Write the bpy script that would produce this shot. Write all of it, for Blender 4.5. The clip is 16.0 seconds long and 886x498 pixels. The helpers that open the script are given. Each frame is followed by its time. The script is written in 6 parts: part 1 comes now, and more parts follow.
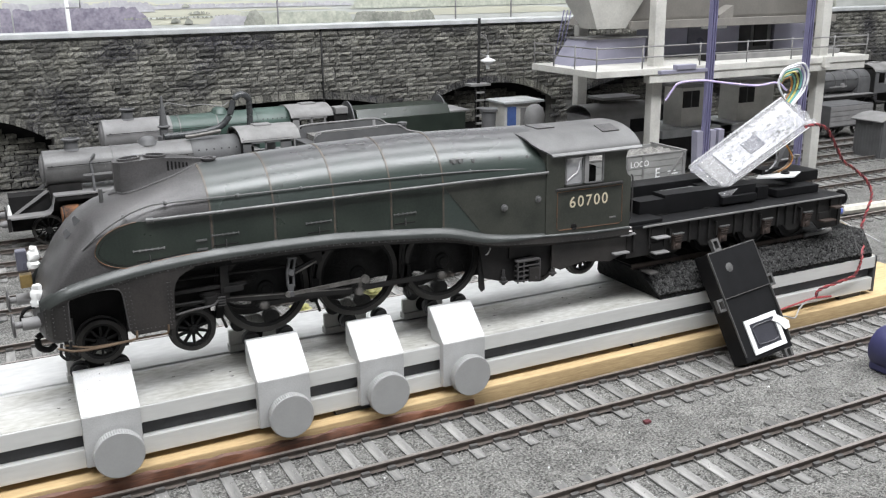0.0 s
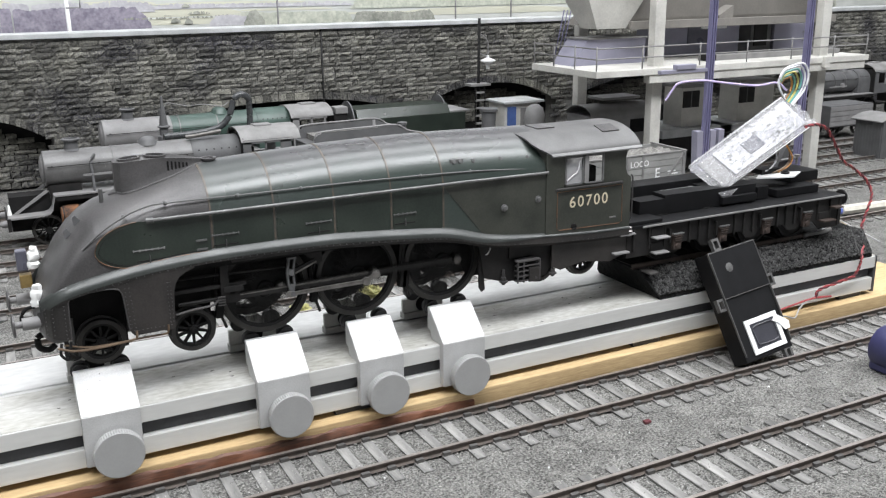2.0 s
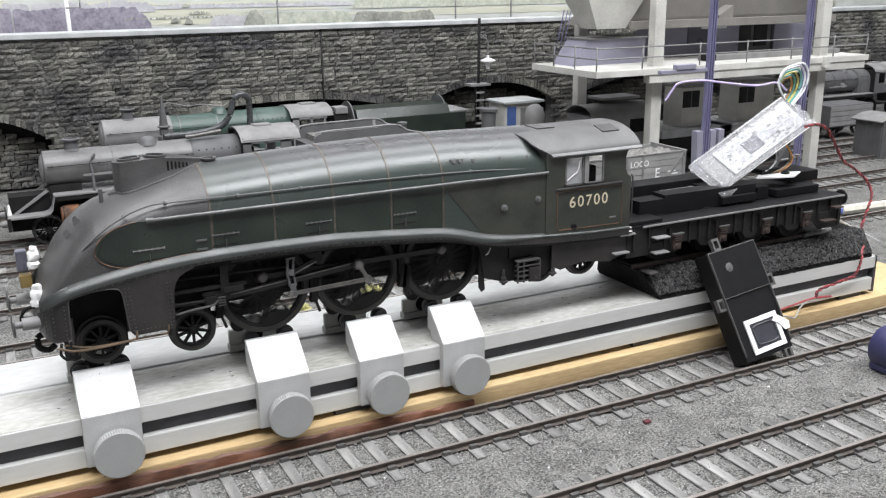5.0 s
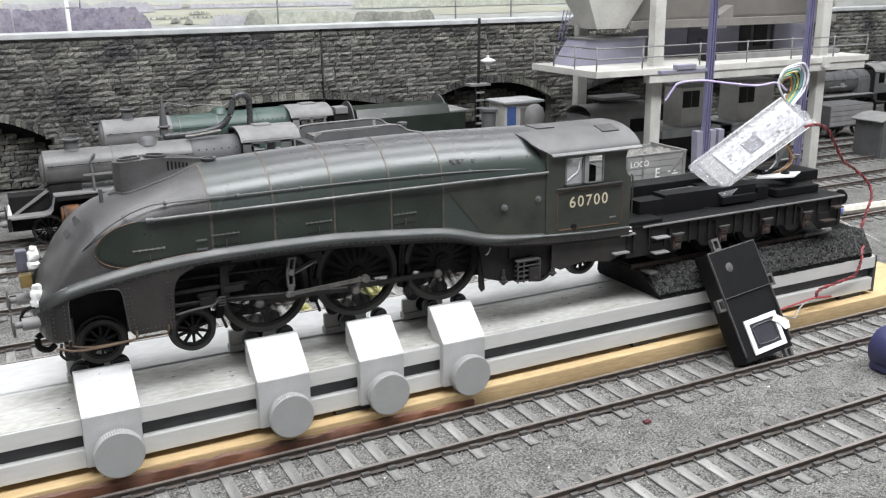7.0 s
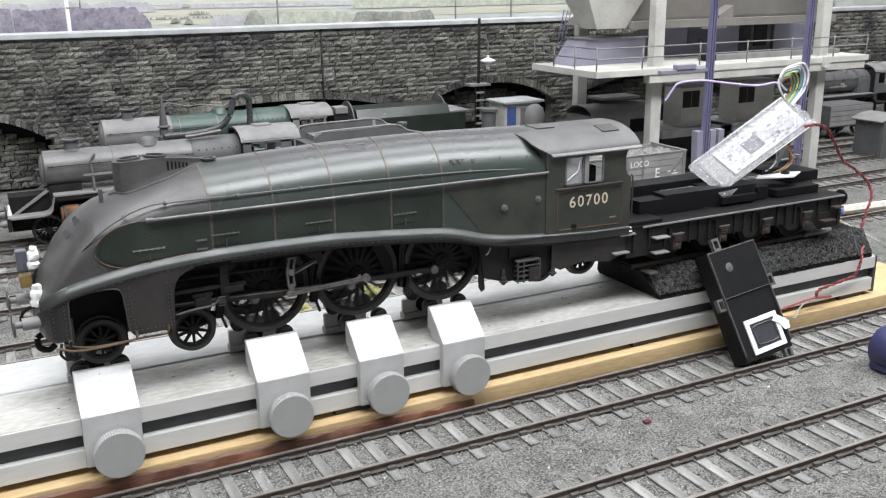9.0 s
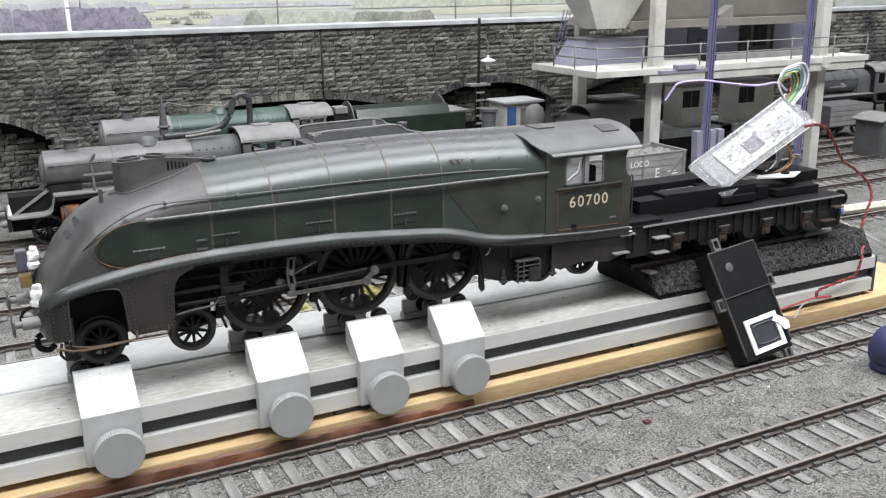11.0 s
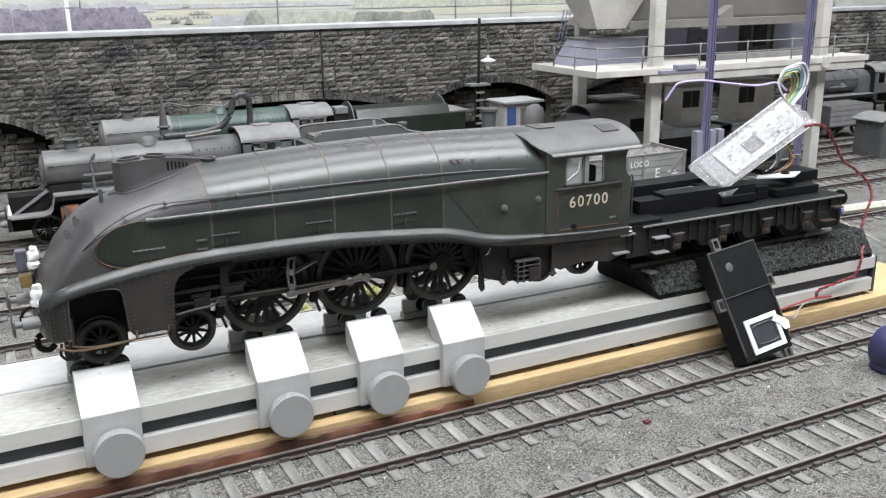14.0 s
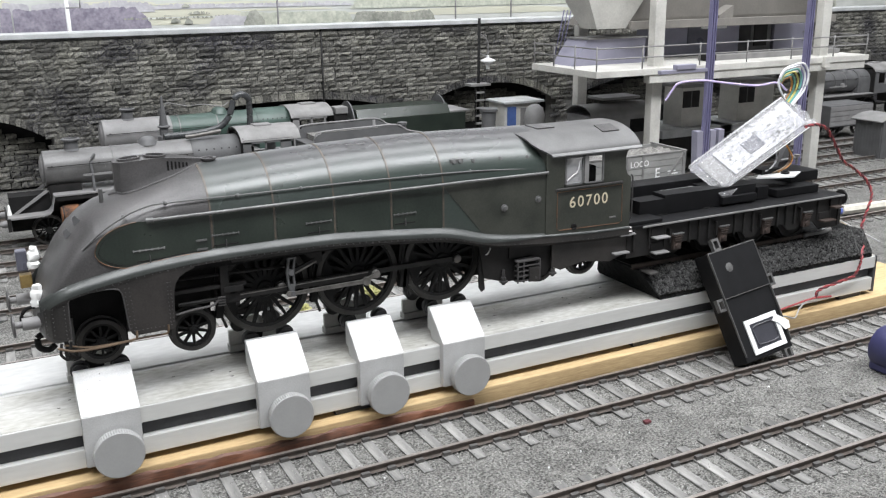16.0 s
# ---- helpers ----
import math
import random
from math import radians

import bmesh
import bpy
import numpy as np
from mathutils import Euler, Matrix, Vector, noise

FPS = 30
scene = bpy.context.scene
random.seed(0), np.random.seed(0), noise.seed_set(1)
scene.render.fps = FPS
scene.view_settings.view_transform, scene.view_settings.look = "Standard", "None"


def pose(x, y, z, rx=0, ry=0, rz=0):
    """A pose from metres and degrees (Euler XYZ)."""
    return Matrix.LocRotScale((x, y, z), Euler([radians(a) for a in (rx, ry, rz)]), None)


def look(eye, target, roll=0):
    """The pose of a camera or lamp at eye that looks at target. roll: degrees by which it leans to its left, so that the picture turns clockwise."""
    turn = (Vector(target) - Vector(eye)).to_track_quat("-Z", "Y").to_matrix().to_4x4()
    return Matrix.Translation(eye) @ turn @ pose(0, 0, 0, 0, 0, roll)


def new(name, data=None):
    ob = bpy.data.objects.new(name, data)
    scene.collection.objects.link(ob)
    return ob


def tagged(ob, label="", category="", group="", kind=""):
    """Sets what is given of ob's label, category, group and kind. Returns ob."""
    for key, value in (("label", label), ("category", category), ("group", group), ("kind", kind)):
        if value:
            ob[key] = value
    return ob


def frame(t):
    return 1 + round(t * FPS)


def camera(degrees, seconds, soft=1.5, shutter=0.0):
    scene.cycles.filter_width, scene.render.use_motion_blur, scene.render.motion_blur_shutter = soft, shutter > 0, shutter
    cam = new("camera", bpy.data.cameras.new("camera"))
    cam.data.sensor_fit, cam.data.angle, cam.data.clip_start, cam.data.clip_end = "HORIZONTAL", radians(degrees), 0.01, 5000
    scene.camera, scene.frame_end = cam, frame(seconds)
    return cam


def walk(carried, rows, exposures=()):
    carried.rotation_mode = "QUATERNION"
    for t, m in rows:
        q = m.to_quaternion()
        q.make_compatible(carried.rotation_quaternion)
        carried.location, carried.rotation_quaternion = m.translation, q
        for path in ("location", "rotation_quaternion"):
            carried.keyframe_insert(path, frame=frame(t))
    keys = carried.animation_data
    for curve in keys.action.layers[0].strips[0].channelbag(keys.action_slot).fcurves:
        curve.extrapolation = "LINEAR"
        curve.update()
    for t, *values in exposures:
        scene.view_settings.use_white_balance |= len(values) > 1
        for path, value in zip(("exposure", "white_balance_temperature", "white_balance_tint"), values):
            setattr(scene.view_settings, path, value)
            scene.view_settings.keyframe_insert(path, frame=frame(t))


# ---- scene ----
# Measures below are in millimetres of the real model; S turns them into metres.
# x runs along the tracks, y away from the viewer, z up; z = 0 is the railhead of the rolling road.
S = 0.001
EYE = (-0.17445, -0.45900, 0.17428)
YAW, PITCH = radians(27.12), radians(16.25)
AIM = (EYE[0] + math.sin(YAW) * math.cos(PITCH), EYE[1] + math.cos(YAW) * math.cos(PITCH), EYE[2] - math.sin(PITCH))
cam = camera(51.16, 16.0, soft=1.25, shutter=0.8)
walk(cam, [(0.0, look(EYE, AIM, -0.61)), (16.0, look(EYE, AIM, -0.61))])

# ---- light: a club room lit by ceiling panels ----
world = bpy.data.worlds.new("room_air")
world.use_nodes = True
world.node_tree.nodes["Background"].inputs[0].default_value = (0.80, 0.86, 1.0, 1)
world.node_tree.nodes["Background"].inputs[1].default_value = 0.12
scene.world = world
scene.view_settings.exposure = 0.0


def ceiling_lamp(x, y, w, d, power, colour=(0.95, 0.97, 1.0)):
    lamp = bpy.data.lights.new("ceiling_lamp", "AREA")
    lamp.shape, lamp.size, lamp.size_y = "RECTANGLE", w, d
    lamp.energy, lamp.color = power, colour
    ob = new("ceiling_lamp", lamp)
    ob.matrix_world = pose(x, y, 1.385)
    return ob


LAMPS = [(0.15, -0.62, 2.4, 0.5, 55), (0.5, 0.10, 2.4, 0.4, 21), (0.7, 0.85, 2.4, 0.3, 5.6)]
for x, y, w, d, power in LAMPS:
    ceiling_lamp(x, y, w, d, power)


# ---- materials ----
def mat(name, colour, dark=None, rough=0.6, metal=0.0, grain=900, stain=60, bump=0.15, rvar=0.12, depth=0.0003, stretch=(1, 1, 1), spec=0.5, vary=0.0, coat=0.0, gw=0.45, spread=0.275, island=0.0):
    """A surface with stains and fine grain; grain and stain are noise scales per metre."""
    m = bpy.data.materials.new(name)
    m.use_nodes = True
    t = m.node_tree
    N, L = t.nodes.new, t.links.new
    b = t.nodes["Principled BSDF"]
    dark = dark or tuple(c * 0.62 for c in colour)
    co = N("ShaderNodeTexCoord")
    mp = N("ShaderNodeMapping")
    mp.inputs["Scale"].default_value = stretch
    L(co.outputs["Object"], mp.inputs["Vector"])
    n1, n2 = N("ShaderNodeTexNoise"), N("ShaderNodeTexNoise")
    for n, s, d in ((n1, stain, 5), (n2, grain, 3)):
        n.inputs["Scale"].default_value, n.inputs["Detail"].default_value = s, d
        L(mp.outputs[0], n.inputs["Vector"])
    add = N("ShaderNodeMath")
    add.operation = "MULTIPLY_ADD"
    L(n2.outputs[0], add.inputs[0])
    add.inputs[1].default_value = gw
    L(n1.outputs[0], add.inputs[2])
    ramp = N("ShaderNodeMapRange")
    ramp.inputs["From Min"].default_value, ramp.inputs["From Max"].default_value = 0.5 + gw / 2 - spread, 0.5 + gw / 2 + spread
    L(add.outputs[0], ramp.inputs["Value"])
    cm = N("ShaderNodeMix")
    cm.data_type = "RGBA"
    cm.inputs[6].default_value, cm.inputs[7].default_value = (*dark, 1), (*colour, 1)
    L(ramp.outputs[0], cm.inputs[0])
    out = cm.outputs[2]
    if vary or island:
        info, hsv, mr = N("ShaderNodeNewGeometry" if island else "ShaderNodeObjectInfo"), N("ShaderNodeHueSaturation"), N("ShaderNodeMapRange")
        mr.inputs["To Min"].default_value, mr.inputs["To Max"].default_value = 1 - max(vary, island), 1 + max(vary, island)
        L(info.outputs["Random Per Island" if island else "Random"], mr.inputs["Value"])
        L(mr.outputs[0], hsv.inputs["Value"])
        L(out, hsv.inputs["Color"])
        out = hsv.outputs[0]
    L(out, b.inputs["Base Color"])
    rr = N("ShaderNodeMapRange")
    rr.inputs["To Min"].default_value, rr.inputs["To Max"].default_value = min(1, rough + rvar), max(0.03, rough - rvar)
    L(n1.outputs[0], rr.inputs["Value"])
    L(rr.outputs[0], b.inputs["Roughness"])
    b.inputs["Metallic"].default_value = metal
    b.inputs["Specular IOR Level"].default_value = spec
    b.inputs["Coat Weight"].default_value = coat
    if bump:
        bp = N("ShaderNodeBump")
        bp.inputs["Strength"].default_value, bp.inputs["Distance"].default_value = bump, depth
        L(add.outputs[0], bp.inputs["Height"])
        L(bp.outputs[0], b.inputs["Normal"])
    return m


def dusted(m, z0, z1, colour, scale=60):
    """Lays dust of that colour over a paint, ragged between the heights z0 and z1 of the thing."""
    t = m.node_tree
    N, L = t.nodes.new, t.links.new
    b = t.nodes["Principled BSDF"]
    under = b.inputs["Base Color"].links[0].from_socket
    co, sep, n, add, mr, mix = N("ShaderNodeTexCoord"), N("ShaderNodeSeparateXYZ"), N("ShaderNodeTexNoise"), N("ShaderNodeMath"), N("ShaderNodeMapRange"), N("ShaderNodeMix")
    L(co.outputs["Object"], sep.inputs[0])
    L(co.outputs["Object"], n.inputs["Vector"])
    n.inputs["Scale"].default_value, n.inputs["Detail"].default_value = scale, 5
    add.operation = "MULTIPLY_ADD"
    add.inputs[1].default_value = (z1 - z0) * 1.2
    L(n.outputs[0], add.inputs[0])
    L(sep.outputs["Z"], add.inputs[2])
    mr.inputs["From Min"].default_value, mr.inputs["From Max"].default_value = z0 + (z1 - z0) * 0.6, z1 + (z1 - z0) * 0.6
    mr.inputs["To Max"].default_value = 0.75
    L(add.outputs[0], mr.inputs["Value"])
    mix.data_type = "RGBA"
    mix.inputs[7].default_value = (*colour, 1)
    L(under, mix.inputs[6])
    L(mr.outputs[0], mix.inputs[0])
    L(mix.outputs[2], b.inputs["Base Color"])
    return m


def glow(name, colour, strength):
    m = bpy.data.materials.new(name)
    m.use_nodes = True
    b = m.node_tree.nodes["Principled BSDF"]
    b.inputs["Base Color"].default_value = (*colour, 1)
    b.inputs["Emission Color"].default_value = (*colour, 1)
    b.inputs["Emission Strength"].default_value = strength
    return m


def film_plastic(name, rough=0.12, alpha=0.16, tint=(0.95, 0.95, 0.97)):
    m = bpy.data.materials.new(name)
    m.use_nodes = True
    t = m.node_tree
    b = t.nodes["Principled BSDF"]
    b.inputs["Base Color"].default_value = (*tint, 1)
    b.inputs["Roughness"].default_value = rough
    b.inputs["Alpha"].default_value = alpha
    b.inputs["Specular IOR Level"].default_value = 0.9
    n, bp = t.nodes.new("ShaderNodeTexNoise"), t.nodes.new("ShaderNodeBump")
    n.inputs["Scale"].default_value = 120
    bp.inputs["Strength"].default_value, bp.inputs["Distance"].default_value = 0.8, 0.002
    t.links.new(n.outputs[0], bp.inputs["Height"])
    t.links.new(bp.outputs[0], b.inputs["Normal"])
    return m


M = {}
M["green"] = mat("weathered_green_paint", (0.026, 0.034, 0.027), (0.009, 0.015, 0.011), rough=0.36, stain=42, grain=1000, bump=0.3, rvar=0.24, gw=0.4, spread=0.2)
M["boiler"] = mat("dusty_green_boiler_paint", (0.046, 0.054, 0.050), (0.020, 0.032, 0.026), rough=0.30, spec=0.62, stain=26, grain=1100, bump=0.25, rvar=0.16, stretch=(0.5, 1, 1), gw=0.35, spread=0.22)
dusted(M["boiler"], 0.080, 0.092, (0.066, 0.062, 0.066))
M["grime"] = mat("grey_grime_over_black", (0.074, 0.070, 0.070), (0.030, 0.029, 0.029), rough=0.42, stain=42, grain=1300, bump=0.4, rvar=0.2, gw=0.6, spread=0.22)
M["plate"] = mat("dusty_pale_fitting", (0.17, 0.17, 0.168), (0.085, 0.085, 0.084), rough=0.36, metal=0.2, stain=70, grain=900)
M["ledge"] = mat("dusty_green_running_plate", (0.052, 0.056, 0.053), (0.024, 0.028, 0.026), rough=0.36, spec=0.5, stain=60, grain=1100, bump=0.25, rvar=0.16)
M["black"] = mat("dirty_black_metal", (0.019, 0.0175, 0.017), (0.007, 0.007, 0.007), rough=0.6, spec=0.3, stain=80, grain=900)
M["black2"] = mat("sooty_black_frame", (0.011, 0.0105, 0.0105), (0.005, 0.005, 0.005), rough=0.8, spec=0.25, stain=80, grain=900)
M["wheel"] = mat("oily_black_wheel", (0.010, 0.0098, 0.0095), (0.005, 0.005, 0.005), rough=0.65, spec=0.25, stain=120, grain=900)
M["tyre"] = mat("worn_steel_tyre", (0.042, 0.040, 0.037), (0.018, 0.017, 0.016), rough=0.5, metal=0.3, stain=120)
M["steel"] = mat("dull_bright_steel", (0.36, 0.34, 0.33), (0.16, 0.15, 0.145), rough=0.4, metal=0.6, stain=200)
M["rod"] = mat("grimy_steel_rod", (0.20, 0.19, 0.18), (0.09, 0.085, 0.08), rough=0.42, metal=0.5, stain=200)
M["roddark"] = mat("blackened_coupling_rod", (0.022, 0.021, 0.020), (0.010, 0.010, 0.010), rough=0.45, metal=0.3, stain=200)
M["cabgreen"] = mat("grimy_green_sheet", (0.048, 0.050, 0.041), (0.020, 0.023, 0.018), rough=0.4, stain=55, grain=1100, bump=0.25, rvar=0.22, spread=0.22)
M["skirt"] = mat("brown_grey_skirt_grime", (0.034, 0.030, 0.028), (0.011, 0.0105, 0.010), rough=0.42, stain=60, grain=1100, bump=0.35, spread=0.2)
M["copper"] = mat("dull_copper_pipe", (0.24, 0.17, 0.115), (0.11, 0.08, 0.058), rough=0.45, metal=0.6, stain=200)
M["rust"] = mat("rust_brown_casting", (0.060, 0.040, 0.032), (0.022, 0.017, 0.015), rough=0.7, stain=250)
M["orange_rust"] = mat("bright_orange_rust", (0.24, 0.10, 0.04), (0.035, 0.024, 0.02), rough=0.85, stain=90, grain=700, spread=0.16)
M["lining"] = mat("orange_lining_paint", (0.24, 0.115, 0.055), (0.08, 0.055, 0.04), rough=0.5, stain=300, bump=0)
M["band"] = mat("worn_boiler_band", (0.115, 0.088, 0.065), (0.05, 0.046, 0.04), rough=0.5, stain=250, bump=0)
M["cream"] = mat("cream_lettering_paint", (0.62, 0.55, 0.40), (0.5, 0.44, 0.32), rough=0.6, stain=300, bump=0)
M["white"] = mat("white_paint", (0.80, 0.80, 0.80), (0.7, 0.7, 0.7), rough=0.55, stain=60, bump=0.05)
M["tack"] = mat("white_tacky_putty", (0.82, 0.82, 0.80), (0.74, 0.74, 0.72), rough=0.6, stain=200, grain=500, bump=0.3)
M["alu"] = mat("satin_aluminium", (0.74, 0.74, 0.72), (0.55, 0.55, 0.53), rough=0.42, metal=0.35, stain=25, grain=500, stretch=(0.15, 1, 1), bump=0.04)
M["alutop"] = mat("scuffed_aluminium_top", (0.70, 0.695, 0.67), (0.30, 0.29, 0.245), rough=0.5, metal=0.25, stain=34, grain=420, stretch=(0.4, 1, 1), bump=0.08, gw=0.6, spread=0.26)
M["aluback"] = mat("pale_aluminium_back", (0.76, 0.76, 0.75), (0.46, 0.46, 0.45), rough=0.5, metal=0.2, stain=26, grain=300, stretch=(0.4, 1, 1), bump=0.05)
M["alugrey"] = mat("silver_sprayed_plastic", (0.58, 0.58, 0.575), (0.44, 0.44, 0.435), rough=0.45, metal=0.25, stain=60, grain=1500, bump=0.12, gw=0.8)
M["knob"] = mat("grey_sprayed_knob", (0.34, 0.34, 0.335), (0.29, 0.29, 0.285), rough=0.5, metal=0.1, stain=60, bump=0.06)
# Near-black colour holds the shade inside the channel; also feet and end cap.
M["slot"] = mat("recess_shade_and_dark_rubber", (0.055, 0.056, 0.06), (0.03, 0.03, 0.032), rough=0.6, stain=50)
M["bracket"] = mat("grey_bracket", (0.50, 0.50, 0.47), (0.34, 0.34, 0.32), rough=0.55, stain=90)
M["rubber"] = mat("black_rubber_roller", (0.035, 0.035, 0.036), (0.018, 0.018, 0.018), rough=0.5, stain=200)
M["woodedge"] = mat("pale_sawn_timber", (0.58, 0.43, 0.235), (0.36, 0.245, 0.12), rough=0.8, stain=38, grain=620, stretch=(0.16, 1, 1.6), bump=0.5, depth=0.0006, gw=0.8, spread=0.3)
M["woodred"] = mat("dark_stained_timber_edge", (0.22, 0.085, 0.042), (0.055, 0.026, 0.017), rough=0.55, stain=60, grain=700, stretch=(0.25, 1, 1.5), bump=0.6, depth=0.0008, spread=0.22)
M["ballast"] = mat("grey_ash_ballast", (0.42, 0.412, 0.388), (0.085, 0.083, 0.078), rough=0.95, stain=60, grain=900, bump=1.0, depth=0.0022, gw=2.6, spread=0.46)
M["stones"] = mat("loose_ash_stones", (0.33, 0.322, 0.305), (0.13, 0.127, 0.12), rough=0.95, stain=70, grain=1200, bump=0.6, island=0.6)
M["sleeper"] = mat("grey_weathered_sleeper", (0.24, 0.235, 0.225), (0.10, 0.098, 0.094), rough=0.9, stain=130, grain=900, stretch=(1, 0.25, 1), bump=0.6, vary=0.25, spread=0.2)
M["chair"] = mat("grimy_rail_chair", (0.09, 0.085, 0.08), (0.05, 0.047, 0.045), rough=0.8, stain=200)
M["railside"] = mat("rusty_rail_side", (0.10, 0.078, 0.065), (0.05, 0.042, 0.037), rough=0.75, stain=150)
M["railtop"] = mat("polished_rail_head", (0.50, 0.46, 0.43), (0.30, 0.26, 0.24), rough=0.33, metal=0.7, stain=150, bump=0)
STONE = dict(rough=0.85, stain=15, grain=430, bump=1.0, depth=0.0032, gw=0.7, spread=0.2)
M["stone"] = mat("sooty_wall_stone", (0.200, 0.195, 0.165), (0.028, 0.027, 0.034), vary=0.5, **STONE)
M["stonefar"] = mat("sooty_wall_stone_mass", (0.200, 0.195, 0.165), (0.028, 0.027, 0.034), island=0.5, **STONE)
M["mortar"] = mat("sooty_mortar", (0.26, 0.255, 0.235), (0.07, 0.069, 0.070), rough=0.95, stain=20, grain=500, spread=0.2)
M["coping"] = mat("pale_coping", (0.52, 0.53, 0.53), (0.30, 0.31, 0.31), rough=0.7, stain=40)
M["concrete"] = mat("off_white_concrete_paint", (0.58, 0.57, 0.53), (0.40, 0.39, 0.365), rough=0.8, stain=40, grain=500, bump=0.25, spread=0.24)
M["mauve"] = mat("grey_mauve_panel", (0.27, 0.265, 0.33), (0.20, 0.195, 0.25), rough=0.6, stain=40)
M["blue_strut"] = mat("blue_grey_channel", (0.20, 0.19, 0.31), (0.12, 0.115, 0.20), rough=0.4, stain=60)
# Tower concrete made darker: the shade on the bunker is in this colour.
M["tan"] = mat("bunker_concrete_darkened_for_shade", (0.22, 0.205, 0.185), (0.15, 0.142, 0.13), rough=0.85, stain=30, grain=500)
M["darkgrey"] = mat("dark_grey_paint", (0.11, 0.11, 0.112), (0.07, 0.07, 0.072), rough=0.6, stain=60)
M["midgrey"] = mat("mid_grey_paint", (0.24, 0.235, 0.235), (0.16, 0.157, 0.155), rough=0.6, stain=60)
M["lightgrey"] = mat("dusty_light_grey_roof", (0.245, 0.24, 0.236), (0.15, 0.147, 0.144), rough=0.65, stain=60)
M["locogrey"] = mat("dusty_black_engine_paint", (0.165, 0.162, 0.16), (0.08, 0.079, 0.078), rough=0.36, stain=45, grain=800)
M["green2"] = mat("brunswick_green_paint", (0.060, 0.098, 0.082), (0.03, 0.052, 0.044), rough=0.4, stain=45)
M["wagon"] = mat("weathered_grey_wagon_boards", (0.30, 0.30, 0.29), (0.19, 0.19, 0.185), rough=0.75, stain=90, grain=700, stretch=(0.3, 1, 1))
M["coal"] = mat("dusty_load", (0.30, 0.29, 0.27), (0.08, 0.078, 0.075), rough=0.9, stain=300, grain=900, bump=1.0, depth=0.002)
M["foam"] = mat("grey_ballast_foam", (0.095, 0.094, 0.092), (0.014, 0.014, 0.014), rough=0.95, stain=420, grain=900, bump=1.0, depth=0.002, island=0.5)
M["roofgrey"] = mat("dusty_grey_cab_roof", (0.115, 0.113, 0.112), (0.065, 0.064, 0.064), rough=0.5, stain=50, grain=1200, bump=0.3)
M["hose"] = mat("glossy_dark_hose", (0.055, 0.058, 0.060), (0.03, 0.032, 0.034), rough=0.25, stain=100)
# Grey foam kept near black: shadow under the tender is in the colour.
M["foamcore"] = mat("foam_core_shade_in_colour", (0.020, 0.020, 0.020), (0.008, 0.008, 0.008), rough=0.95, spec=0.1, stain=300, grain=900, bump=1.0, depth=0.003)
M["abs"] = mat("matt_black_plastic", (0.009, 0.009, 0.010), (0.0045, 0.0045, 0.005), rough=0.55, spec=0.2, stain=80, grain=1200, bump=0.2)
M["absedge"] = mat("worn_black_plastic_edge", (0.11, 0.107, 0.104), (0.045, 0.045, 0.044), rough=0.55, stain=250)
M["cone"] = mat("dark_cone_film", (0.055, 0.055, 0.065), (0.03, 0.03, 0.036), rough=0.3, stain=80, bump=0.1)
M["brass"] = mat("tarnished_brass", (0.42, 0.30, 0.12), (0.25, 0.17, 0.07), rough=0.45, metal=0.6, stain=200)
M["navy"] = mat("navy_plastic", (0.045, 0.045, 0.12), (0.03, 0.03, 0.08), rough=0.35, stain=60, bump=0.05)
M["pcb"] = mat("pale_circuit_board", (0.60, 0.60, 0.62), (0.42, 0.42, 0.45), rough=0.5, stain=110, grain=600, bump=0.1, spread=0.2)
M["chip"] = mat("dark_chip", (0.10, 0.10, 0.13), (0.07, 0.07, 0.09), rough=0.3, stain=90, bump=0)
M["bag"] = film_plastic("crinkled_clear_bag", rough=0.14, alpha=0.28)
M["glass"] = film_plastic("crumpled_window_film", rough=0.2, alpha=0.45)
for key, c in (("red", (0.36, 0.06, 0.065)), ("wine", (0.11, 0.028, 0.034)), ("violet", (0.52, 0.44, 0.66)), ("teal", (0.16, 0.42, 0.38)), ("yellow", (0.70, 0.60, 0.18)), ("orange", (0.66, 0.30, 0.08)), ("wirewhite", (0.80, 0.80, 0.82)), ("cable_blue", (0.10, 0.14, 0.45)), ("wiregrey", (0.35, 0.34, 0.33)), ("doorblue", (0.08, 0.14, 0.36)), ("cablecream", (0.66, 0.63, 0.55)), ("drygrass", (0.44, 0.42, 0.17))):
    M[key] = mat(key + "_plastic", c, tuple(v * 0.75 for v in c), rough=0.4, stain=150, bump=0.03)
M["plaster"] = mat("plain_room_plaster", (0.50, 0.50, 0.51), (0.45, 0.45, 0.46), rough=0.9, stain=3, grain=60, bump=0.05)
M["floorboard"] = mat("grey_room_carpet", (0.20, 0.20, 0.21), (0.15, 0.15, 0.16), rough=0.95, stain=20, grain=400)
M["tube"] = glow("lamp_diffuser", (0.97, 0.98, 1.0), 1.6)


# ---- mesh helpers, all in millimetres ----
def B():
    return bmesh.new()


def box(bm, x0, x1, y0, y1, z0, z1, bev=0.0):
    t = B() if bev else bm
    v = [t.verts.new((x, y, z)) for x in (x0, x1) for y in (y0, y1) for z in (z0, z1)]
    for f in ((0, 1, 3, 2), (4, 6, 7, 5), (0, 4, 5, 1), (2, 3, 7, 6), (0, 2, 6, 4), (1, 5, 7, 3)):
        t.faces.new([v[i] for i in f])
    if bev:
        bmesh.ops.bevel(t, geom=t.edges[:], offset=bev, segments=2, profile=0.6, affect="EDGES")
        merge(bm, t)
    return bm


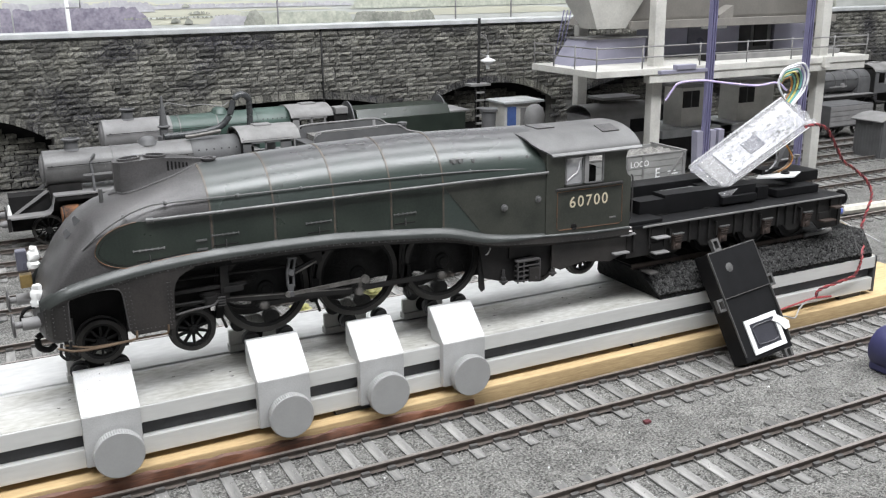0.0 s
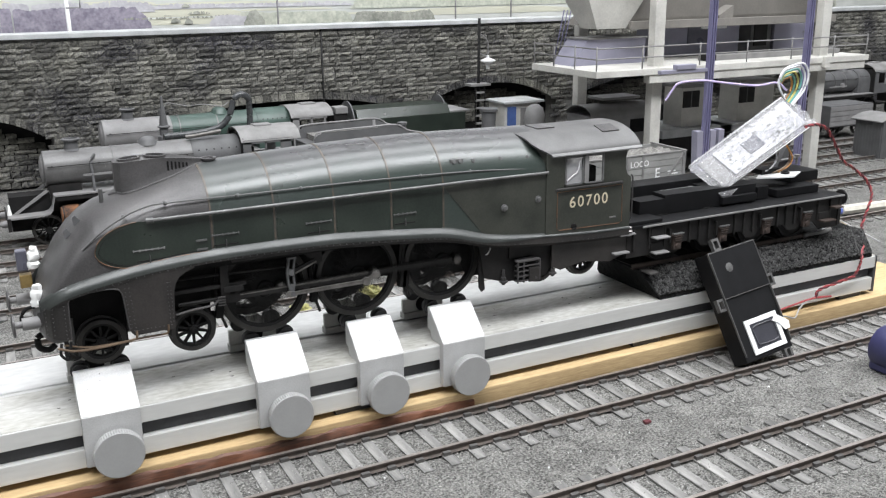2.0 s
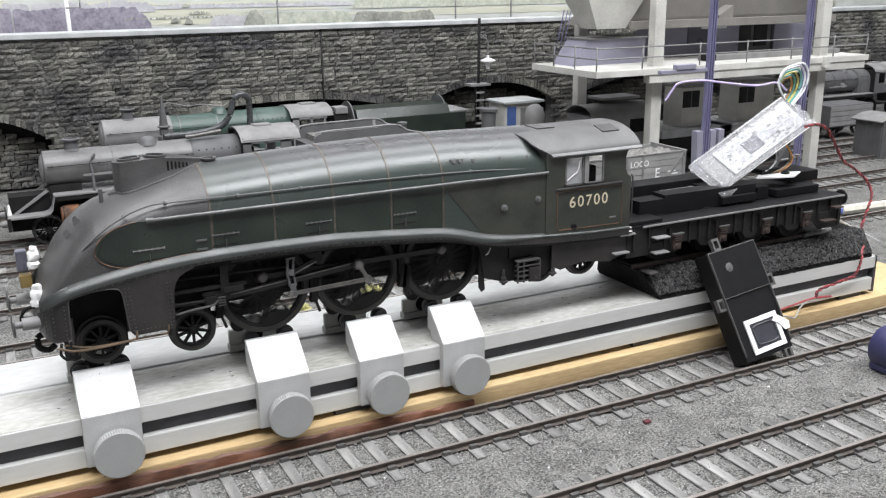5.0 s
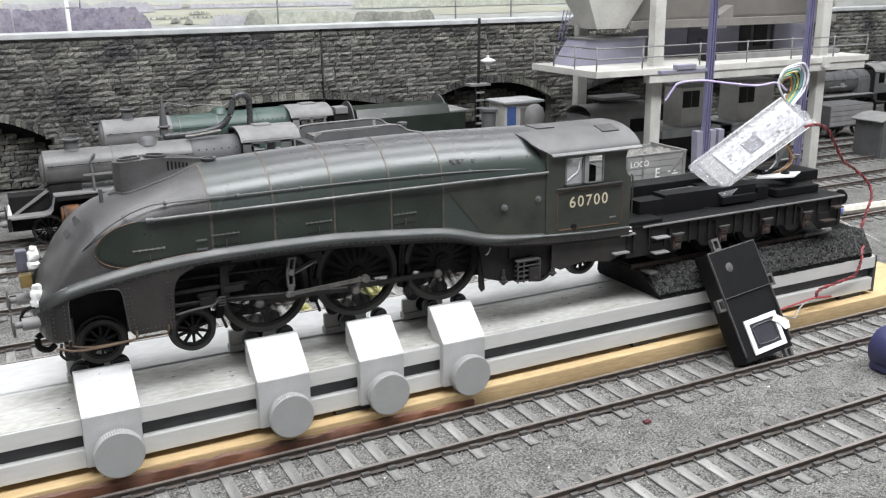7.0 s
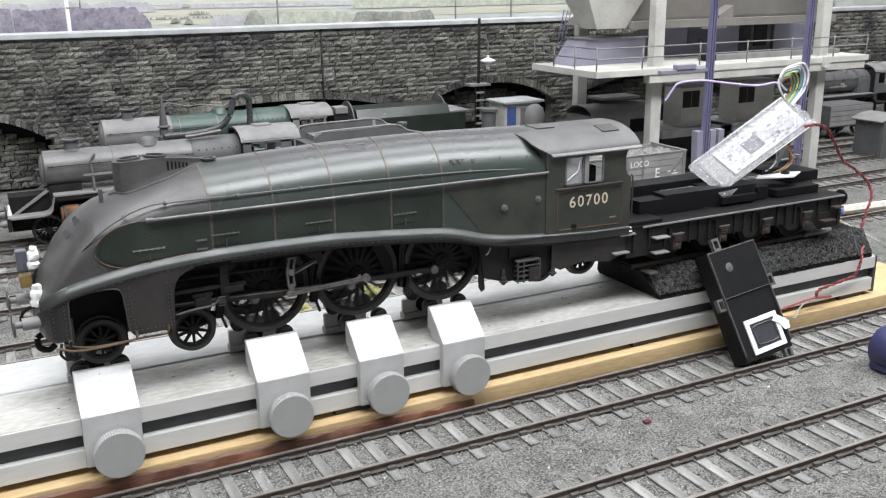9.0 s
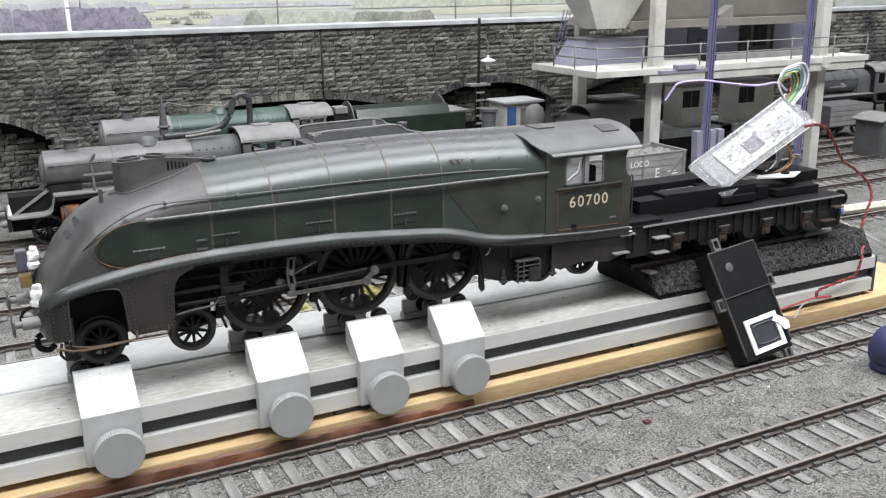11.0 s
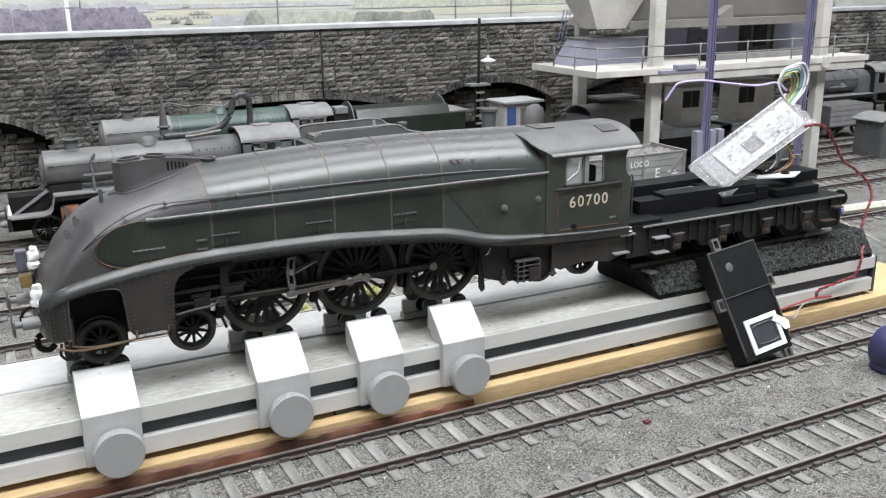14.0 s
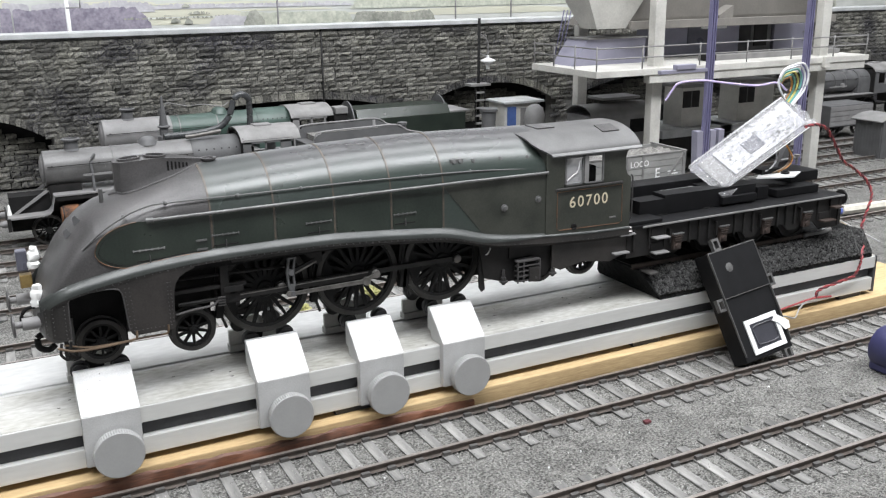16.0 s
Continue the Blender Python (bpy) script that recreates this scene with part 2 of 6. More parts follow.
def merge(bm, t, m=None):
    """Adds t to bm, moved by m."""
    t.verts.index_update()
    made = [bm.verts.new(m @ v.co if m else v.co) for v in t.verts]
    for f in t.faces:
        try:
            n = bm.faces.new([made[v.index] for v in f.verts])
            n.smooth = f.smooth
        except ValueError:
            pass
    t.free()
    return bm


def prism(bm, poly, a, b, axis="y"):
    """A polygon given in the two other axes, pushed from a to b along axis."""
    def at(p, d):
        return {"y": (p[0], d, p[1]), "x": (d, p[0], p[1]), "z": (p[0], p[1], d)}[axis]
    lo, hi = [bm.verts.new(at(p, a)) for p in poly], [bm.verts.new(at(p, b)) for p in poly]
    bm.faces.new(lo)
    bm.faces.new(hi[::-1])
    for i in range(len(poly)):
        j = (i + 1) % len(poly)
        bm.faces.new((lo[i], lo[j], hi[j], hi[i]))
    return bm


def loft(bm, rings, closed=True, cap=True, smooth=True):
    rows = [[bm.verts.new(p) for p in r] for r in rings]
    n = len(rows[0])
    for a, b in zip(rows, rows[1:]):
        for i in range(n if closed else n - 1):
            j = (i + 1) % n
            f = bm.faces.new((a[i], a[j], b[j], b[i]))
            f.smooth = smooth
    if cap and closed:
        bm.faces.new(rows[0][::-1])
        bm.faces.new(rows[-1])
    return bm


def axes(d):
    d = Vector(d).normalized()
    u = d.cross(Vector((0, 0, 1)) if abs(d.z) < 0.9 else Vector((1, 0, 0))).normalized()
    return d, u, d.cross(u)


def cyl(bm, p0, p1, r0, r1=None, n=16, smooth=True):
    r1 = r0 if r1 is None else r1
    p0, p1 = Vector(p0), Vector(p1)
    _, u, w = axes(p1 - p0)
    rings = [[p + (u * math.cos(2 * math.pi * k / n) + w * math.sin(2 * math.pi * k / n)) * r for k in range(n)] for p, r in ((p0, r0), (p1, r1))]
    return loft(bm, rings, smooth=smooth)


def turned(bm, centre, axis, profile, n=24):
    """A turned body: profile of (distance along axis, radius)."""
    c = Vector(centre)
    d, u, w = axes(axis)
    return loft(bm, [[c + d * s + (u * math.cos(2 * math.pi * k / n) + w * math.sin(2 * math.pi * k / n)) * max(r, 0.02) for k in range(n)] for s, r in profile])


def tube(bm, pts, r, n=8):
    pts = [Vector(p) for p in pts]
    rings = []
    for i, p in enumerate(pts):
        d, u, w = axes(pts[min(i + 1, len(pts) - 1)] - pts[max(i - 1, 0)])
        rings.append([p + (u * math.cos(2 * math.pi * k / n) + w * math.sin(2 * math.pi * k / n)) * r for k in range(n)])
    return loft(bm, rings)


def curve(pts, steps=8):
    """A smooth line through the points."""
    p = [Vector(q) for q in pts]
    p = [p[0] * 2 - p[1]] + p + [p[-1] * 2 - p[-2]]
    out = []
    for i in range(1, len(p) - 2):
        for k in range(steps):
            t = k / steps
            a, b, c, d = p[i - 1], p[i], p[i + 1], p[i + 2]
            out.append(0.5 * (2 * b + (c - a) * t + (2 * a - 5 * b + 4 * c - d) * t * t + (3 * b - a - 3 * c + d) * t ** 3))
    return out + [p[-2]]


def mesh_of(name, bm, material):
    bmesh.ops.recalc_face_normals(bm, faces=bm.faces[:])
    for e in bm.edges:
        if len(e.link_faces) == 2 and e.calc_face_angle(0.0) > 0.72:
            e.smooth = False
    me = bpy.data.meshes.new(name)
    bmesh.ops.scale(bm, vec=(S, S, S), verts=bm.verts[:])
    bm.to_mesh(me)
    bm.free()
    me.materials.append(M[material])
    return me


def part(name, bm, material, parent, label="", at=None):
    ob = new(name, mesh_of(name, bm, material))
    ob.parent = parent
    if at:
        ob.location = Vector(at) * S
    if label:
        ob["label"] = label
    return ob


def thing(name, label, category, at=(0, 0, 0), rz=0.0, group="", kind=""):
    ob = new(name)
    ob.empty_display_size = 0.01
    ob.matrix_world = pose(at[0] * S, at[1] * S, at[2] * S, 0, 0, rz)
    return tagged(ob, label, category, group, kind)


def solid(name, bm, material, label, category, at=(0, 0, 0), group="", kind=""):
    ob = new(name, mesh_of(name, bm, material))
    ob.location = Vector(at) * S
    return tagged(ob, label, category, group, kind)


def piece(name, me, parent, at, turn=None):
    ob = new(name, me)
    ob.parent = parent
    ob.matrix_basis = Matrix.LocRotScale(Vector(at) * S, turn, None)
    return ob


def text_part(name, words, size, material, parent, at, rx=90, rz=0, space=1.0, label=""):
    cu = bpy.data.curves.new(name, "FONT")
    cu.body, cu.size, cu.extrude, cu.space_character = words, size * S, 0.00012, space
    cu.offset = 0.00002
    ob = new("text", cu)
    dg = bpy.context.evaluated_depsgraph_get()
    me = bpy.data.meshes.new_from_object(ob.evaluated_get(dg))
    bpy.data.objects.remove(ob)
    me.materials.clear()
    me.materials.append(M[material])
    t = new(name, me)
    t.parent = parent
    t.matrix_basis = pose(at[0] * S, at[1] * S, at[2] * S, rx, 0, rz)
    if label:
        t["label"] = label
    return t


def interp(table, x):
    xs, ys = [p[0] for p in table], [p[1] for p in table]
    return float(np.interp(x, xs, ys))


def smoothed(table, x, h=5):
    return sum(interp(table, x + d) for d in (-h, -h / 2, 0, h / 2, h)) / 5

# ---- the room and the layout's base ----
GROUND = -62.0
room = [("floor", (-2000, 3600, -2200, 1300, -960, -940), "floorboard", "grey carpeted floor of the club room", "floor"),
        ("ceiling", (-2000, 3600, -2200, 1300, 1400, 1420), "plaster", "plain grey plaster ceiling", "ceiling"),
        ("wall_north", (-2000, 3600, 1300, 1330, -960, 1400), "plaster", "plain grey plaster room wall", "wall"),
        ("wall_south", (-2000, 3600, -2230, -2200, -960, 1400), "plaster", "plain grey plaster room wall", "wall"),
        ("wall_west", (-2030, -2000, -2200, 1300, -960, 1400), "plaster", "plain grey plaster room wall", "wall"),
        ("wall_east", (3600, 3630, -2200, 1300, -960, 1400), "plaster", "plain grey plaster room wall", "wall")]
for name, d, m, label, cat in room:
    solid(name, box(B(), *d), m, label, cat, kind="structure")
for x, y, w, d, power in LAMPS:
    fit = thing("ceiling_light", "white fluorescent ceiling light with a glowing diffuser", "ceiling light", at=(x * 1000, y * 1000, 1400), group="ceiling lights")
    part("frame", box(B(), -w * 510, w * 510, -d * 600, d * 600, -6, 0, 1), "white", fit)
    part("diffuser", box(B(), -w * 490, w * 490, -d * 480, d * 480, -10, -6.2), "tube", fit)


def ground_sheet():
    bm = B()
    xs = np.concatenate([np.linspace(-1200, -240, 20), np.linspace(-230, 500, 130), np.linspace(510, 2600, 40)])
    ys = np.concatenate([np.linspace(-520, -230, 14), np.linspace(-225, 250, 96), np.linspace(256, 780, 40)])
    rows = []
    for y in ys:
        rows.append([bm.verts.new((x, y, GROUND - 0.6 + 0.8 * noise.noise((x * 0.05, y * 0.05, 0)) + 0.5 * noise.noise((x * 0.31, y * 0.31, 3)) - 0.35)) for x in xs])
    for a, b in zip(rows, rows[1:]):
        for i in range(len(xs) - 1):
            bm.faces.new((a[i], a[i + 1], b[i + 1], b[i])).smooth = True
    return bm


solid("ground", ground_sheet(), "ballast", "grey ash and ballast covering of the model yard", "ground", kind="structure")
solid("baseboard", box(B(), -1200, 2600, -520, 790, GROUND - 40, GROUND - 4), "woodred", "timber baseboard under the model yard", "baseboard", kind="structure")


def pebbles():
    bm = B()
    rnd = random.Random(5)
    for i in range(15000):
        near = i < 11500
        x = rnd.uniform(-150, 460) if near else rnd.uniform(-200, 900)
        y = rnd.uniform(-240, -30) if near else rnd.uniform(60, 420)
        r = rnd.uniform(0.3, 0.95) * (1.6 if rnd.random() < 0.03 else 1)
        c = Vector((x, y, GROUND - 0.2 + r * 0.3))
        v = [bm.verts.new(c + Vector((rnd.uniform(.6, 1) * r * a, rnd.uniform(.6, 1) * r * b, rnd.uniform(.5, 1) * r * d))) for a, b, d in ((1, 0, 0), (-1, 0, 0), (0, 1, 0), (0, -1, 0), (0, 0, 1), (0, 0, -.6))]
        for f in ((0, 2, 4), (2, 1, 4), (1, 3, 4), (3, 0, 4), (2, 0, 5), (1, 2, 5), (3, 1, 5), (0, 3, 5)):
            bm.faces.new([v[k] for k in f])
    return bm


solid("gravel", pebbles(), "stones", "loose grey stones scattered over the ash", "gravel", kind="stuff")

# ---- back scene: a flat printed landscape behind the wall ----
M["hazy"] = mat("printed_hazy_fields", (0.66, 0.67, 0.64), (0.44, 0.46, 0.43), rough=0.7, stain=14, grain=80, bump=0, stretch=(0.5, 1, 1.6), gw=0.5, spread=0.24)
M["pale"] = mat("printed_pale_field", (0.64, 0.63, 0.51), (0.54, 0.54, 0.45), rough=0.7, stain=25, bump=0)
M["woods"] = mat("printed_woods_trees", (0.36, 0.33, 0.39), (0.17, 0.155, 0.205), rough=0.7, stain=70, grain=260, bump=0, gw=0.7, spread=0.24)
M["woodshaze"] = mat("printed_woodshaze_trees", (0.56, 0.55, 0.57), (0.40, 0.39, 0.42), rough=0.7, stain=70, grain=260, bump=0, gw=0.7, spread=0.24)
M["hedge"] = mat("printed_hedge_trees", (0.42, 0.42, 0.37), (0.20, 0.21, 0.18), rough=0.7, stain=70, grain=260, bump=0, gw=0.7, spread=0.24)
M["hedgepale"] = mat("printed_hedgepale_trees", (0.60, 0.61, 0.52), (0.36, 0.38, 0.32), rough=0.7, stain=70, grain=260, bump=0, gw=0.7, spread=0.24)
M["sky"] = mat("printed_white_sky", (0.86, 0.87, 0.88), (0.78, 0.79, 0.80), rough=0.7, stain=6, bump=0)
scene_back = thing("backdrop", "flat printed back scene of hazy fields and woods", "backdrop", kind="structure")
part("board", box(B(), -1200, 2600, 800, 806, GROUND, 175), "hazy", scene_back, "printed hazy hills and fields")
part("board", box(B(), -1200, 2600, 800, 806, 175, 420), "sky", scene_back, "printed pale sky")


def clumps(x0, x1, z0, z1, size, count, seed, y):
    """A flat printed belt of trees: the outline of many crowns heaped under an uneven skyline."""
    rnd = random.Random(seed)
    crowns = []
    for k in range(count):
        x = rnd.uniform(x0, x1)
        edge = min(1.0, (x - x0) / 14 + 0.35, (x1 - x) / 14 + 0.35)
        r = size * rnd.uniform(0.4, 1.1)
        crowns.append((x, z0 + (z1 - z0) * edge + 3 * noise.noise((x * 0.03, seed, 0)) - r * rnd.uniform(1, 2.2), r))
    xs = np.arange(x0 - size, x1 + size, 0.5)
    top = np.full(len(xs), z0 - 0.2)
    for cx, cz, r in crowns:
        d = (xs - cx) / (1.3 * r)
        top = np.where(abs(d) < 1, np.maximum(top, cz + r * np.sqrt(np.clip(1 - d * d, 0, 1))), top)
    bm = B()
    lo, hi = [bm.verts.new((x, y, z0 - 0.3)) for x in xs], [bm.verts.new((x, y, z + 0.4 * noise.noise((x * 0.9, seed, 4)))) for x, z in zip(xs, top)]
    for k in range(len(xs) - 1):
        bm.faces.new((lo[k], lo[k + 1], hi[k + 1], hi[k]))
    return bm


def strip(x0, x1, z0, z1, y, seed):
    """A flat printed field with uneven long edges."""
    n = 24
    top = [(x0 + (x1 - x0) * k / n, z1 - (z1 - z0) * abs(2 * k / n - 1) ** 4 * 0.5 + 0.5 * noise.noise((k * 0.4, seed, 1))) for k in range(n + 1)]
    low = [(x0 + (x1 - x0) * k / n, z0 + 0.5 * noise.noise((k * 0.4, seed, 9))) for k in range(n, -1, -1)]
    return prism(B(), top + low, y, y + 0.06)


for i, d in enumerate(((-200, -90, 142, 150), (-40, 60, 146, 152), (18, 170, 131, 141), (30, 172, 121, 129.5), (-200, -110, 150, 156), (170, 300, 136, 139), (400, 700, 124, 134), (300, 420, 128, 131), (60, 260, 146, 149))):
    part("printed_field", strip(*d, 799.9 - 0.07 * i, i), "pale", scene_back)
for i, (x0, x1, z0, z1, size, count, m) in enumerate((
        (-260, 60, 138, 152, 3.0, 200, "woodshaze"), (40, 330, 141, 147, 3, 170, "woodshaze"), (330, 700, 136, 150, 4, 260, "hedgepale"), (-260, 44, 108, 145, 3.0, 260, "woods"),
        (24, 50, 118, 139, 3, 60, "woods"), (20, 180, 129, 131.6, 1.0, 70, "hedge"), (150, 330, 108, 134, 3.4, 460, "hedgepale"), (128, 190, 118, 131, 2.6, 130, "woodshaze"), (176, 200, 118, 138, 2.6, 60, "hedge"),
        (78, 88, 124, 130.5, 2.0, 26, "hedge"), (96, 104, 122, 133, 1.9, 30, "hedge"), (70, 80, 133, 135.4, 1.1, 12, "hedge"), (100, 130, 134, 137.6, 1.3, 16, "hedge"), (94, 101, 143, 151, 2.2, 26, "hedge"),
        (330, 460, 108, 131, 3.4, 300, "hedge"), (700, 1300, 108, 146, 4, 700, "hedgepale"), (980, 1300, 108, 134, 4, 300, "hedge"))):
    part("printed_trees", clumps(x0, x1, z0, z1, size, count, i, 799.2 - i * 0.1), m, scene_back)

# ---- timber board under the rolling road ----
timber = thing("timber_board", "pale sawn timber board under the rolling road, dark-stained edge", "board", at=(0, 0, -58))
part("plank", box(B(), -330, 470, -37, 62, -4, 7.6, 0.7), "woodedge", timber)
bm = B()
rnd = random.Random(3)
loft(bm, [[(x, -37.1, -4), (x, -38.6 - 0.5 * rnd.random(), -4), (x, -38.3 - 0.4 * rnd.random(), 1.2 + 1.5 * rnd.random() + 2.2 * max(0, min(1, (60 - x) / 200))), (x, -37.1, 2.2 + 1.5 * rnd.random() + 2.4 * max(0, min(1, (60 - x) / 200)))] for x in range(-330, 64, 6)])
part("stained_edge", bm, "woodred", timber, "dark red-brown stained lower edge")

# ---- rolling road: two aluminium profiles, sliding clamps with rollers ----
road = thing("rolling_road", "satin aluminium rolling road base with two slotted profiles", "rolling road", at=(0, 0, -47.6))
part("front_top", box(B(), -330, 398, -31, 12, 17.6, 26.1, 0.5), "alu", road)
part("front_top_plate", box(B(), -330, 398, -30.2, 11.6, 26.1, 26.4), "alutop", road, "scuffed and spotted aluminium top")
part("front_rail", box(B(), -330, 396, -31, -24, 0.8, 10.2, 0.5), "alu", road)
# Slot shade is painted: a dark backing sits in the aluminium recess.
part("slot_back", box(B(), -330, 396, -27, -20, 10.0, 18.0), "slot", road, "recess between the profiles, its shade put in as dark colour")
part("back_top", box(B(), -330, 396, 17, 57, 17.6, 26.3, 0.5), "aluback", road, "scuffed back half of the base")
part("back_rail", box(B(), -330, 396, 50, 57, 0.8, 10.2, 0.5), "alu", road)
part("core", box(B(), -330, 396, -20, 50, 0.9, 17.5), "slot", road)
part("groove", box(B(), -330, 396, 12.1, 16.9, 17.6, 25.3), "aluback", road, "shallow groove along the plate")
for x in (-250, -20, 180, 366):
    part("foot", box(B(), x, x + 22, -29, 50, -2.8, 0.8, 0.3), "slot", road, "dark rubber foot")
part("end_cap", box(B(), 396.5, 399, -31, 57, -1, 26.3, 0.4), "slot", road, "black end cap")
rnd = random.Random(9)
bm = B()
for k in range(34):
    x, y, r = rnd.uniform(-170, 190), rnd.uniform(-28, 9), rnd.uniform(0.2, 0.75)
    loft(bm, [[(x + r * 1.6 * math.cos(a) * f, y + r * math.sin(a) * f * rnd.uniform(.7, 1), 26.42 + h) for a in [i * 0.7854 for i in range(8)]] for f, h in ((1, 0), (0.9, 0.06))])
part("dirt_specks", bm, "chair", road, "dark dried specks on the plate")


def clamp(x0, x1):
    c = thing("roller_clamp", "silver-grey sliding roller clamp with a large knurled knob", "roller clamp", at=(x0, -35.4, -47.6), group="roller clamps on the rolling road")
    w = x1 - x0
    prof = [(0, 2.4), (0, 28.4), (16.6, 44.6), (19.5, 44.6), (19.5, 31.5), (15.5, 31.5), (15.5, 26.6), (4.6, 26.6), (4.6, 2.4)]
    t = prism(B(), prof, 0, w, "x")
    bmesh.ops.bevel(t, geom=t.edges[:], offset=0.35, segments=2, affect="EDGES")
    part("body", t, "alugrey", c)
    n = 120
    cx, cz, r = w * 0.54, 9.3, 11.7
    rings = []
    for y, rr in ((0, 9.0), (-2.5, 9.0), (-2.6, r - .5), (-3.0, r), (-7.4, r), (-7.9, r - 0.5), (-7.95, 0.05)):
        rings.append([(cx + math.cos(2 * math.pi * k / n) * (rr - (0.3 if k % 2 and rr > 11.5 else 0)), y, cz + math.sin(2 * math.pi * k / n) * (rr - (0.3 if k % 2 and rr > 11.5 else 0))) for k in range(n)])
    part("knob", loft(B(), rings, smooth=False), "knob", c, "round grey knob with a knurled rim")
    for dx in (-9.2, 9.2):
        rx = w / 2 + dx
        part("roller", turned(B(), (rx, 23.5, 42.6), (0, -1, 0), [(-3.5, 1), (-3.5, 4.0), (-1.2, 4.0), (-1.0, 4.6), (0.2, 4.6), (0.4, 3.9), (2.6, 3.9), (2.6, 1)], 28), "rubber", c, "small dark ball-race roller")
        part("axle", cyl(B(), (rx, 19, 42.6), (rx, 30, 42.6), 1.2, n=10), "steel", c)
    specks = B()
    srnd = random.Random(int(x0))
    for q in range(7):
        u, f, r = srnd.uniform(2, w - 2), srnd.uniform(0.1, 0.9), srnd.uniform(0.15, 0.42)
        turned(specks, (u, 16.6 * f - 0.02, 28.4 + 16.2 * f + 0.02), (0, -0.7, 0.72), [(-0.1, r), (0.06, r * 0.8), (0.07, 0.02)], 7)
    part("dirt_specks", specks, "midgrey", c, "small grey marks")
    # far bracket with a triangular window
    br = box(B(), 0, w, 52, 55, 26.2, 38, 0.4)
    prism(br, [(2, 37.5), (w - 2, 37.5), (w * 0.62, 45), (w * 0.38, 45)], 52.4, 54.6)
    part("far_bracket", br, "bracket", c, "grey far-side bracket with a peaked top")
    part("bracket_hole", turned(B(), (w / 2, 51.9, 34), (0, -1, 0), [(0, 5), (0.25, 5), (0.3, .2)], 18), "black2", c)
    box_bm = box(B(), -0.5, w + .5, 50, 56, 26.2, 30, 0.4)
    part("bracket_foot", box_bm, "bracket", c)
    for dx in (-9.2, 9.2):
        part("roller", turned(B(), (w / 2 + dx, 49.5, 43.6), (0, -1, 0), [(-3, 1), (-3, 4.0), (1.5, 4.0), (1.7, 4.6), (3, 4.6), (3, 1)], 28), "rubber", c)
    return c


for x0, x1 in ((-146.6, -120.2), (-63.1, -35.6), (-7.7, 18.0), (42.1, 68.5)):
    clamp(x0, x1)

rnd = random.Random(31)
litter = B()
for k in range(46):
    x, y, r = rnd.uniform(-120, 420), rnd.uniform(-215, -72), rnd.uniform(0.3, 0.85)
    box(litter, x, x + r * rnd.uniform(.7, 1.8), y, y + r, GROUND - 0.6, GROUND + 0.4, 0.15)
solid("pale_grit", litter, "white", "pale specks of grit lying on the ash", "grit", kind="stuff")
solid("red_flake", box(B(), 135, 139, -98, -95, GROUND - 0.6, GROUND + 0.9, 0.3), "wine", "small dull red flake lying on the ash", "flake")
# ---- the streamlined engine ----
loco = thing("model_locomotive", "weathered dark green streamlined model steam engine standing on rollers", "model locomotive")
TOP = [(-159, 22), (-158, 28), (-155, 37.5), (-151, 46), (-145, 57.5), (-139, 65.5), (-133, 71), (-126, 74.8), (-119, 77), (-110, 80), (-95, 84.6), (-77, 88.4), (-45, 90.4), (-13, 92), (18, 92.8), (50, 93), (112, 91.6)]
WIDE = [(-159, 15), (-158, 20), (-156, 25), (-153, 28), (-148, 29), (-140, 28.6), (-120, 27.6), (40, 27.4), (75, 28.6), (112, 29.8)]
SHOULDER = [(-159, 21), (-157, 27), (-153, 36), (-148, 43), (-140, 51), (-130, 58), (-115, 63.5), (-95, 66), (112, 66.5)]
RUN = [(-164, 26), (-160, 30.5), (-157, 35), (-153, 38.8), (-147, 41.8), (-137, 44), (-125, 46), (-112, 47.8), (-99, 49), (-86, 49.8), (-72, 50.2), (-44, 50.2), (-15, 49.6), (17, 47.2), (45, 44.6), (56, 42.4), (68, 38.6), (80, 36.2), (92, 34.8), (116, 32.8), (144, 31.2), (172, 30.6)]


def casing_ring(x, grow=0.0, zlow=None):
    w, zt, zs = interp(WIDE, x) + grow, interp(TOP, x) + grow, min(interp(SHOULDER, x), interp(TOP, x) - 1)
    zb = smoothed(RUN, x) - 2 if zlow is None else zlow
    zb = min(zb, zs - 0.5)
    side = [(-w, zb + (zs - zb) * k / 4) for k in range(4)]
    arc = [(-w * math.cos(math.pi * k / 28), zs + (zt - zs) * math.sin(math.pi * k / 28)) for k in range(29)]
    return [(x, y, z) for y, z in side + arc + [(-a, b) for a, b in side[::-1]]]


BOW = [(-159, 24), (-158.2, 21), (-157, 19), (-154, 17), (-146, 17)]
NOSE = [-159, -158.6, -158, -157, -156, -155, -153, -151, -149, -147, -145, -142, -139, -136, -133, -130]
part("nose_casing", loft(B(), [casing_ring(x, 0, min(interp(BOW, x), interp(TOP, x) - 1) if x < -146 else None) for x in NOSE]), "grime", loco, "grey soot-covered streamlined nose")
part("front_casing", loft(B(), [casing_ring(x) for x in (-130, -126, -122, -118, -112, -106, -100, -92, -84, -77.6)]), "grime", loco, "soot-covered forward boiler casing")
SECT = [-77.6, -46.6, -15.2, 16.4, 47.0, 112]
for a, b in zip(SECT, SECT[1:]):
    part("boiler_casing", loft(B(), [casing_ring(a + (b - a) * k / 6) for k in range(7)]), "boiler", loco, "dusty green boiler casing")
for x in SECT[:-1]:
    ring = lambda d, g: [p for p in casing_ring(x + d, g, smoothed(RUN, x) + 0.5)]
    part("boiler_band", loft(B(), [ring(-0.5, -0.05), ring(-0.45, 0.2), ring(0.45, 0.2), ring(0.5, -0.05)], closed=False), "band", loco, "tarnished boiler band")


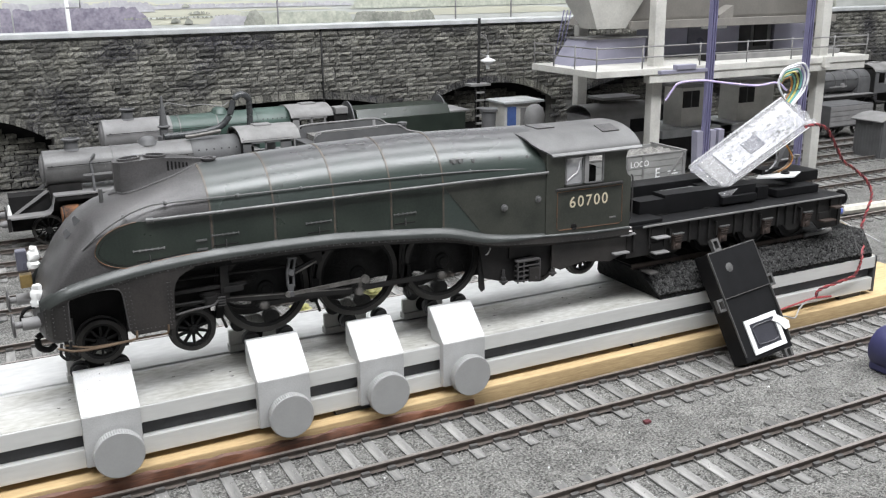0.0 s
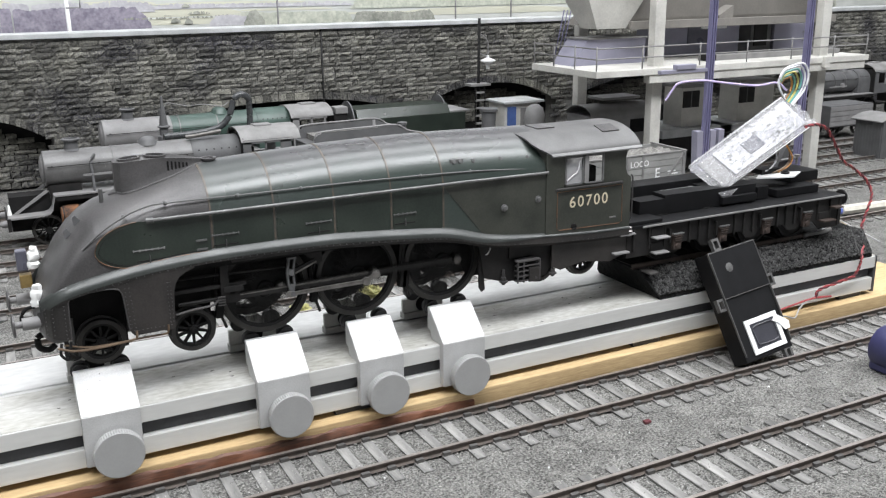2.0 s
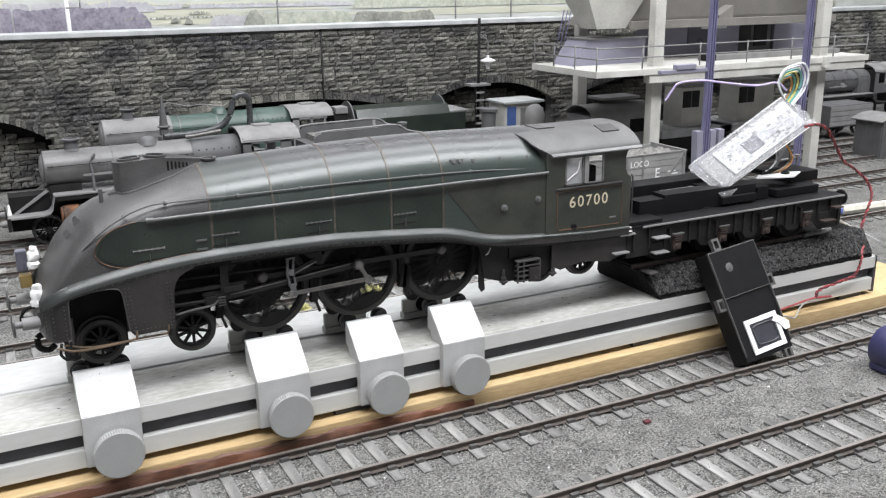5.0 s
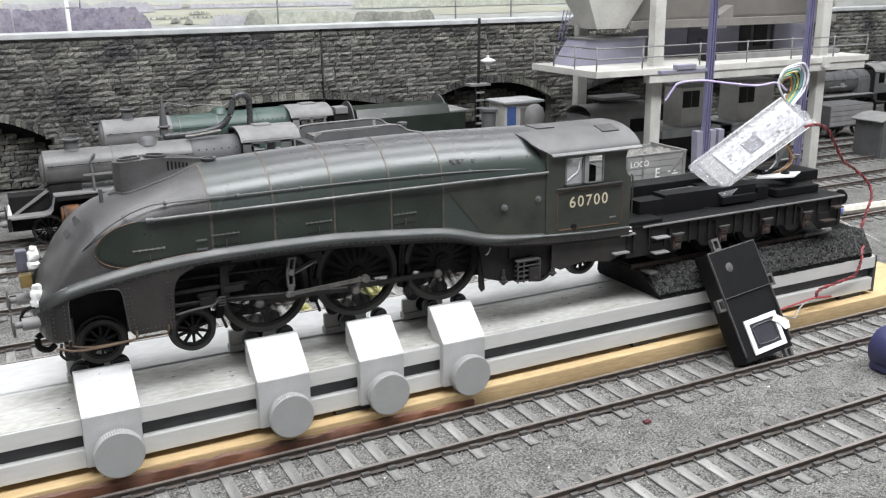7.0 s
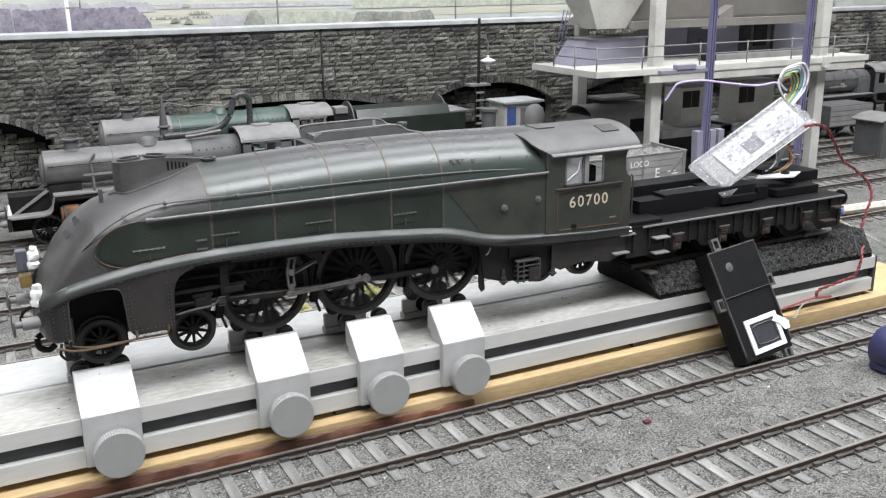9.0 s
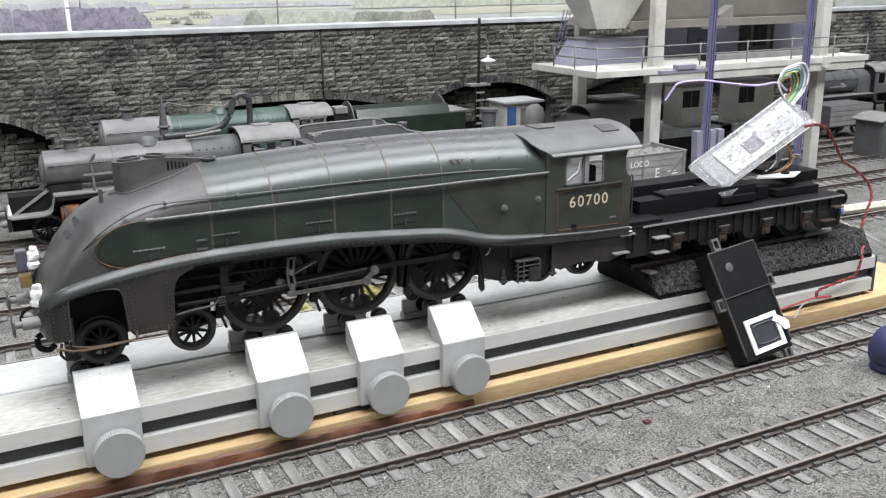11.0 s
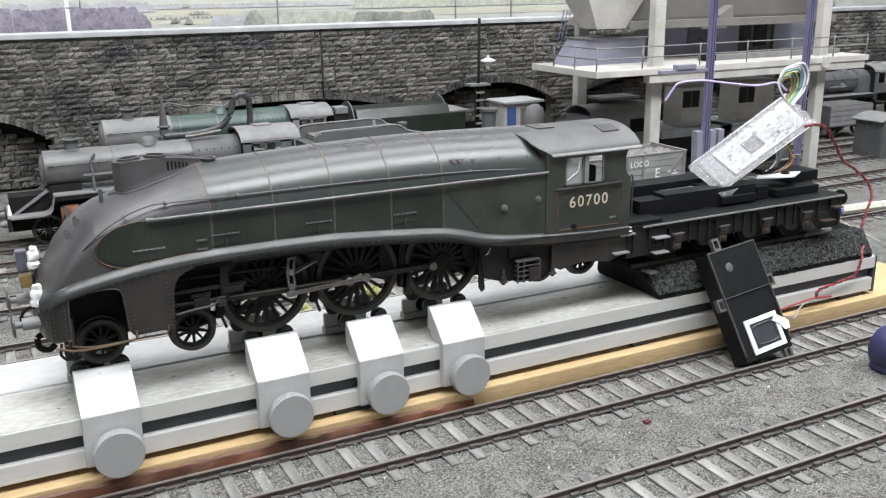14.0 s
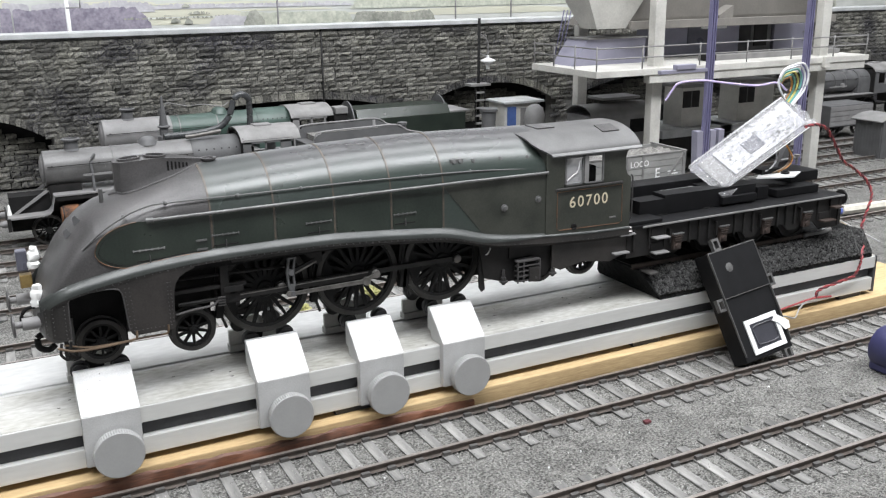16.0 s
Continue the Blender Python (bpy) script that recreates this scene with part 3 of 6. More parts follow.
# green side panels with their rounded leading edge, a hair proud of the casing
def side_panel(x0, x1, zlo, zhi, y, n=10):
    bm = B()
    rows = []
    for k in range(n + 1):
        x = x0 + (x1 - x0) * k / n
        w = interp(WIDE, x)
        rows.append([(x, -w - 0.12, zlo(x)), (x, -w - 0.34, zlo(x)), (x, -w - 0.34, zhi(x)), (x, -w - 0.12, zhi(x))])
    return loft(bm, rows, closed=True, smooth=False)


def nose_hi(x):
    return 56 + 12.6 * math.sqrt(max(0, 1 - ((x + 110) / 21.4) ** 2)) if x < -110 else 68.3


def nose_lo(x):
    return max(56 - 9.5 * math.sqrt(max(0, 1 - ((x + 110) / 21.4) ** 2)), smoothed(RUN, x) + 0.3) if x < -110 else smoothed(RUN, x) + 0.3


part("side_panel", side_panel(-131.3, -78.6, nose_lo, nose_hi, 0, 30), "green", loco, "dark green painted side panel with a rounded nose end")
for a, b in zip(SECT[:-1], SECT[1:-1]):
    part("side_panel", side_panel(a + 1, b - 1, lambda x: smoothed(RUN, x) + 0.3, lambda x: 68.3, 0), "green", loco, "dark green painted side panel")
edge = [(x, -interp(WIDE, x) - 0.4, nose_lo(x)) for x in np.linspace(-80, -131.3, 34)] + [(x, -interp(WIDE, x) - 0.4, nose_hi(x)) for x in np.linspace(-131.3, -112, 16)]
part("lining", tube(B(), edge, 0.2, 6), "lining", loco, "thin orange lining round the panel")
part("lining", tube(B(), [(p[0] + 1.4, p[1], p[2] + (1.0 if k < 34 else -1.0)) for k, p in enumerate(edge[:46])][4:], 0.14, 5), "black", loco)
# sloping firebox sheet behind the last panel
part("firebox_sheet", side_panel(48, 111.4, lambda x: max(smoothed(RUN, x, 2) + 0.3, 66.5 - (x - 48) * 1.22), lambda x: 68.2, 0, 26), "cabgreen", loco, "grimy grey-green firebox side sheet")


# running plate with its deep curved valance, both sides
def running_plate(side, ledge):
    rows = []
    for x in np.linspace(-157, 171, 80):
        w, z = interp(WIDE, x), smoothed(RUN, x)
        o = min(31.4, w + 0.9 + 2.2 * max(0, min(1, (x + 157) / 14)))
        g = 1 - 0.66 * max(0, min(1, (x - 70) / 40))
        q = [(w - 1.5, z + 1.4), (w + 0.25, z + 0.9), (w + 0.7, z + 0.1), (w + 0.55 * (o - w), z - 0.9 * g), (o - 0.25, z - 1.9 * g), (o, z - 2.8 * g), (o, z - 4.1 * g), (w - 1.5, z - 4.1 * g)] if ledge else [(o - 0.35, z - 4.1 * g), (o - 0.35, z - 5.3), (o - 1.3, z - 5.4), (o - 1.3, z - 4.1 * g)]
        rows.append([(x, side * a, b) for a, b in q])
    return loft(B(), rows, smooth=ledge)


for s in (-1, 1):
    ledge = part("running_plate", running_plate(s, True), "ledge", loco, "dusty grey-green curved running plate")
    part("valance", running_plate(s, False), "skirt", ledge, "dark grimy valance")
riv = B()
for k in range(86):
    x = -140 + k * 3.6
    cyl(riv, (x, -30.6, smoothed(RUN, x) - 4.7), (x, -31.3, smoothed(RUN, x) - 4.7), 0.3, n=6)
part("valance_rivets", riv, "grime", loco)
part("under_strip", loft(B(), [[(x, -30.6, smoothed(RUN, x) - 5.4), (x, -30.2, smoothed(RUN, x) - 6.8), (x, -28, smoothed(RUN, x) - 6.8), (x, -28, smoothed(RUN, x) - 5.4)] for x in np.linspace(-70, 171, 40)], smooth=False), "black", loco, "black angle under the running plate")

# handrail and long pipe along the casing
hand = curve([(-136.5, -27.4, 58.5), (-127, -27.6, 66), (-117, -27.4, 71.6), (-108, -26.6, 74.6), (-98, -26.3, 75.6), (-64, -26.6, 75.4), (0, -26.7, 75.4), (64, -27.4, 74.2), (106, -28.4, 71.6)], 6)
part("handrail", tube(B(), hand, 0.42, 8), "plate", loco, "thin dusty handrail")
for x, z in ((-117, 71.6), (-98, 75.6), (-64, 75.4), (-32, 75.4), (0, 75.4), (34, 74.9), (64, 74.2), (104, 71.8)):
    k = B()
    cyl(k, (x, -24, z), (x, -27.0, z), 0.5, n=8)
    turned(k, (x, -26.6, z), (0, -1, 0), [(-.9, .2), (-.6, .8), (0, 1.0), (.6, .8), (.9, .2)], 10)
    part("handrail_knob", k, "plate", loco)
part("ejector_pipe", tube(B(), [(-107, -27.6, 68.7), (-106, -29.4, 68.9), (-80, -29.4, 69), (16, -29.5, 69.2), (60, -30.1, 69.4), (112, -30.9, 69.2)], 0.85, 10), "plate", loco, "long dusty pipe along the casing side")
part("pipe_flange", cyl(B(), (-107.5, -28.6, 68.8), (-104.5, -29.4, 68.9), 1.3, n=10), "plate", loco)
# door catches, lettering plates that cannot be read and little hinges on the side panels
for x, z, w in ((-107.5, 54.6, 14), (-71.4, 57.3, 13), (-24.0, 57.2, 13), (24.0, 55.6, 12.5)):
    h = B()
    box(h, x - w / 2, x + w / 2, -28.4, -27.8, z, z + 0.4)
    for k in range(6):
        box(h, x - w / 2 + k * w / 5 - 0.28, x - w / 2 + k * w / 5 + 0.28, -28.5, -27.8, z - 0.3, z + 0.7)
    part("hinge_strip", h, "plate" if x > -100 else "midgrey", loco, "small pale hinge strip")
    part("catch", tube(B(), [(x, -28.4, z - 6.2), (x, -28.7, z - 4), (x, -28.4, z - 2.4)], 0.35, 6), "grime", loco)
    part("catch_slot", box(B(), x - 6, x + 6, -28.1, -27.8, z - 5.2, z - 4.7), "black", loco)
for z in (51.2, 55.6):
    part("step_grip", box(B(), -85.5, -80.5, -28.6, -27.8, z, z + 0.8), "plate", loco)

def on_casing(x, y):
    zs, zt = interp(SHOULDER, x), interp(TOP, x)
    return zs + (zt - zs) * math.sqrt(1 - (y / interp(WIDE, x)) ** 2)


# chimney fairing with two openings and a rear grille
ch = B()
prof = [(-116, -2.2), (-113.4, -6), (-107, -7.4), (-98, -7.4), (-90, -6.6), (-82, -4), (-72, -0.6)]


def chim(f, z):
    pts = [(x, y * f) for x, y in prof] + [(x, -y * f) for x, y in prof[::-1]]
    return [(x, y, z(x)) for x, y in pts]


loft(ch, [chim(1.35, lambda x: interp(TOP, x) - 4), chim(1.12, lambda x: interp(TOP, x) + 0.2), chim(1.0, lambda x: interp(TOP, x) + 2.5 if x < -85 else interp(TOP, x) + 0.5), chim(1.0, lambda x: max(interp([(-120, 92.0), (-100, 93.6), (-90, 93.0), (-72, 90.0)], x), interp(TOP, x) + 0.6))])
chimney = part("chimney_casing", ch, "grime", loco, "sooty grey double chimney fairing")
for x in (-108.5, -96):
    rim = [((x + 5.4 * r * math.cos(a)), 4.6 * r * math.sin(a), interp([(-120, 92.0), (-100, 93.6), (-90, 93.0)], x + 5.4 * r * math.cos(a)) + h) for r, h in ((1, 0), (1, 0.9), (0.82, 0.9), (0.8, 0.15)) for a in [2 * math.pi * k / 24 for k in range(24)]]
    part("chimney_rim", loft(B(), [rim[i * 24:(i + 1) * 24] for i in range(4)], cap=False), "grime", chimney)
    part("chimney_bore", prism(B(), [(x + 4.5 * math.cos(2 * math.pi * k / 24), 3.8 * math.sin(2 * math.pi * k / 24)) for k in range(24)], 93.1 if x > -100 else 92.7, 93.5 if x > -100 else 93.0, "z"), "black2", chimney)
for k in range(6):
    x = -91.5 + 1.9 * k
    y = -interp([(-98, 7.4), (-90, 6.6), (-82, 4.2), (-78, 2.6)], x)
    part("grille_slot", box(B(), x - 0.4, x + 0.4, y - 0.35, y + 0.4, interp(TOP, x) + 1.4 - 0.2 * k, 91.6 - 0.4 * k), "black2", chimney, "dark slot of the rear grille")
part("base_beading", tube(B(), curve([(-119.5, -1, interp(TOP, -119.5) + 0.2)] + [(x, 1.36 * y - 0.4, on_casing(x, 1.36 * y - 0.4) + 0.15) for x, y in prof], 4), 0.45, 6), "grime", chimney)
part("safety_valve", turned(B(), (-70.5, 0, 88.0), (0, 0, 1), [(0, 3.4), (1.3, 3.2), (1.4, 4.0), (2.3, 4.0), (2.3, 2.8), (1.6, 2.6)], 20), "grime", loco, "round cap on the boiler top")
ringb = B()
tube(ringb, [(5 + 5 * math.cos(a), -8 + 4 * math.sin(a), interp(TOP, 5) - 1.0 + 0.12 - 0.13 * (4 * math.sin(a))) for a in [math.pi + math.pi * k / 14 for k in range(15)]], 0.25, 5)
part("dome_seam", ringb, "midgrey", loco)
whist = tube(B(), [(-123.6, -7, 75), (-123.6, -7.6, 81.6)], 1.0, 10)
part("lamp_iron", whist, "plate", loco)
for x, y, z in ((-142, -13, 62), (-137.5, -12, 67.5)):
    part("lamp_iron", prism(B(), [(x, z - 1), (x + 3, z + 1.2), (x + 1, z + 4), (x - 0.5, z + 3)], y - 1, y), "darkgrey", loco, "small lamp bracket")

# washout plugs on the firebox shoulder and sheet
for i, (x, y, z) in enumerate(((55, -23.8, 79.4), (59, -23.8, 79.3), (67, -23.8, 79.0), (84, -24.2, 78.6), (101, -24.8, 78), (84, -30.0, 52), (106, -30.0, 54.5))):
    k = B()
    turned(k, (x, y + 0.6, z), (0, -1, 0.35 if y > -26 else 0), [(0, 2.0), (0.9, 2.0), (1.0, 1.3), (1.9, 1.1), (2.0, 0.4)], 14)
    part("washout_plug", k, "plate", loco)
part("plug_plate", box(B(), 53, 61, -24.6, -23.4, 77.6, 81.2, 0.4), "plate", loco)

# cab: side sheets with two window openings, angled front, arched roof
ROOF_FRONT = [(0, 98), (13.3, 101), (20, 103.3), (25, 104), (29, 107.4), (31.6, 113.4)]


def roof_top(y):
    return 78.5 + 11.4 * max(0.0, 1 - (y / 31.6) ** 2.3) ** 0.75


for s in (-1, 1):
    y0, y1 = sorted((s * 30.6, s * 29.8))
    out = [(111, 30.2), (171, 30.2), (171, 60.6), (168.4, 62.5), (166.8, 66), (166.6, 73), (167.6, 76.4), (170, 78), (170, 79.4), (111, 79.4)]
    sheet = B()
    loops = []
    for y in (y0, y1):
        loops.append(([sheet.verts.new((x, y, z)) for x, z in out], [[sheet.verts.new((x, y, z)) for x, z in ((a, 60.6), (c, 60.6), (c, 76.2), (a, 76.2))] for a, c in ((124.2, 135.6), (138.6, 149.8))]))
        o, (w1, w2) = loops[-1]
        for f in ([o[0], o[1], o[2], w2[1], w2[0], w1[1], w1[0]], [o[0], w1[0], w1[3], o[9]], [w1[1], w2[0], w2[3], w1[2]], [o[9], w1[3], w1[2], w2[3], w2[2], o[8]], [o[2], o[3], o[4], o[5], o[6], o[7], o[8], w2[2], w2[1]]):
            sheet.faces.new(f)
    for ring_a, ring_b in ((loops[0][0], loops[1][0]), *zip(loops[0][1], loops[1][1])):
        for i in range(len(ring_a)):
            k = (i + 1) % len(ring_a)
            sheet.faces.new((ring_a[i], ring_a[k], ring_b[k], ring_b[i]))
    part("cab_side", sheet, "cabgreen", loco, "dark green cab side sheet with two window openings")
    front = B()
    loft(front, [[(x, s * y, 34), (x, s * y, roof_top(y)), (x + 1.0, s * y, roof_top(y)), (x + 1.0, s * y, 34)] for x, y in [(112.2 - 11.0 * q, 30.2 - 17.4 * q) for q in (0, 0.08, 0.2, 0.35, 0.5, 0.65, 0.8, 1.0)]], smooth=False)
    part("cab_front", front, "cabgreen", loco, "grimy angled cab front sheet")
for x0, x1, m in ((124.2, 135.6, "glass"), (138.6, 149.8, None)):
    f = B()
    for d in ((x0 - .8, x1 + .8, 60.0, 60.9), (x0 - .8, x1 + .8, 75.9, 76.8), (x0 - .8, x0 + .3, 60, 76.8), (x1 - .3, x1 + .8, 60, 76.8)):
        box(f, d[0], d[1], -31.0, -30.3, d[2], d[3])
    w = part("window_frame", f, "plate", loco, "pale window beading")
    if m:
        part("pane", box(B(), x0, x1, -30.3, -30.1, 60.7, 76.2), "glass", w, "crumpled clear film in the window")
        part("crease", tube(B(), curve([(x0 + 1, -30.5, 63), (x0 + 5, -30.7, 66), (x0 + 8, -30.6, 68), (x0 + 9.5, -30.6, 74)], 4), 0.35, 5), "white", w)
part("sliding_pane", box(B(), 136.6, 139.6, -31.4, -30.9, 60.5, 76.5, 0.2), "midgrey", loco)
part("cab_backhead", box(B(), 114, 118, -27, 27, 32, 76), "black2", loco)
part("driver_seat", box(B(), 141.5, 149, -26, -14, 55, 69, 1.2), "black2", loco, "black seat inside the cab")
part("cab_floor", box(B(), 112, 171, -29, 29, 30.5, 33), "black2", loco)


ROOF_END = 176.5


def roof_z(y):
    return 79.2 + 11.4 * max(0.0, 1 - (abs(y) / 31.6) ** 2.3) ** 0.75


def roof_row(f, drop=0.0):
    """Across the roof, a fraction f of the way from its swept-forward front edge to its back."""
    out = []
    for k in range(37):
        y = -31.6 + 63.2 * k / 36
        x0 = interp(ROOF_FRONT, abs(y))
        out.append((x0 + (ROOF_END - x0) * f, y, roof_z(y) - drop))
    return out


roof = B()
loft(roof, [roof_row(f) + roof_row(f, 0.9)[::-1] for f in (0, 0.04, 0.12, 0.3, 0.5, 0.7, 0.9, 0.98, 1)])
cabroof = part("cab_roof", roof, "roofgrey", loco, "smooth grey arched cab roof")
part("roof_ledge", loft(B(), [[(x, -31.4, 79.6), (x, -33.2, 78.4), (x, -33.2, 77.7), (x, -31.2, 78.4)] for x in (113.4, 150, 176.5)], smooth=False), "plate", cabroof, "pale gutter along the roof edge")
part("roof_hatch", loft(B(), [[(x, y, roof_z(y) + h) for y, h in ((-21, .1), (-21, .7), (-12, .7), (-12, .1))] for x in (156, 168)], smooth=False), "grime", cabroof)
part("roof_hatch", loft(B(), [[(x, y, roof_z(y) + h) for y, h in ((-9, .1), (-9, .7), (4, .7), (4, .1))] for x in (118, 130)], smooth=False), "grime", cabroof)

# cab side lining frame, bar, number and small fittings
ln = [(118.6, 57), (164.5, 57), (165, 34.6), (163, 33.4), (120, 34.4), (118.6, 36)]
part("lining", tube(B(), [(x, -30.75, z) for x, z in ln + ln[:1]], 0.22, 5), "lining", loco, "thin orange lining on the cab side")
part("cab_grab_bar", tube(B(), [(117.5, -30.7, 58.2), (118, -31.8, 58.8), (163.5, -31.8, 58.8), (164.2, -30.7, 58.2)], 0.65, 8), "grime", loco)
text_part("number_lettering", "60700", 9.2, "cream", loco, (126.9, -30.75, 47.0), space=1.24, label="cream painted running number")
part("small_stencil", box(B(), 156, 160.5, -30.75, -30.5, 37.4, 38.2), "midgrey", loco)
part("wash_plug", turned(B(), (130.5, -30.5, 35.4), (0, -1, 0), [(0, 1.9), (0.8, 1.9), (0.9, 1.2), (0.3, 1.0)], 14), "black", loco)
part("cab_handrail", tube(B(), [(172, -29.6, 34), (172.6, -30.2, 36), (172.6, -30.2, 60), (171.4, -30, 62)], 0.5, 6), "grime", loco)
part("fall_plate", box(B(), 166, 176, -24, 24, 31, 32.2, 0.3), "black", loco)

# frames, undergear
for s in (-1, 1):
    part("main_frame", prism(B(), [(-150, 22), (-146, 36), (-110, 46), (60, 43), (80, 34), (175, 30), (175, 12), (128, 12), (118, 9), (70, 9), (66, 20), (40, 17), (24, 20), (-26, 20), (-30, 17), (-70, 20), (-78, 28), (-110, 26), (-122, 30), (-140, 22)], s * 11 - 0.8, s * 11 + 0.8), "black2", loco)
part("firebox_bottom", box(B(), 62, 120, -10, 10, 12, 60), "black2", loco)
part("boiler_underside", box(B(), -140, 112, -26, 26, 41, 46), "black2", loco)
# one sheet from the bow to the cylinders, with a round-cornered opening over the leading wheel
LOWEDGE = [(-158.2, 26), (-157.4, 23.6), (-156, 21), (-153.5, 19), (-150, 18.2), (-146.2, 18), (-145.8, 18.2), (-145.4, 34.5), (-144.8, 36.6), (-143.4, 37.9), (-141, 38.5), (-130.5, 39.3), (-125, 38.9), (-123.2, 38.1), (-122.1, 36.4), (-121.6, 34), (-120.2, 18), (-119.4, 16), (-117.6, 15.2), (-100.2, 14.8), (-99.2, 15.6), (-98.4, 33), (-97.4, 37), (-95.4, 40), (-92.4, 42), (-88, 43.6)]


def nose_y(x):
    return -max(interp(WIDE, x) + 0.4, min(30.2, interp(WIDE, x) + 0.4 + 1.4 * max(0, (x + 157) / 12)))


sheet = B()
loft(sheet, [[(x, nose_y(x), zl), (x, nose_y(x) + 1.1, zl), (x, nose_y(x) + 1.1, smoothed(RUN, x) - 3.4), (x, nose_y(x), smoothed(RUN, x) - 3.4)] for x, zl in LOWEDGE], smooth=False)
part("nose_side_sheet", sheet, "skirt", loco, "grey-brown riveted side sheet with a wheel opening")
rv = B()
for k in range(11):
    for x in (-147.4, -119.4 - 0.12 * k, -117.4 - 0.12 * k, -101.2, -99.8):
        cyl(rv, (x, nose_y(x) + 0.1, 18.6 + k * 1.95), (x, nose_y(x) - 0.4, 18.6 + k * 1.95), 0.3, n=6)
for k in range(10):
    cyl(rv, (-118 + k * 1.9, -30.1, 17.0), (-118 + k * 1.9, -30.6, 17.0), 0.3, n=6)
for x in (-155.2, -152.4):
    for k in range(7):
        cyl(rv, (x, nose_y(x) + 0.1, 21 + k * 2.0), (x, nose_y(x) - 0.4, 21 + k * 2.0), 0.28, n=6)
for k in range(14):
    x = -144 + k * 1.9
    cyl(rv, (x, nose_y(x) + 0.1, 39.8 + 0.06 * k), (x, nose_y(x) - 0.4, 39.8 + 0.06 * k), 0.25, n=6)
part("skirt_rivets", rv, "grime", loco)
part("opening_edge", tube(B(), curve([(x, nose_y(x) - 0.1, z) for x, z in LOWEDGE[6:17]], 2), 0.35, 6), "grime", loco)
part("cylinder", cyl(B(), (-120, -21, 23.4), (-100, -21, 23.4), 8.0, n=24), "black", loco)
part("front_skirt_far", loft(B(), [[(x, interp(WIDE, x) + 0.4, zl), (x, interp(WIDE, x) - 0.9, zl), (x, interp(WIDE, x) - 0.9, smoothed(RUN, x) - 1), (x, interp(WIDE, x) + 0.4, smoothed(RUN, x) - 1)] for x, zl in ((-158.2, 26), (-157.4, 23.6), (-156, 21), (-153.5, 19), (-150, 18.2), (-145.4, 18))], smooth=False), "grime", loco)
part("bogie_block", box(B(), -143, -119, -12, 12, 3.5, 26), "black2", loco)
part("bogie_block", box(B(), -99, -78, -12, 12, 9.5, 26), "black2", loco)
part("inner_gear", box(B(), -75, 68, -10, 10, 17, 45), "black2", loco)
part("wheel_arch_back", box(B(), -147, -60, -13, 13, 26, 45), "black2", loco)

for s in (-1, 1):
    bf = part("buffer", turned(B(), (-156, s * 19.5, 25.2), (-1, 0, 0), [(0, 3.6), (1, 3.6), (1.2, 2.9), (9, 2.9), (9.1, 1.6), (12, 1.6), (12.1, 2.2)], 20), "midgrey", loco, "dull steel sprung buffer")
    part("buffer_head", turned(B(), (-168, s * 19.5, 25.2), (-1, 0, 0), [(0, 1.5), (0.1, 5.4), (0.9, 5.6), (1.4, 4.2), (1.7, 0.5)], 24), "grime", bf)
part("coupling_hook", tube(B(), curve([(-156, -2, 27), (-161, -2, 27), (-164, -2, 24.5), (-164.5, -2, 20), (-162, -2, 17), (-160, -2, 18)], 4), 0.9, 8), "black2", loco, "black front coupling hook")
part("vacuum_pipe", tube(B(), curve([(-156, -14, 17), (-159, -14, 16), (-159, -14, 11), (-155, -14, 9), (-152, -14, 11)], 4), 1.5, 8), "black2", loco)
part("guard_iron", tube(B(), [(-148, -16, 22), (-147.5, -16.5, 12), (-145, -17, 4)], 1.1, 6), "black", loco)
part("copper_pipe", tube(B(), curve([(-152, -30.5, 14.8), (-146, -31, 12.6), (-138, -31, 12.0), (-128, -31, 12.4), (-118.6, -31, 13.2), (-117.4, -31, 14.6), (-117.2, -30.4, 17)], 4), 0.62, 8), "copper", loco, "dull copper pipe along the front")
part("copper_pipe", tube(B(), curve([(-149, -24, 13.5), (-136, -25, 10.6), (-112, -27, 11.8), (-104, -29.5, 12.8), (-102.8, -30.6, 14.5), (-102.6, -30.6, 17.5)], 4), 0.5, 8), "copper", loco)
for k in range(2):
    part("hose", tube(B(), curve([(-150 + 4 * k, -28, 16), (-151 + 4 * k, -29, 11), (-148 + 4 * k, -29, 8), (-146 + 3 * k, -28, 11)], 4), 0.7, 7), "black", loco)


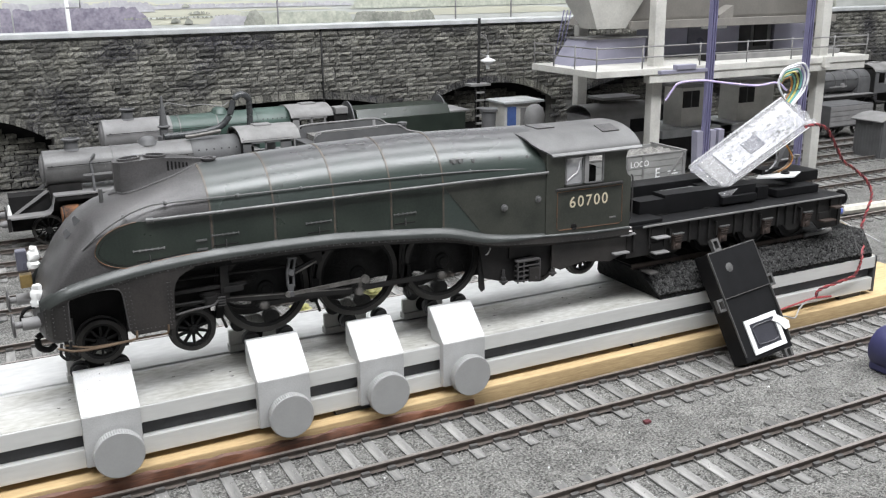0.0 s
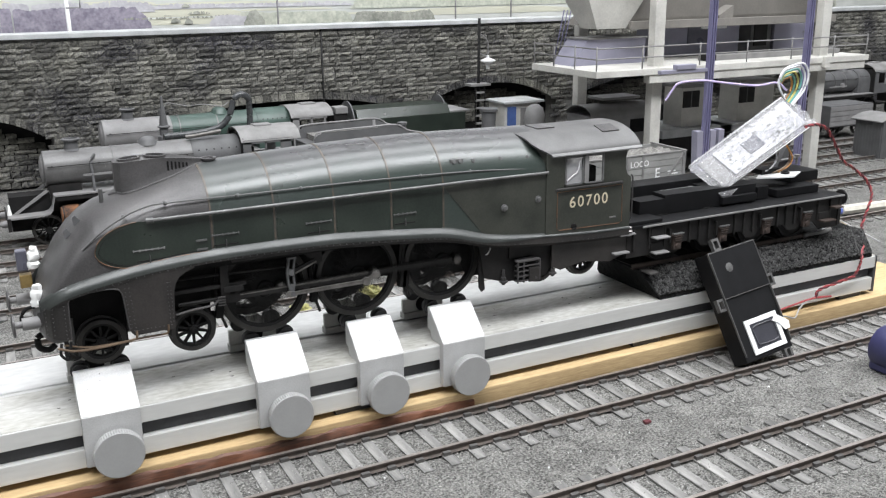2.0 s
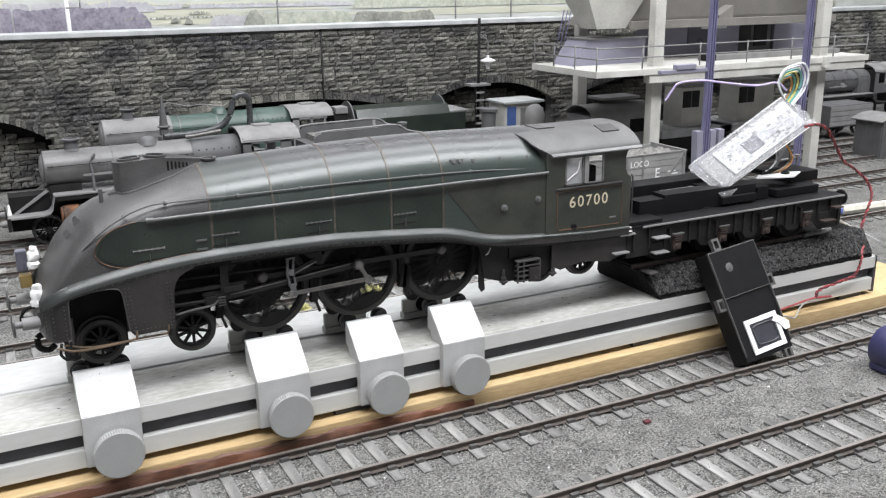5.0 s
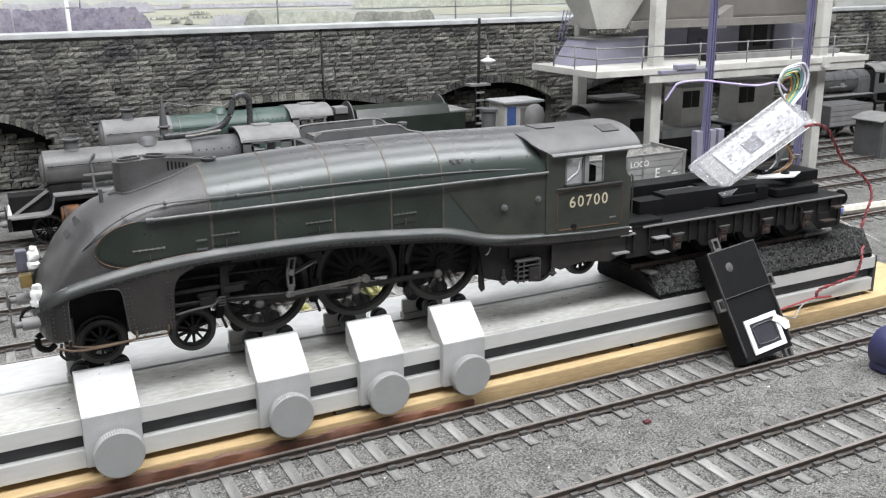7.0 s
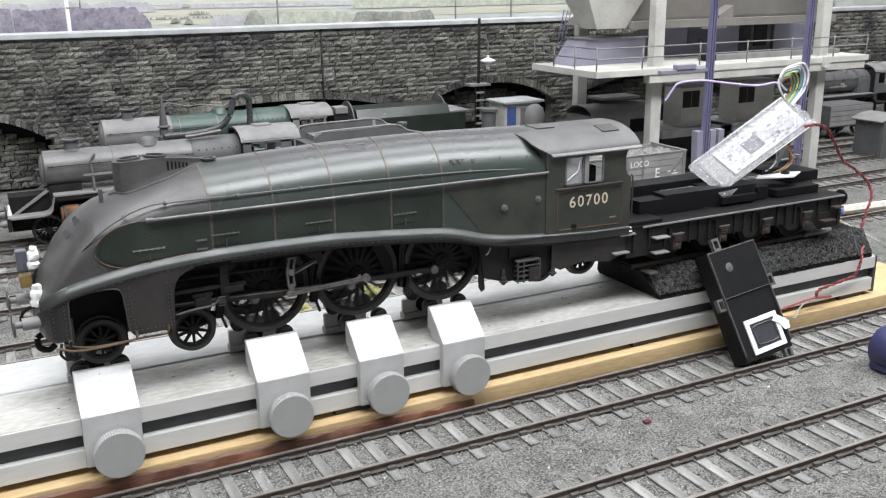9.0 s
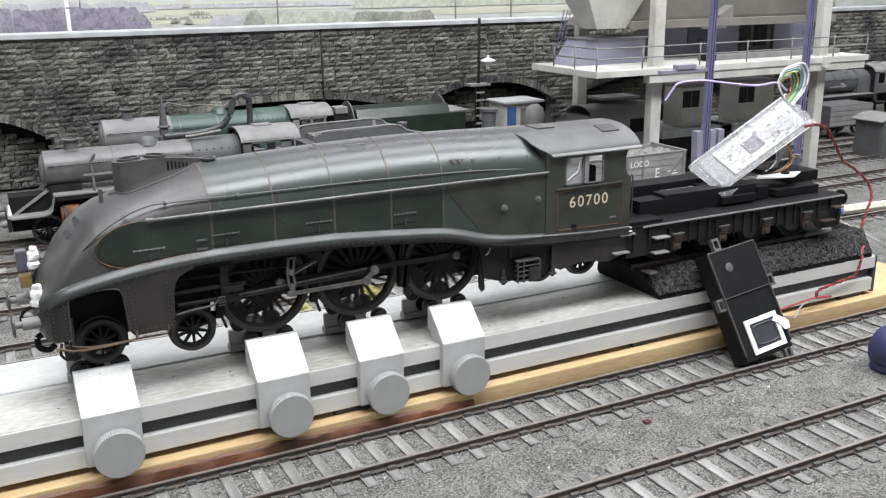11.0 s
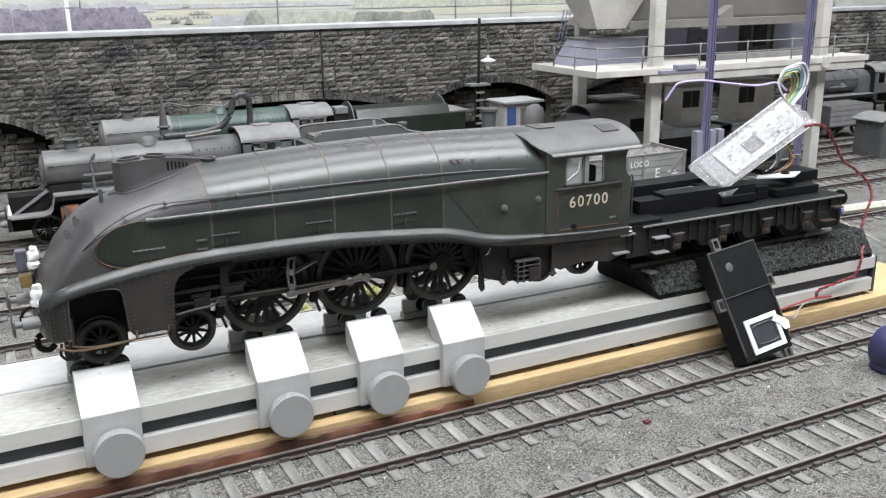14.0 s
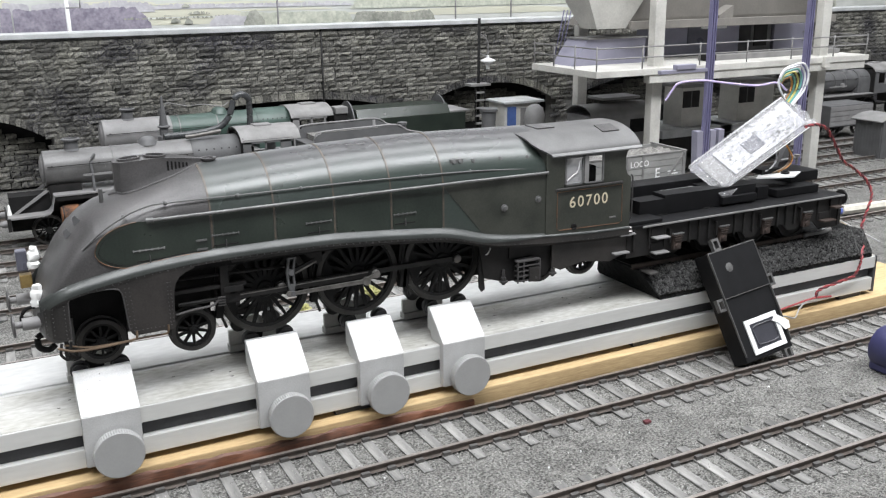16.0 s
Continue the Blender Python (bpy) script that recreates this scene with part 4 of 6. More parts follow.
def spoked_wheel(parent, r, nsp, hub_r, y0=-18.0, crank=0.0, weight=0.0, spoke_mat="wheel", side=1):
    """A wheel about its own centre, near face at y0; parts go under parent."""
    n = 56 if r > 15 else 40
    k = side

    def ring(prof):
        return loft(B(), [[(rr * math.cos(2 * math.pi * i / n), y * k, rr * math.sin(2 * math.pi * i / n)) for i in range(n)] for y, rr in prof + prof[:1]], cap=False)
    w = r * 0.092 + (0.45 if r > 15 else 1.1)
    part("tyre", ring([(y0, r - w), (y0, r - 0.25), (y0 + 0.2, r), (y0 + 3.3, r), (y0 + 3.5, r + 0.9), (y0 + 4.2, r + 0.75), (y0 + 4.4, r - w)]), "tyre", parent, "dull steel tyre")
    part("rim", ring([(y0 + 0.5, r - w - 1.3), (y0 + 0.3, r - w + 0.05), (y0 + 3.8, r - w + 0.05), (y0 + 3.6, r - w - 1.3)]), spoke_mat, parent)
    part("hub", turned(B(), (0, (y0 + 4) * k, 0), (0, -k, 0), [(0, hub_r), (3.6, hub_r), (4.4, hub_r * 0.86), (4.6, hub_r * 0.5), (5.2, hub_r * 0.45), (5.3, 0.1)], 24), spoke_mat, parent)
    sp = mesh_of("spoke", loft(B(), [[(x, (y0 + 1.9 + a * t) * k, b * t2) for a, b in ((-1, -1), (-1, 1), (1, 1), (1, -1))] for x, t, t2 in ((hub_r * 0.8, 1.3, r * 0.036 + 0.25), (r - w - 1.0, 0.9, r * 0.026 + 0.2))], smooth=False), spoke_mat)
    for i in range(nsp):
        piece("spoke", sp, parent, (0, 0, 0), Euler((0, 2 * math.pi * (i + 0.5) / nsp, 0)))
    if crank:
        t = turned(B(), (crank, (y0 + 4) * k, 0), (0, -k, 0), [(0, 3.4), (4.4, 3.4), (4.8, 3.0), (4.8, 0.2)], 20)
        box(t, 0, crank, *sorted(((y0 + 0.2) * k, (y0 + 3.6) * k)), -2.8, 2.8)
        part("crank_boss", t, spoke_mat, parent)
    if weight:
        m = 14
        a = [math.pi + weight * (2 * i / m - 1) for i in range(m + 1)]
        ro, ri = r - w - 0.6, (r - w) * 0.66
        poly = [(ro * math.cos(q), ro * math.sin(q)) for q in a] + [((ri + (ro - ri) * (abs(q - math.pi) / weight) ** 3) * math.cos(q), (ri + (ro - ri) * (abs(q - math.pi) / weight) ** 3) * math.sin(q)) for q in a[::-1][1:-1]]
        part("balance_weight", prism(B(), poly, *sorted(((y0 + 0.1) * k, (y0 + 3.4) * k))), spoke_mat, parent)


R, THROW = 23.35, 7.6
DRIVERS, RODS = [], []
for i, x in enumerate((-50.8, 0.0, 50.8)):
    ax = part("driving_wheelset", cyl(B(), (0, -17, 0), (0, 17, 0), 2.4, n=14), "black", loco, "large black spoked driving wheels on their axle", at=(x, 0, R))
    for side in (1, -1):
        spoked_wheel(ax, R, 20, 4.6, crank=THROW, weight=0.66 if i == 1 else 0.5, side=side)
    part("crankpin", cyl(B(), (THROW, -17, 0), (THROW, -24.6 if i == 1 else -22.0, 0), 1.5, n=14), "rod", ax)
    part("pin_cap", turned(B(), (THROW, -21.6 if i != 1 else -24.4, 0), (0, -1, 0), [(0, 2.3), (0.8, 2.3), (1.2, 1.8), (1.3, 0.1)], 16), "rod", ax)
    if i == 1:
        rc = B()
        loft(rc, [[(a, -25.0, b), (a, -26.4, b), (a + da, -26.4, b + db), (a + da, -25.0, b + db)] for a, b, da, db in ((8.4, -1.1, 0.1, 2.2), (0.6, -2.6, -0.3, 1.9))], smooth=False)
        cyl(rc, (THROW, -24.8, 0), (THROW, -26.6, 0), 2.0, n=16)
        part("return_crank", rc, "rod", ax, "grimy steel return crank")
    DRIVERS.append(ax)
for x, z, r in ((-131.8, 9.9, 11.1), (-88.5, 7.9, 11.1), (146.5, 11, 10.6), (116.0, 11, 10.6)):
    ax = part("carrying_wheelset", cyl(B(), (0, -16, 0), (0, 16, 0), 1.6, n=12), "black", loco, "small black spoked carrying wheels", at=(x, 0, z))
    for side in (1, -1):
        spoked_wheel(ax, r, 10, 2.6, side=side)
part("bogie_frame", prism(B(), [(-142, 16), (-76, 14), (-76, 8), (-98, 6), (-106, 12), (-118, 12), (-122, 7), (-142, 8)], -12.6, -11.4), "black2", loco)
part("bogie_stay", box(B(), -116, -104, -12, 12, 8, 20), "black2", loco)


# rods
def bar(bm, p, q, y0, y1, h0, h1):
    """A flat bar from p to q in the x-z plane."""
    p, q = Vector(p), Vector(q)
    d = (q - p).normalized()
    n = Vector((-d.y, d.x))
    pts = [p + n * h0, p - n * h0, q - n * h1, q + n * h1]
    return prism(bm, [(v.x, v.y) for v in pts], y0, y1)


cr = B()
bar(cr, (-50.8, 0), (50.8, 0), -20.9, -19.6, 1.35, 1.35)
for x in (-50.8, 0, 50.8):
    cyl(cr, (x, -19.4, 0), (x, -21.3, 0), 2.8, n=18)
crod = part("coupling_rod", cr, "roddark", loco, "dark oily coupling rod joining the driving wheels")
RODS.append((crod, lambda a: pose(THROW * math.cos(a) * S, 0, (R + THROW * math.sin(a)) * S)))
LC = 77.0
cn = B()
bar(cn, (0, 0), (-LC, 0), -23.4, -22.0, 1.7, 1.25)
cyl(cn, (0, -21.8, 0), (0, -24.0, 0), 3.1, n=18)
cyl(cn, (-LC, -21.8, 0), (-LC, -24.0, 0), 1.9, n=14)
conrod = part("connecting_rod", cn, "roddark", loco, "grimy connecting rod")
part("fluting", bar(B(), (-4, 1.15), (-LC + 4, 0.8), -23.65, -23.3, 0.3, 0.25), "rod", conrod)


def conrod_pose(a):
    px, pz = THROW * math.cos(a), THROW * math.sin(a)
    tilt = math.asin(pz / LC)
    return Matrix.Translation(Vector((px, 0, R + pz)) * S) @ Matrix.Rotation(tilt, 4, "Y").inverted()


RODS.append((conrod, conrod_pose))
xh = B()
box(xh, -4, 4, -24.4, -20.5, -2.4, 2.4, 0.5)
box(xh, -5, 5, -23.5, -20.5, 2.6, 5.0, 0.3)
for z in (-3.2, 3.0):
    box(xh, 1.5, 3.4, -24.8, -24.0, z - 0.6, z + 0.6)
cyl(xh, (-4, -22, 0), (-26, -22, 0), 1.0, n=10)
xhead = part("crosshead", xh, "black", loco, "black crosshead and piston rod")
RODS.append((xhead, lambda a: pose((THROW * math.cos(a) - LC * math.cos(math.asin(THROW * math.sin(a) / LC))) * S, 0, R * S)))
ECC, LINKX = 0.9, -39.4
er = B()
for dz in (-0.75, 0.75):
    bar(er, (0, dz), (-42.2, dz * 0.8), -27.6, -26.6, 0.34, 0.3)
bar(er, (0, 0), (-42.2, 0), -27.4, -26.8, 0.7, 0.6)
cyl(er, (0, -26.4, 0), (0, -28.2, 0), 2.2, n=18)
cyl(er, (-42.2, -26.4, 0), (-42.2, -28.0, 0), 1.5, n=14)
erod = part("eccentric_rod", er, "rod", loco, "bright-edged steel eccentric rod")


def ecc_end(a):
    return Vector((ECC * math.cos(a - 1.75) + 1.2, R - 0.7 + ECC * math.sin(a - 1.75)))


def link_turn(a):
    return math.atan2(ecc_end(a).x - 1.2, 11.5)


def erod_pose(a):
    e = ecc_end(a)
    phi = link_turn(a)
    foot = Vector((LINKX + 11.0 * math.sin(phi), 32.5 - 11.0 * math.cos(phi)))
    d = e - foot
    return Matrix.Translation(Vector((e.x, 0, e.y)) * S) @ Matrix.Rotation(math.atan2(d.y, d.x), 4, "Y").inverted()


RODS.append((erod, erod_pose))
lk = B()
for dx in (-1.5, 1.5):
    bar(lk, (dx + 0.8, 7.4), (dx - 0.4, 0), -26.4, -24.6, 0.5, 0.5)
    bar(lk, (dx - 0.4, 0), (dx + 0.3, -7.5), -26.4, -24.6, 0.5, 0.5)
bar(lk, (-1.8, 7.4), (3.2, 7.4), -26.4, -24.6, 0.5, 0.5)
bar(lk, (0, -6.5), (0.4, -11.0), -26.4, -24.6, 1.6, 1.2)
cyl(lk, (0, -24, 0), (0, -27.2, 0), 1.5, n=14)
cyl(lk, (0.2, -24.4, -11.0), (0.2, -28.4, -11.0), 1.3, n=14)
link = part("expansion_link", lk, "darkgrey", loco, "dark grey slotted expansion link")
RODS.append((link, lambda a: Matrix.Translation(Vector((LINKX, 0, 32.5)) * S) @ Matrix.Rotation(link_turn(a), 4, "Y").inverted()))

rb = bar(B(), (-38.5, 32.2), (-26, 37.4), -25.6, -24.2, 1.0, 0.7)
part("radius_arm", rb, "black", loco)
part("radius_arm_edge", bar(B(), (-37, 31.6), (-25.5, 36.4), -26.2, -25.5, 0.35, 0.35), "rod", loco)
part("slide_bracket", prism(B(), [(-30, 44), (-22, 44), (-22, 36), (-24.5, 34), (-27, 37), (-31, 40)], -25, -23.6), "black", loco)
part("slide_bracket", prism(B(), [(-75, 44), (-71, 44), (-71, 24), (-75, 24)], -25.5, -24), "black", loco)
part("slide_bar", box(B(), -98, -62, -24.5, -20.5, 29.4, 31.2, 0.2), "black", loco)
part("slide_bar", box(B(), -74, -64, -26.4, -25.6, 27.2, 30.2, 0.3), "black", loco)
part("valve_rod", cyl(B(), (-98, -22, 36.4), (-40, -22, 35), 0.8, n=8), "black", loco)
part("drain_pipe", tube(B(), curve([(-98, -26, 20), (-88, -26.5, 21.5), (-80, -26.5, 22), (-77, -26, 24)], 4), 0.6, 6), "grime", loco)
for k in range(4):
    part("lubricator_fin", box(B(), -77, -73.4, -26.6, -25.2, 21 + 1.3 * k, 21.6 + 1.3 * k), "grime", loco)
for x0 in (-76, -26, 25, 26.8):
    part("brake_hanger", tube(B(), curve([(x0 + 2, -17.5, 40), (x0, -17.5, 28), (x0 + 1, -17.5, 16), (x0 + 4, -17.5, 6)], 4), 0.8, 6), "black", loco)
    part("brake_block", prism(B(), [(x0 - 1, 12), (x0 + 2.5, 12), (x0 + 4, 24), (x0 + 0.5, 25)], -19, -15), "black2", loco)
# sand pipes, ash pan, injector and steps under the cab
part("ash_pan", prism(B(), [(70, 36), (122, 32), (122, 16), (116, 6.5), (88, 6.5), (80, 9), (74, 11)], -24.5, -23.3), "black", loco, "black ash pan side")
part("ash_pan_plate", prism(B(), [(90, 33), (121, 30.5), (121, 22), (90, 20)], -25.6, -24.5), "black", loco)
part("trailing_frame", prism(B(), [(118, 33), (172, 29), (172, 13), (160, 9), (140, 12), (124, 9), (118, 12)], -27.4, -26.2), "skirt", loco, "dark brown-black trailing frame plate")
inj = part("injector", box(B(), 93, 107, -27.6, -25.4, 6.4, 20, 0.6), "black2", loco, "injector in an open ribbed rack")
for k in range(5):
    part("rib", box(B(), 92.4, 108, -31.0, -27.4, 7.2 + k * 2.9, 7.9 + k * 2.9, 0.15), "grime", inj)
for x in (92.4, 96.4, 107.2):
    part("post", box(B(), x, x + 0.8, -31.1, -30.2, 6.6, 19.6, 0.15), "grime", inj)
part("cover", box(B(), 100, 107, -31.6, -29.2, 6.6, 15, 0.5), "skirt", inj)
part("bolt", cyl(B(), (104.6, -31.4, 8.6), (104.6, -32.0, 8.6), 0.7, n=8), "grime", inj)
for x in (86, 119.5):
    part("drain_cock", turned(B(), (x, -26, 5.6), (0, 0, 1), [(0, 0.9), (1, 1.5), (1.6, 1.5), (1.7, 2.6), (2.4, 2.6), (2.5, 1.5), (4.5, 1.5), (4.6, 0.8), (9, 0.8)], 14), "grime", loco)
part("sand_pipe", tube(B(), curve([(75, -29, 35.5), (75.4, -29, 30), (74.2, -29, 27), (72.8, -28.5, 26)], 4), 0.45, 6), "midgrey", loco)
part("brake_rod_end", prism(B(), [(71, 24), (73.5, 24), (75.2, 4), (73.2, 2.6), (71.6, 5)], -23.5, -22.3), "black", loco)
for z, x0 in ((13.2, 161), (24.4, 165)):
    part("cab_step", box(B(), x0, x0 + 11.5, -31, -25, z, z + 1, 0.2), "midgrey", loco, "small cab footstep")
part("step_hanger", box(B(), 168, 172, -26.4, -25.6, 13, 30), "black", loco)
part("water_valve", turned(B(), (173, -29, 26.6), (0, 0, 1), [(-3, .8), (-1, 1.2), (0, 2), (1, 1.2), (2.4, 1.6), (3, .4)], 10), "steel", loco)

# white putty lamps on the front
for x, y, z in ((-157.5, -12, 35.0), (-156.0, 12, 47.0)):
    lump = B()
    turned(lump, (x, y, z - 5), (0.1, 0, 1), [(0, 0.4), (0.6, 2.6), (2.6, 3.2), (4, 2.4), (5.2, 3.0), (7.6, 2.8), (8.6, 2.0), (10, 2.2), (11, 1.7), (11.4, .3)], 12)
    for v in lump.verts:
        v.co += Vector((noise.noise(v.co * 0.4), noise.noise(v.co * 0.4 + Vector((9, 0, 0))), 0)) * 1.0
    if y > 0:
        part("lamp_box", box(B(), x - 7, x - 2, y + 1, y + 7, z - 6, z + 4, 0.6), "chip", loco, "dark blue-black lamp body")
        part("lamp_box", box(B(), x - 6.5, x - 1, y + 0.5, y + 6, z - 14.5, z - 8, 0.5), "brass", loco, "tarnished brass lamp base")
    part("head_lamp", lump, "tack", loco, "white lumpy head lamp")
# ---- the bare tender chassis on its foam roadbed ----
bm = prism(B(), [(-31, 0), (33, 0), (33, 3), (21, 18.4), (-21, 18.4), (-30.5, 4)], 196, 393, "x")
bmesh.ops.subdivide_edges(bm, edges=[e for e in bm.edges if abs(e.verts[0].co.x - e.verts[1].co.x) > 50], cuts=60)
bmesh.ops.triangulate(bm, faces=[f for f in bm.faces if len(f.verts) > 4])
for v in bm.verts:
    k = v.co.copy()
    if k.x < 200:
        v.co.x += (k.z - 4) * -0.55
    v.co += Vector((noise.noise(k * 0.35), noise.noise(k * 0.35 + Vector((5, 0, 0))), noise.noise(k * 0.35 + Vector((0, 7, 0))))) * 0.7
# Dark core colour stands in for deep shade on the block's end.
solid("foam_roadbed", bm, "foamcore", "coarse grey ballast foam block on the aluminium base, darkened in colour for shade", "foam block", at=(0, 0, -21.2))
lumps = B()
rnd = random.Random(21)
for k in range(7000):
    x = rnd.uniform(197, 392)
    f = rnd.random()
    y, z = (-31 + 10 * f, -18 + 15 * f) if k < 5200 else (-21 + 9 * f, -3.2)
    r = rnd.uniform(0.7, 1.35)
    c = Vector((x - (z + 17) * 0.3 * max(0, 1 - (x - 197) / 30), y - 0.1, z + 0.1))
    v = [lumps.verts.new(c + Vector((r * a * rnd.uniform(.6, 1), r * b * rnd.uniform(.6, 1), r * d * rnd.uniform(.6, 1)))) for a, b, d in ((1, 0, 0), (-1, 0, 0), (0, 1, 0), (0, -1, 0), (0, 0, 1), (0, 0, -1))]
    for t in ((0, 2, 4), (2, 1, 4), (1, 3, 4), (3, 0, 4), (2, 0, 5), (1, 2, 5), (3, 1, 5), (0, 3, 5)):
        lumps.faces.new([v[i] for i in t])
solid("foam_crumbs", lumps, "foam", "coarse open texture of the grey ballast foam", "foam crumbs", kind="stuff")

test_track = thing("test_track", "short length of brass-brown track on the foam roadbed", "track", at=(186, 0, -3))
for y in (-16.8, 16.8):
    part("rail", prism(B(), [(y - 1.6, 0), (y + 1.6, 0), (y + .5, .7), (y + .4, 2.2), (y + 1, 2.4), (y + 1, 3), (y - 1, 3), (y - 1, 2.4), (y - .4, 2.2), (y - .5, .7)], 0, 158, "x"), "railside", test_track, "tarnished brown rail")
for k in range(9):
    part("sleeper", box(B(), 4 + k * 17.5, 10.5 + k * 17.5, -30 if k == 0 else -22, 22, -0.9, 0.2, 0.2), "chair", test_track)
part("rail_joiner", tube(B(), curve([(150, -18, 2), (160, -18.5, 2.6), (168, -18.5, 2.6), (176, -18, 3.4)], 3), 1.5, 8), "lightgrey", test_track, "grey taped rail end")

tender = thing("tender_chassis", "bare black model tender chassis carrying electronics", "tender chassis", at=(170, 0, 0))
part("footplate", prism(B(), [(0, -22), (6, -28), (20, -30.2), (188, -30.2), (188, 30.2), (20, 30.2), (6, 28), (0, 22)], 27.2, 28.6, "z"), "abs", tender, "worn black footplate with a rubbed pale edge")
part("footplate_edge", box(B(), 12, 187.6, -30.9, -30.1, 27.6, 28.8, 0.25), "lightgrey", tender, "rubbed pale footplate edge")
part("front_platform", box(B(), -2, 30, -27, 27, 28.6, 31.0, 0.6), "abs", tender)
for s in (-1, 1):
    fr = prism(B(), [(2, 27), (186, 27), (186, 6), (168, 6), (162, 12), (150, 13), (146, 9), (138, 9), (132, 14), (112, 14), (108, 9), (100, 9), (95, 14), (74, 14), (70, 9), (62, 9), (57, 14), (46, 14), (42, 8), (32, 8), (26, 9), (2, 9)], s * 27.4 - 0.6, s * 27.4 + 0.6)
    part("side_frame", fr, "black", tender, "black cut-out side frame")
for x in (40, 78, 116, 153):
    ax = part("axlebox", box(B(), x - 3.2, x + 3.2, -30.6, -28, 10, 19.6, 0.5), "rust", tender, "rust-brown axlebox and spring hanger")
    for k in range(4):
        part("spring_leaf", box(B(), x - 4.2 + 0.5 * k, x + 4.2 - 0.5 * k, -31.6, -29.8, 20.2 - 1.4 * k, 20.9 - 1.4 * k, 0.15), "plate" if k == 0 else "rust", ax)
    part("axlebox_cover", turned(B(), (x, -30.4, 12.8), (0, -1, 0), [(0, 2.0), (1.0, 1.8), (1.3, 0.3)], 12), "rust", ax)
    part("spring_hanger", box(B(), x - 6.4, x - 5.2, -30.4, -28.2, 15, 24), "black", ax)
    wheelset = part("wheelset", cyl(B(), (x, -17, 14.3), (x, 17, 14.3), 1.6, n=12), "black", tender)
    for s in (-1, 1):
        part("wheel", turned(B(), (x, s * 14, 14.3), (0, s, 0), [(0, 15.2), (0.8, 15.2), (1, 14.3), (4, 14.3), (4, 12.6), (3.4, 12.4), (3.2, 4), (4.4, 3.4), (4.4, .2)], 36), "wheel", wheelset)
for x0, zz in ((20, 10.2), (20, 19.8), (166, 12.0), (176, 20.5)):
    w = 11 if x0 < 100 else (12 if zz < 15 else 8)
    st = part("step", box(B(), x0, x0 + w, -34, -28, zz, zz + 1.0, 0.2), "midgrey" if x0 < 100 else "rust", tender, "small folded footstep")
    part("step_back", box(B(), x0, x0 + w, -28.9, -28.1, zz, zz + 6), "black", st)
part("rear_beam", box(B(), 184.5, 187.5, -29, 29, 7, 27, 0.4), "black", tender)
for s in (-1, 1):
    bf = part("buffer", turned(B(), (187.5, s * 19.5, 23.6), (1, 0, 0), [(0, 3.4), (0.8, 3.4), (1, 2.6), (7, 2.4), (7.1, 1.4), (9.5, 1.4)], 16), "rust", tender, "brown sprung buffer")
    part("buffer_head", turned(B(), (197, s * 19.5, 23.6), (1, 0, 0), [(0, 1.4), (0.1, 5.2), (0.8, 5.4), (1.3, 4), (1.5, .3)], 22), "black", bf)
ribs = [6, 18, 30, 50, 58, 66, 88, 96, 104, 126, 134, 142, 164, 176]
for x in ribs:
    part("frame_rib", box(B(), x, x + 1.1, -29.4, -27.8, 13, 26.8, 0.2), "black", tender)
part("inner_floor", box(B(), 4, 186, -25, 25, 22, 26.4), "black2", tender)

carrier = thing("electronics_carrier", "black slotted plastic carrier blocks resting on the tender chassis", "carrier block", at=(170, 0, 28.8))
part("long_block", prism(B(), [(22, 0.2), (120, 0.2), (120, 11.8), (42, 12.6), (42, 10.4), (22, 10.4)], -14, -2), "abs", carrier, "long black block with a stepped end")
part("back_block", box(B(), 24, 124, 8, 24, 0.2, 14.6, 0.4), "abs", carrier)
part("slot_floor", box(B(), 26, 122, -2, 8, 0.2, 5), "black2", carrier)
part("cross_web", box(B(), 84, 122, -2, 8, 5, 11.6, 0.3), "abs", carrier)
part("slot_clip", box(B(), 52, 80, 0.5, 3, 8.5, 11.4, 0.3), "darkgrey", carrier, "grey clip in the slot")
part("end_block", box(B(), 138, 178, -16, 20, 0.2, 5.5, 0.4), "abs", carrier)
part("end_block_top", box(B(), 163, 190, -4, 20, 5.5, 12.6, 0.4), "abs", carrier)
part("connector", box(B(), 122, 132, -14, -7, 0.2, 9, 0.3), "abs", carrier)
part("connector", box(B(), 88, 118, -17.5, -14.2, 1.5, 6.4, 0.3), "abs", carrier)
part("tape_corner", prism(B(), [(86, 9.2), (103, 10.4), (94, 3.6)], -14.9, -14.3), "bag", carrier, "corner of clear tape")

plate = thing("servo_plate", "small white plate with a black terminal on the carrier", "mounting plate", at=(320, -2, 41.8))
part("sheet", prism(B(), [(-22, -4), (4, -13), (20, -4), (-4, 9)], -0.5, 0.5, "z"), "white", plate)
part("terminal", turned(B(), (5, -4, 0.5), (0, 0, 1), [(0, 3), (1.2, 3), (1.4, 1.6), (2.2, 1.2), (2.3, .2)], 14), "abs", plate)
part("block", box(B(), -13, 4, 0, 10, 0.6, 4, 0.3), "abs", plate)
jacks = thing("pickup_post", "grey bracket with screws at the tender end", "bracket", at=(350, 14, 41.4))
part("post", prism(B(), [(-14, 0), (-4, 0), (0, 14), (-6, 16)], -2, 2), "darkgrey", jacks)
part("cross_pin", cyl(B(), (-12, -3, 6), (4, -3, 7), 1.0, n=10), "midgrey", jacks)
for x in (-2, 4):
    part("screw", turned(B(), (x, -3, 2), (0, 0, 1), [(0, 1), (5, 1), (5.2, 2.2), (7, 2.2), (7.2, .3)], 12), "steel", jacks)

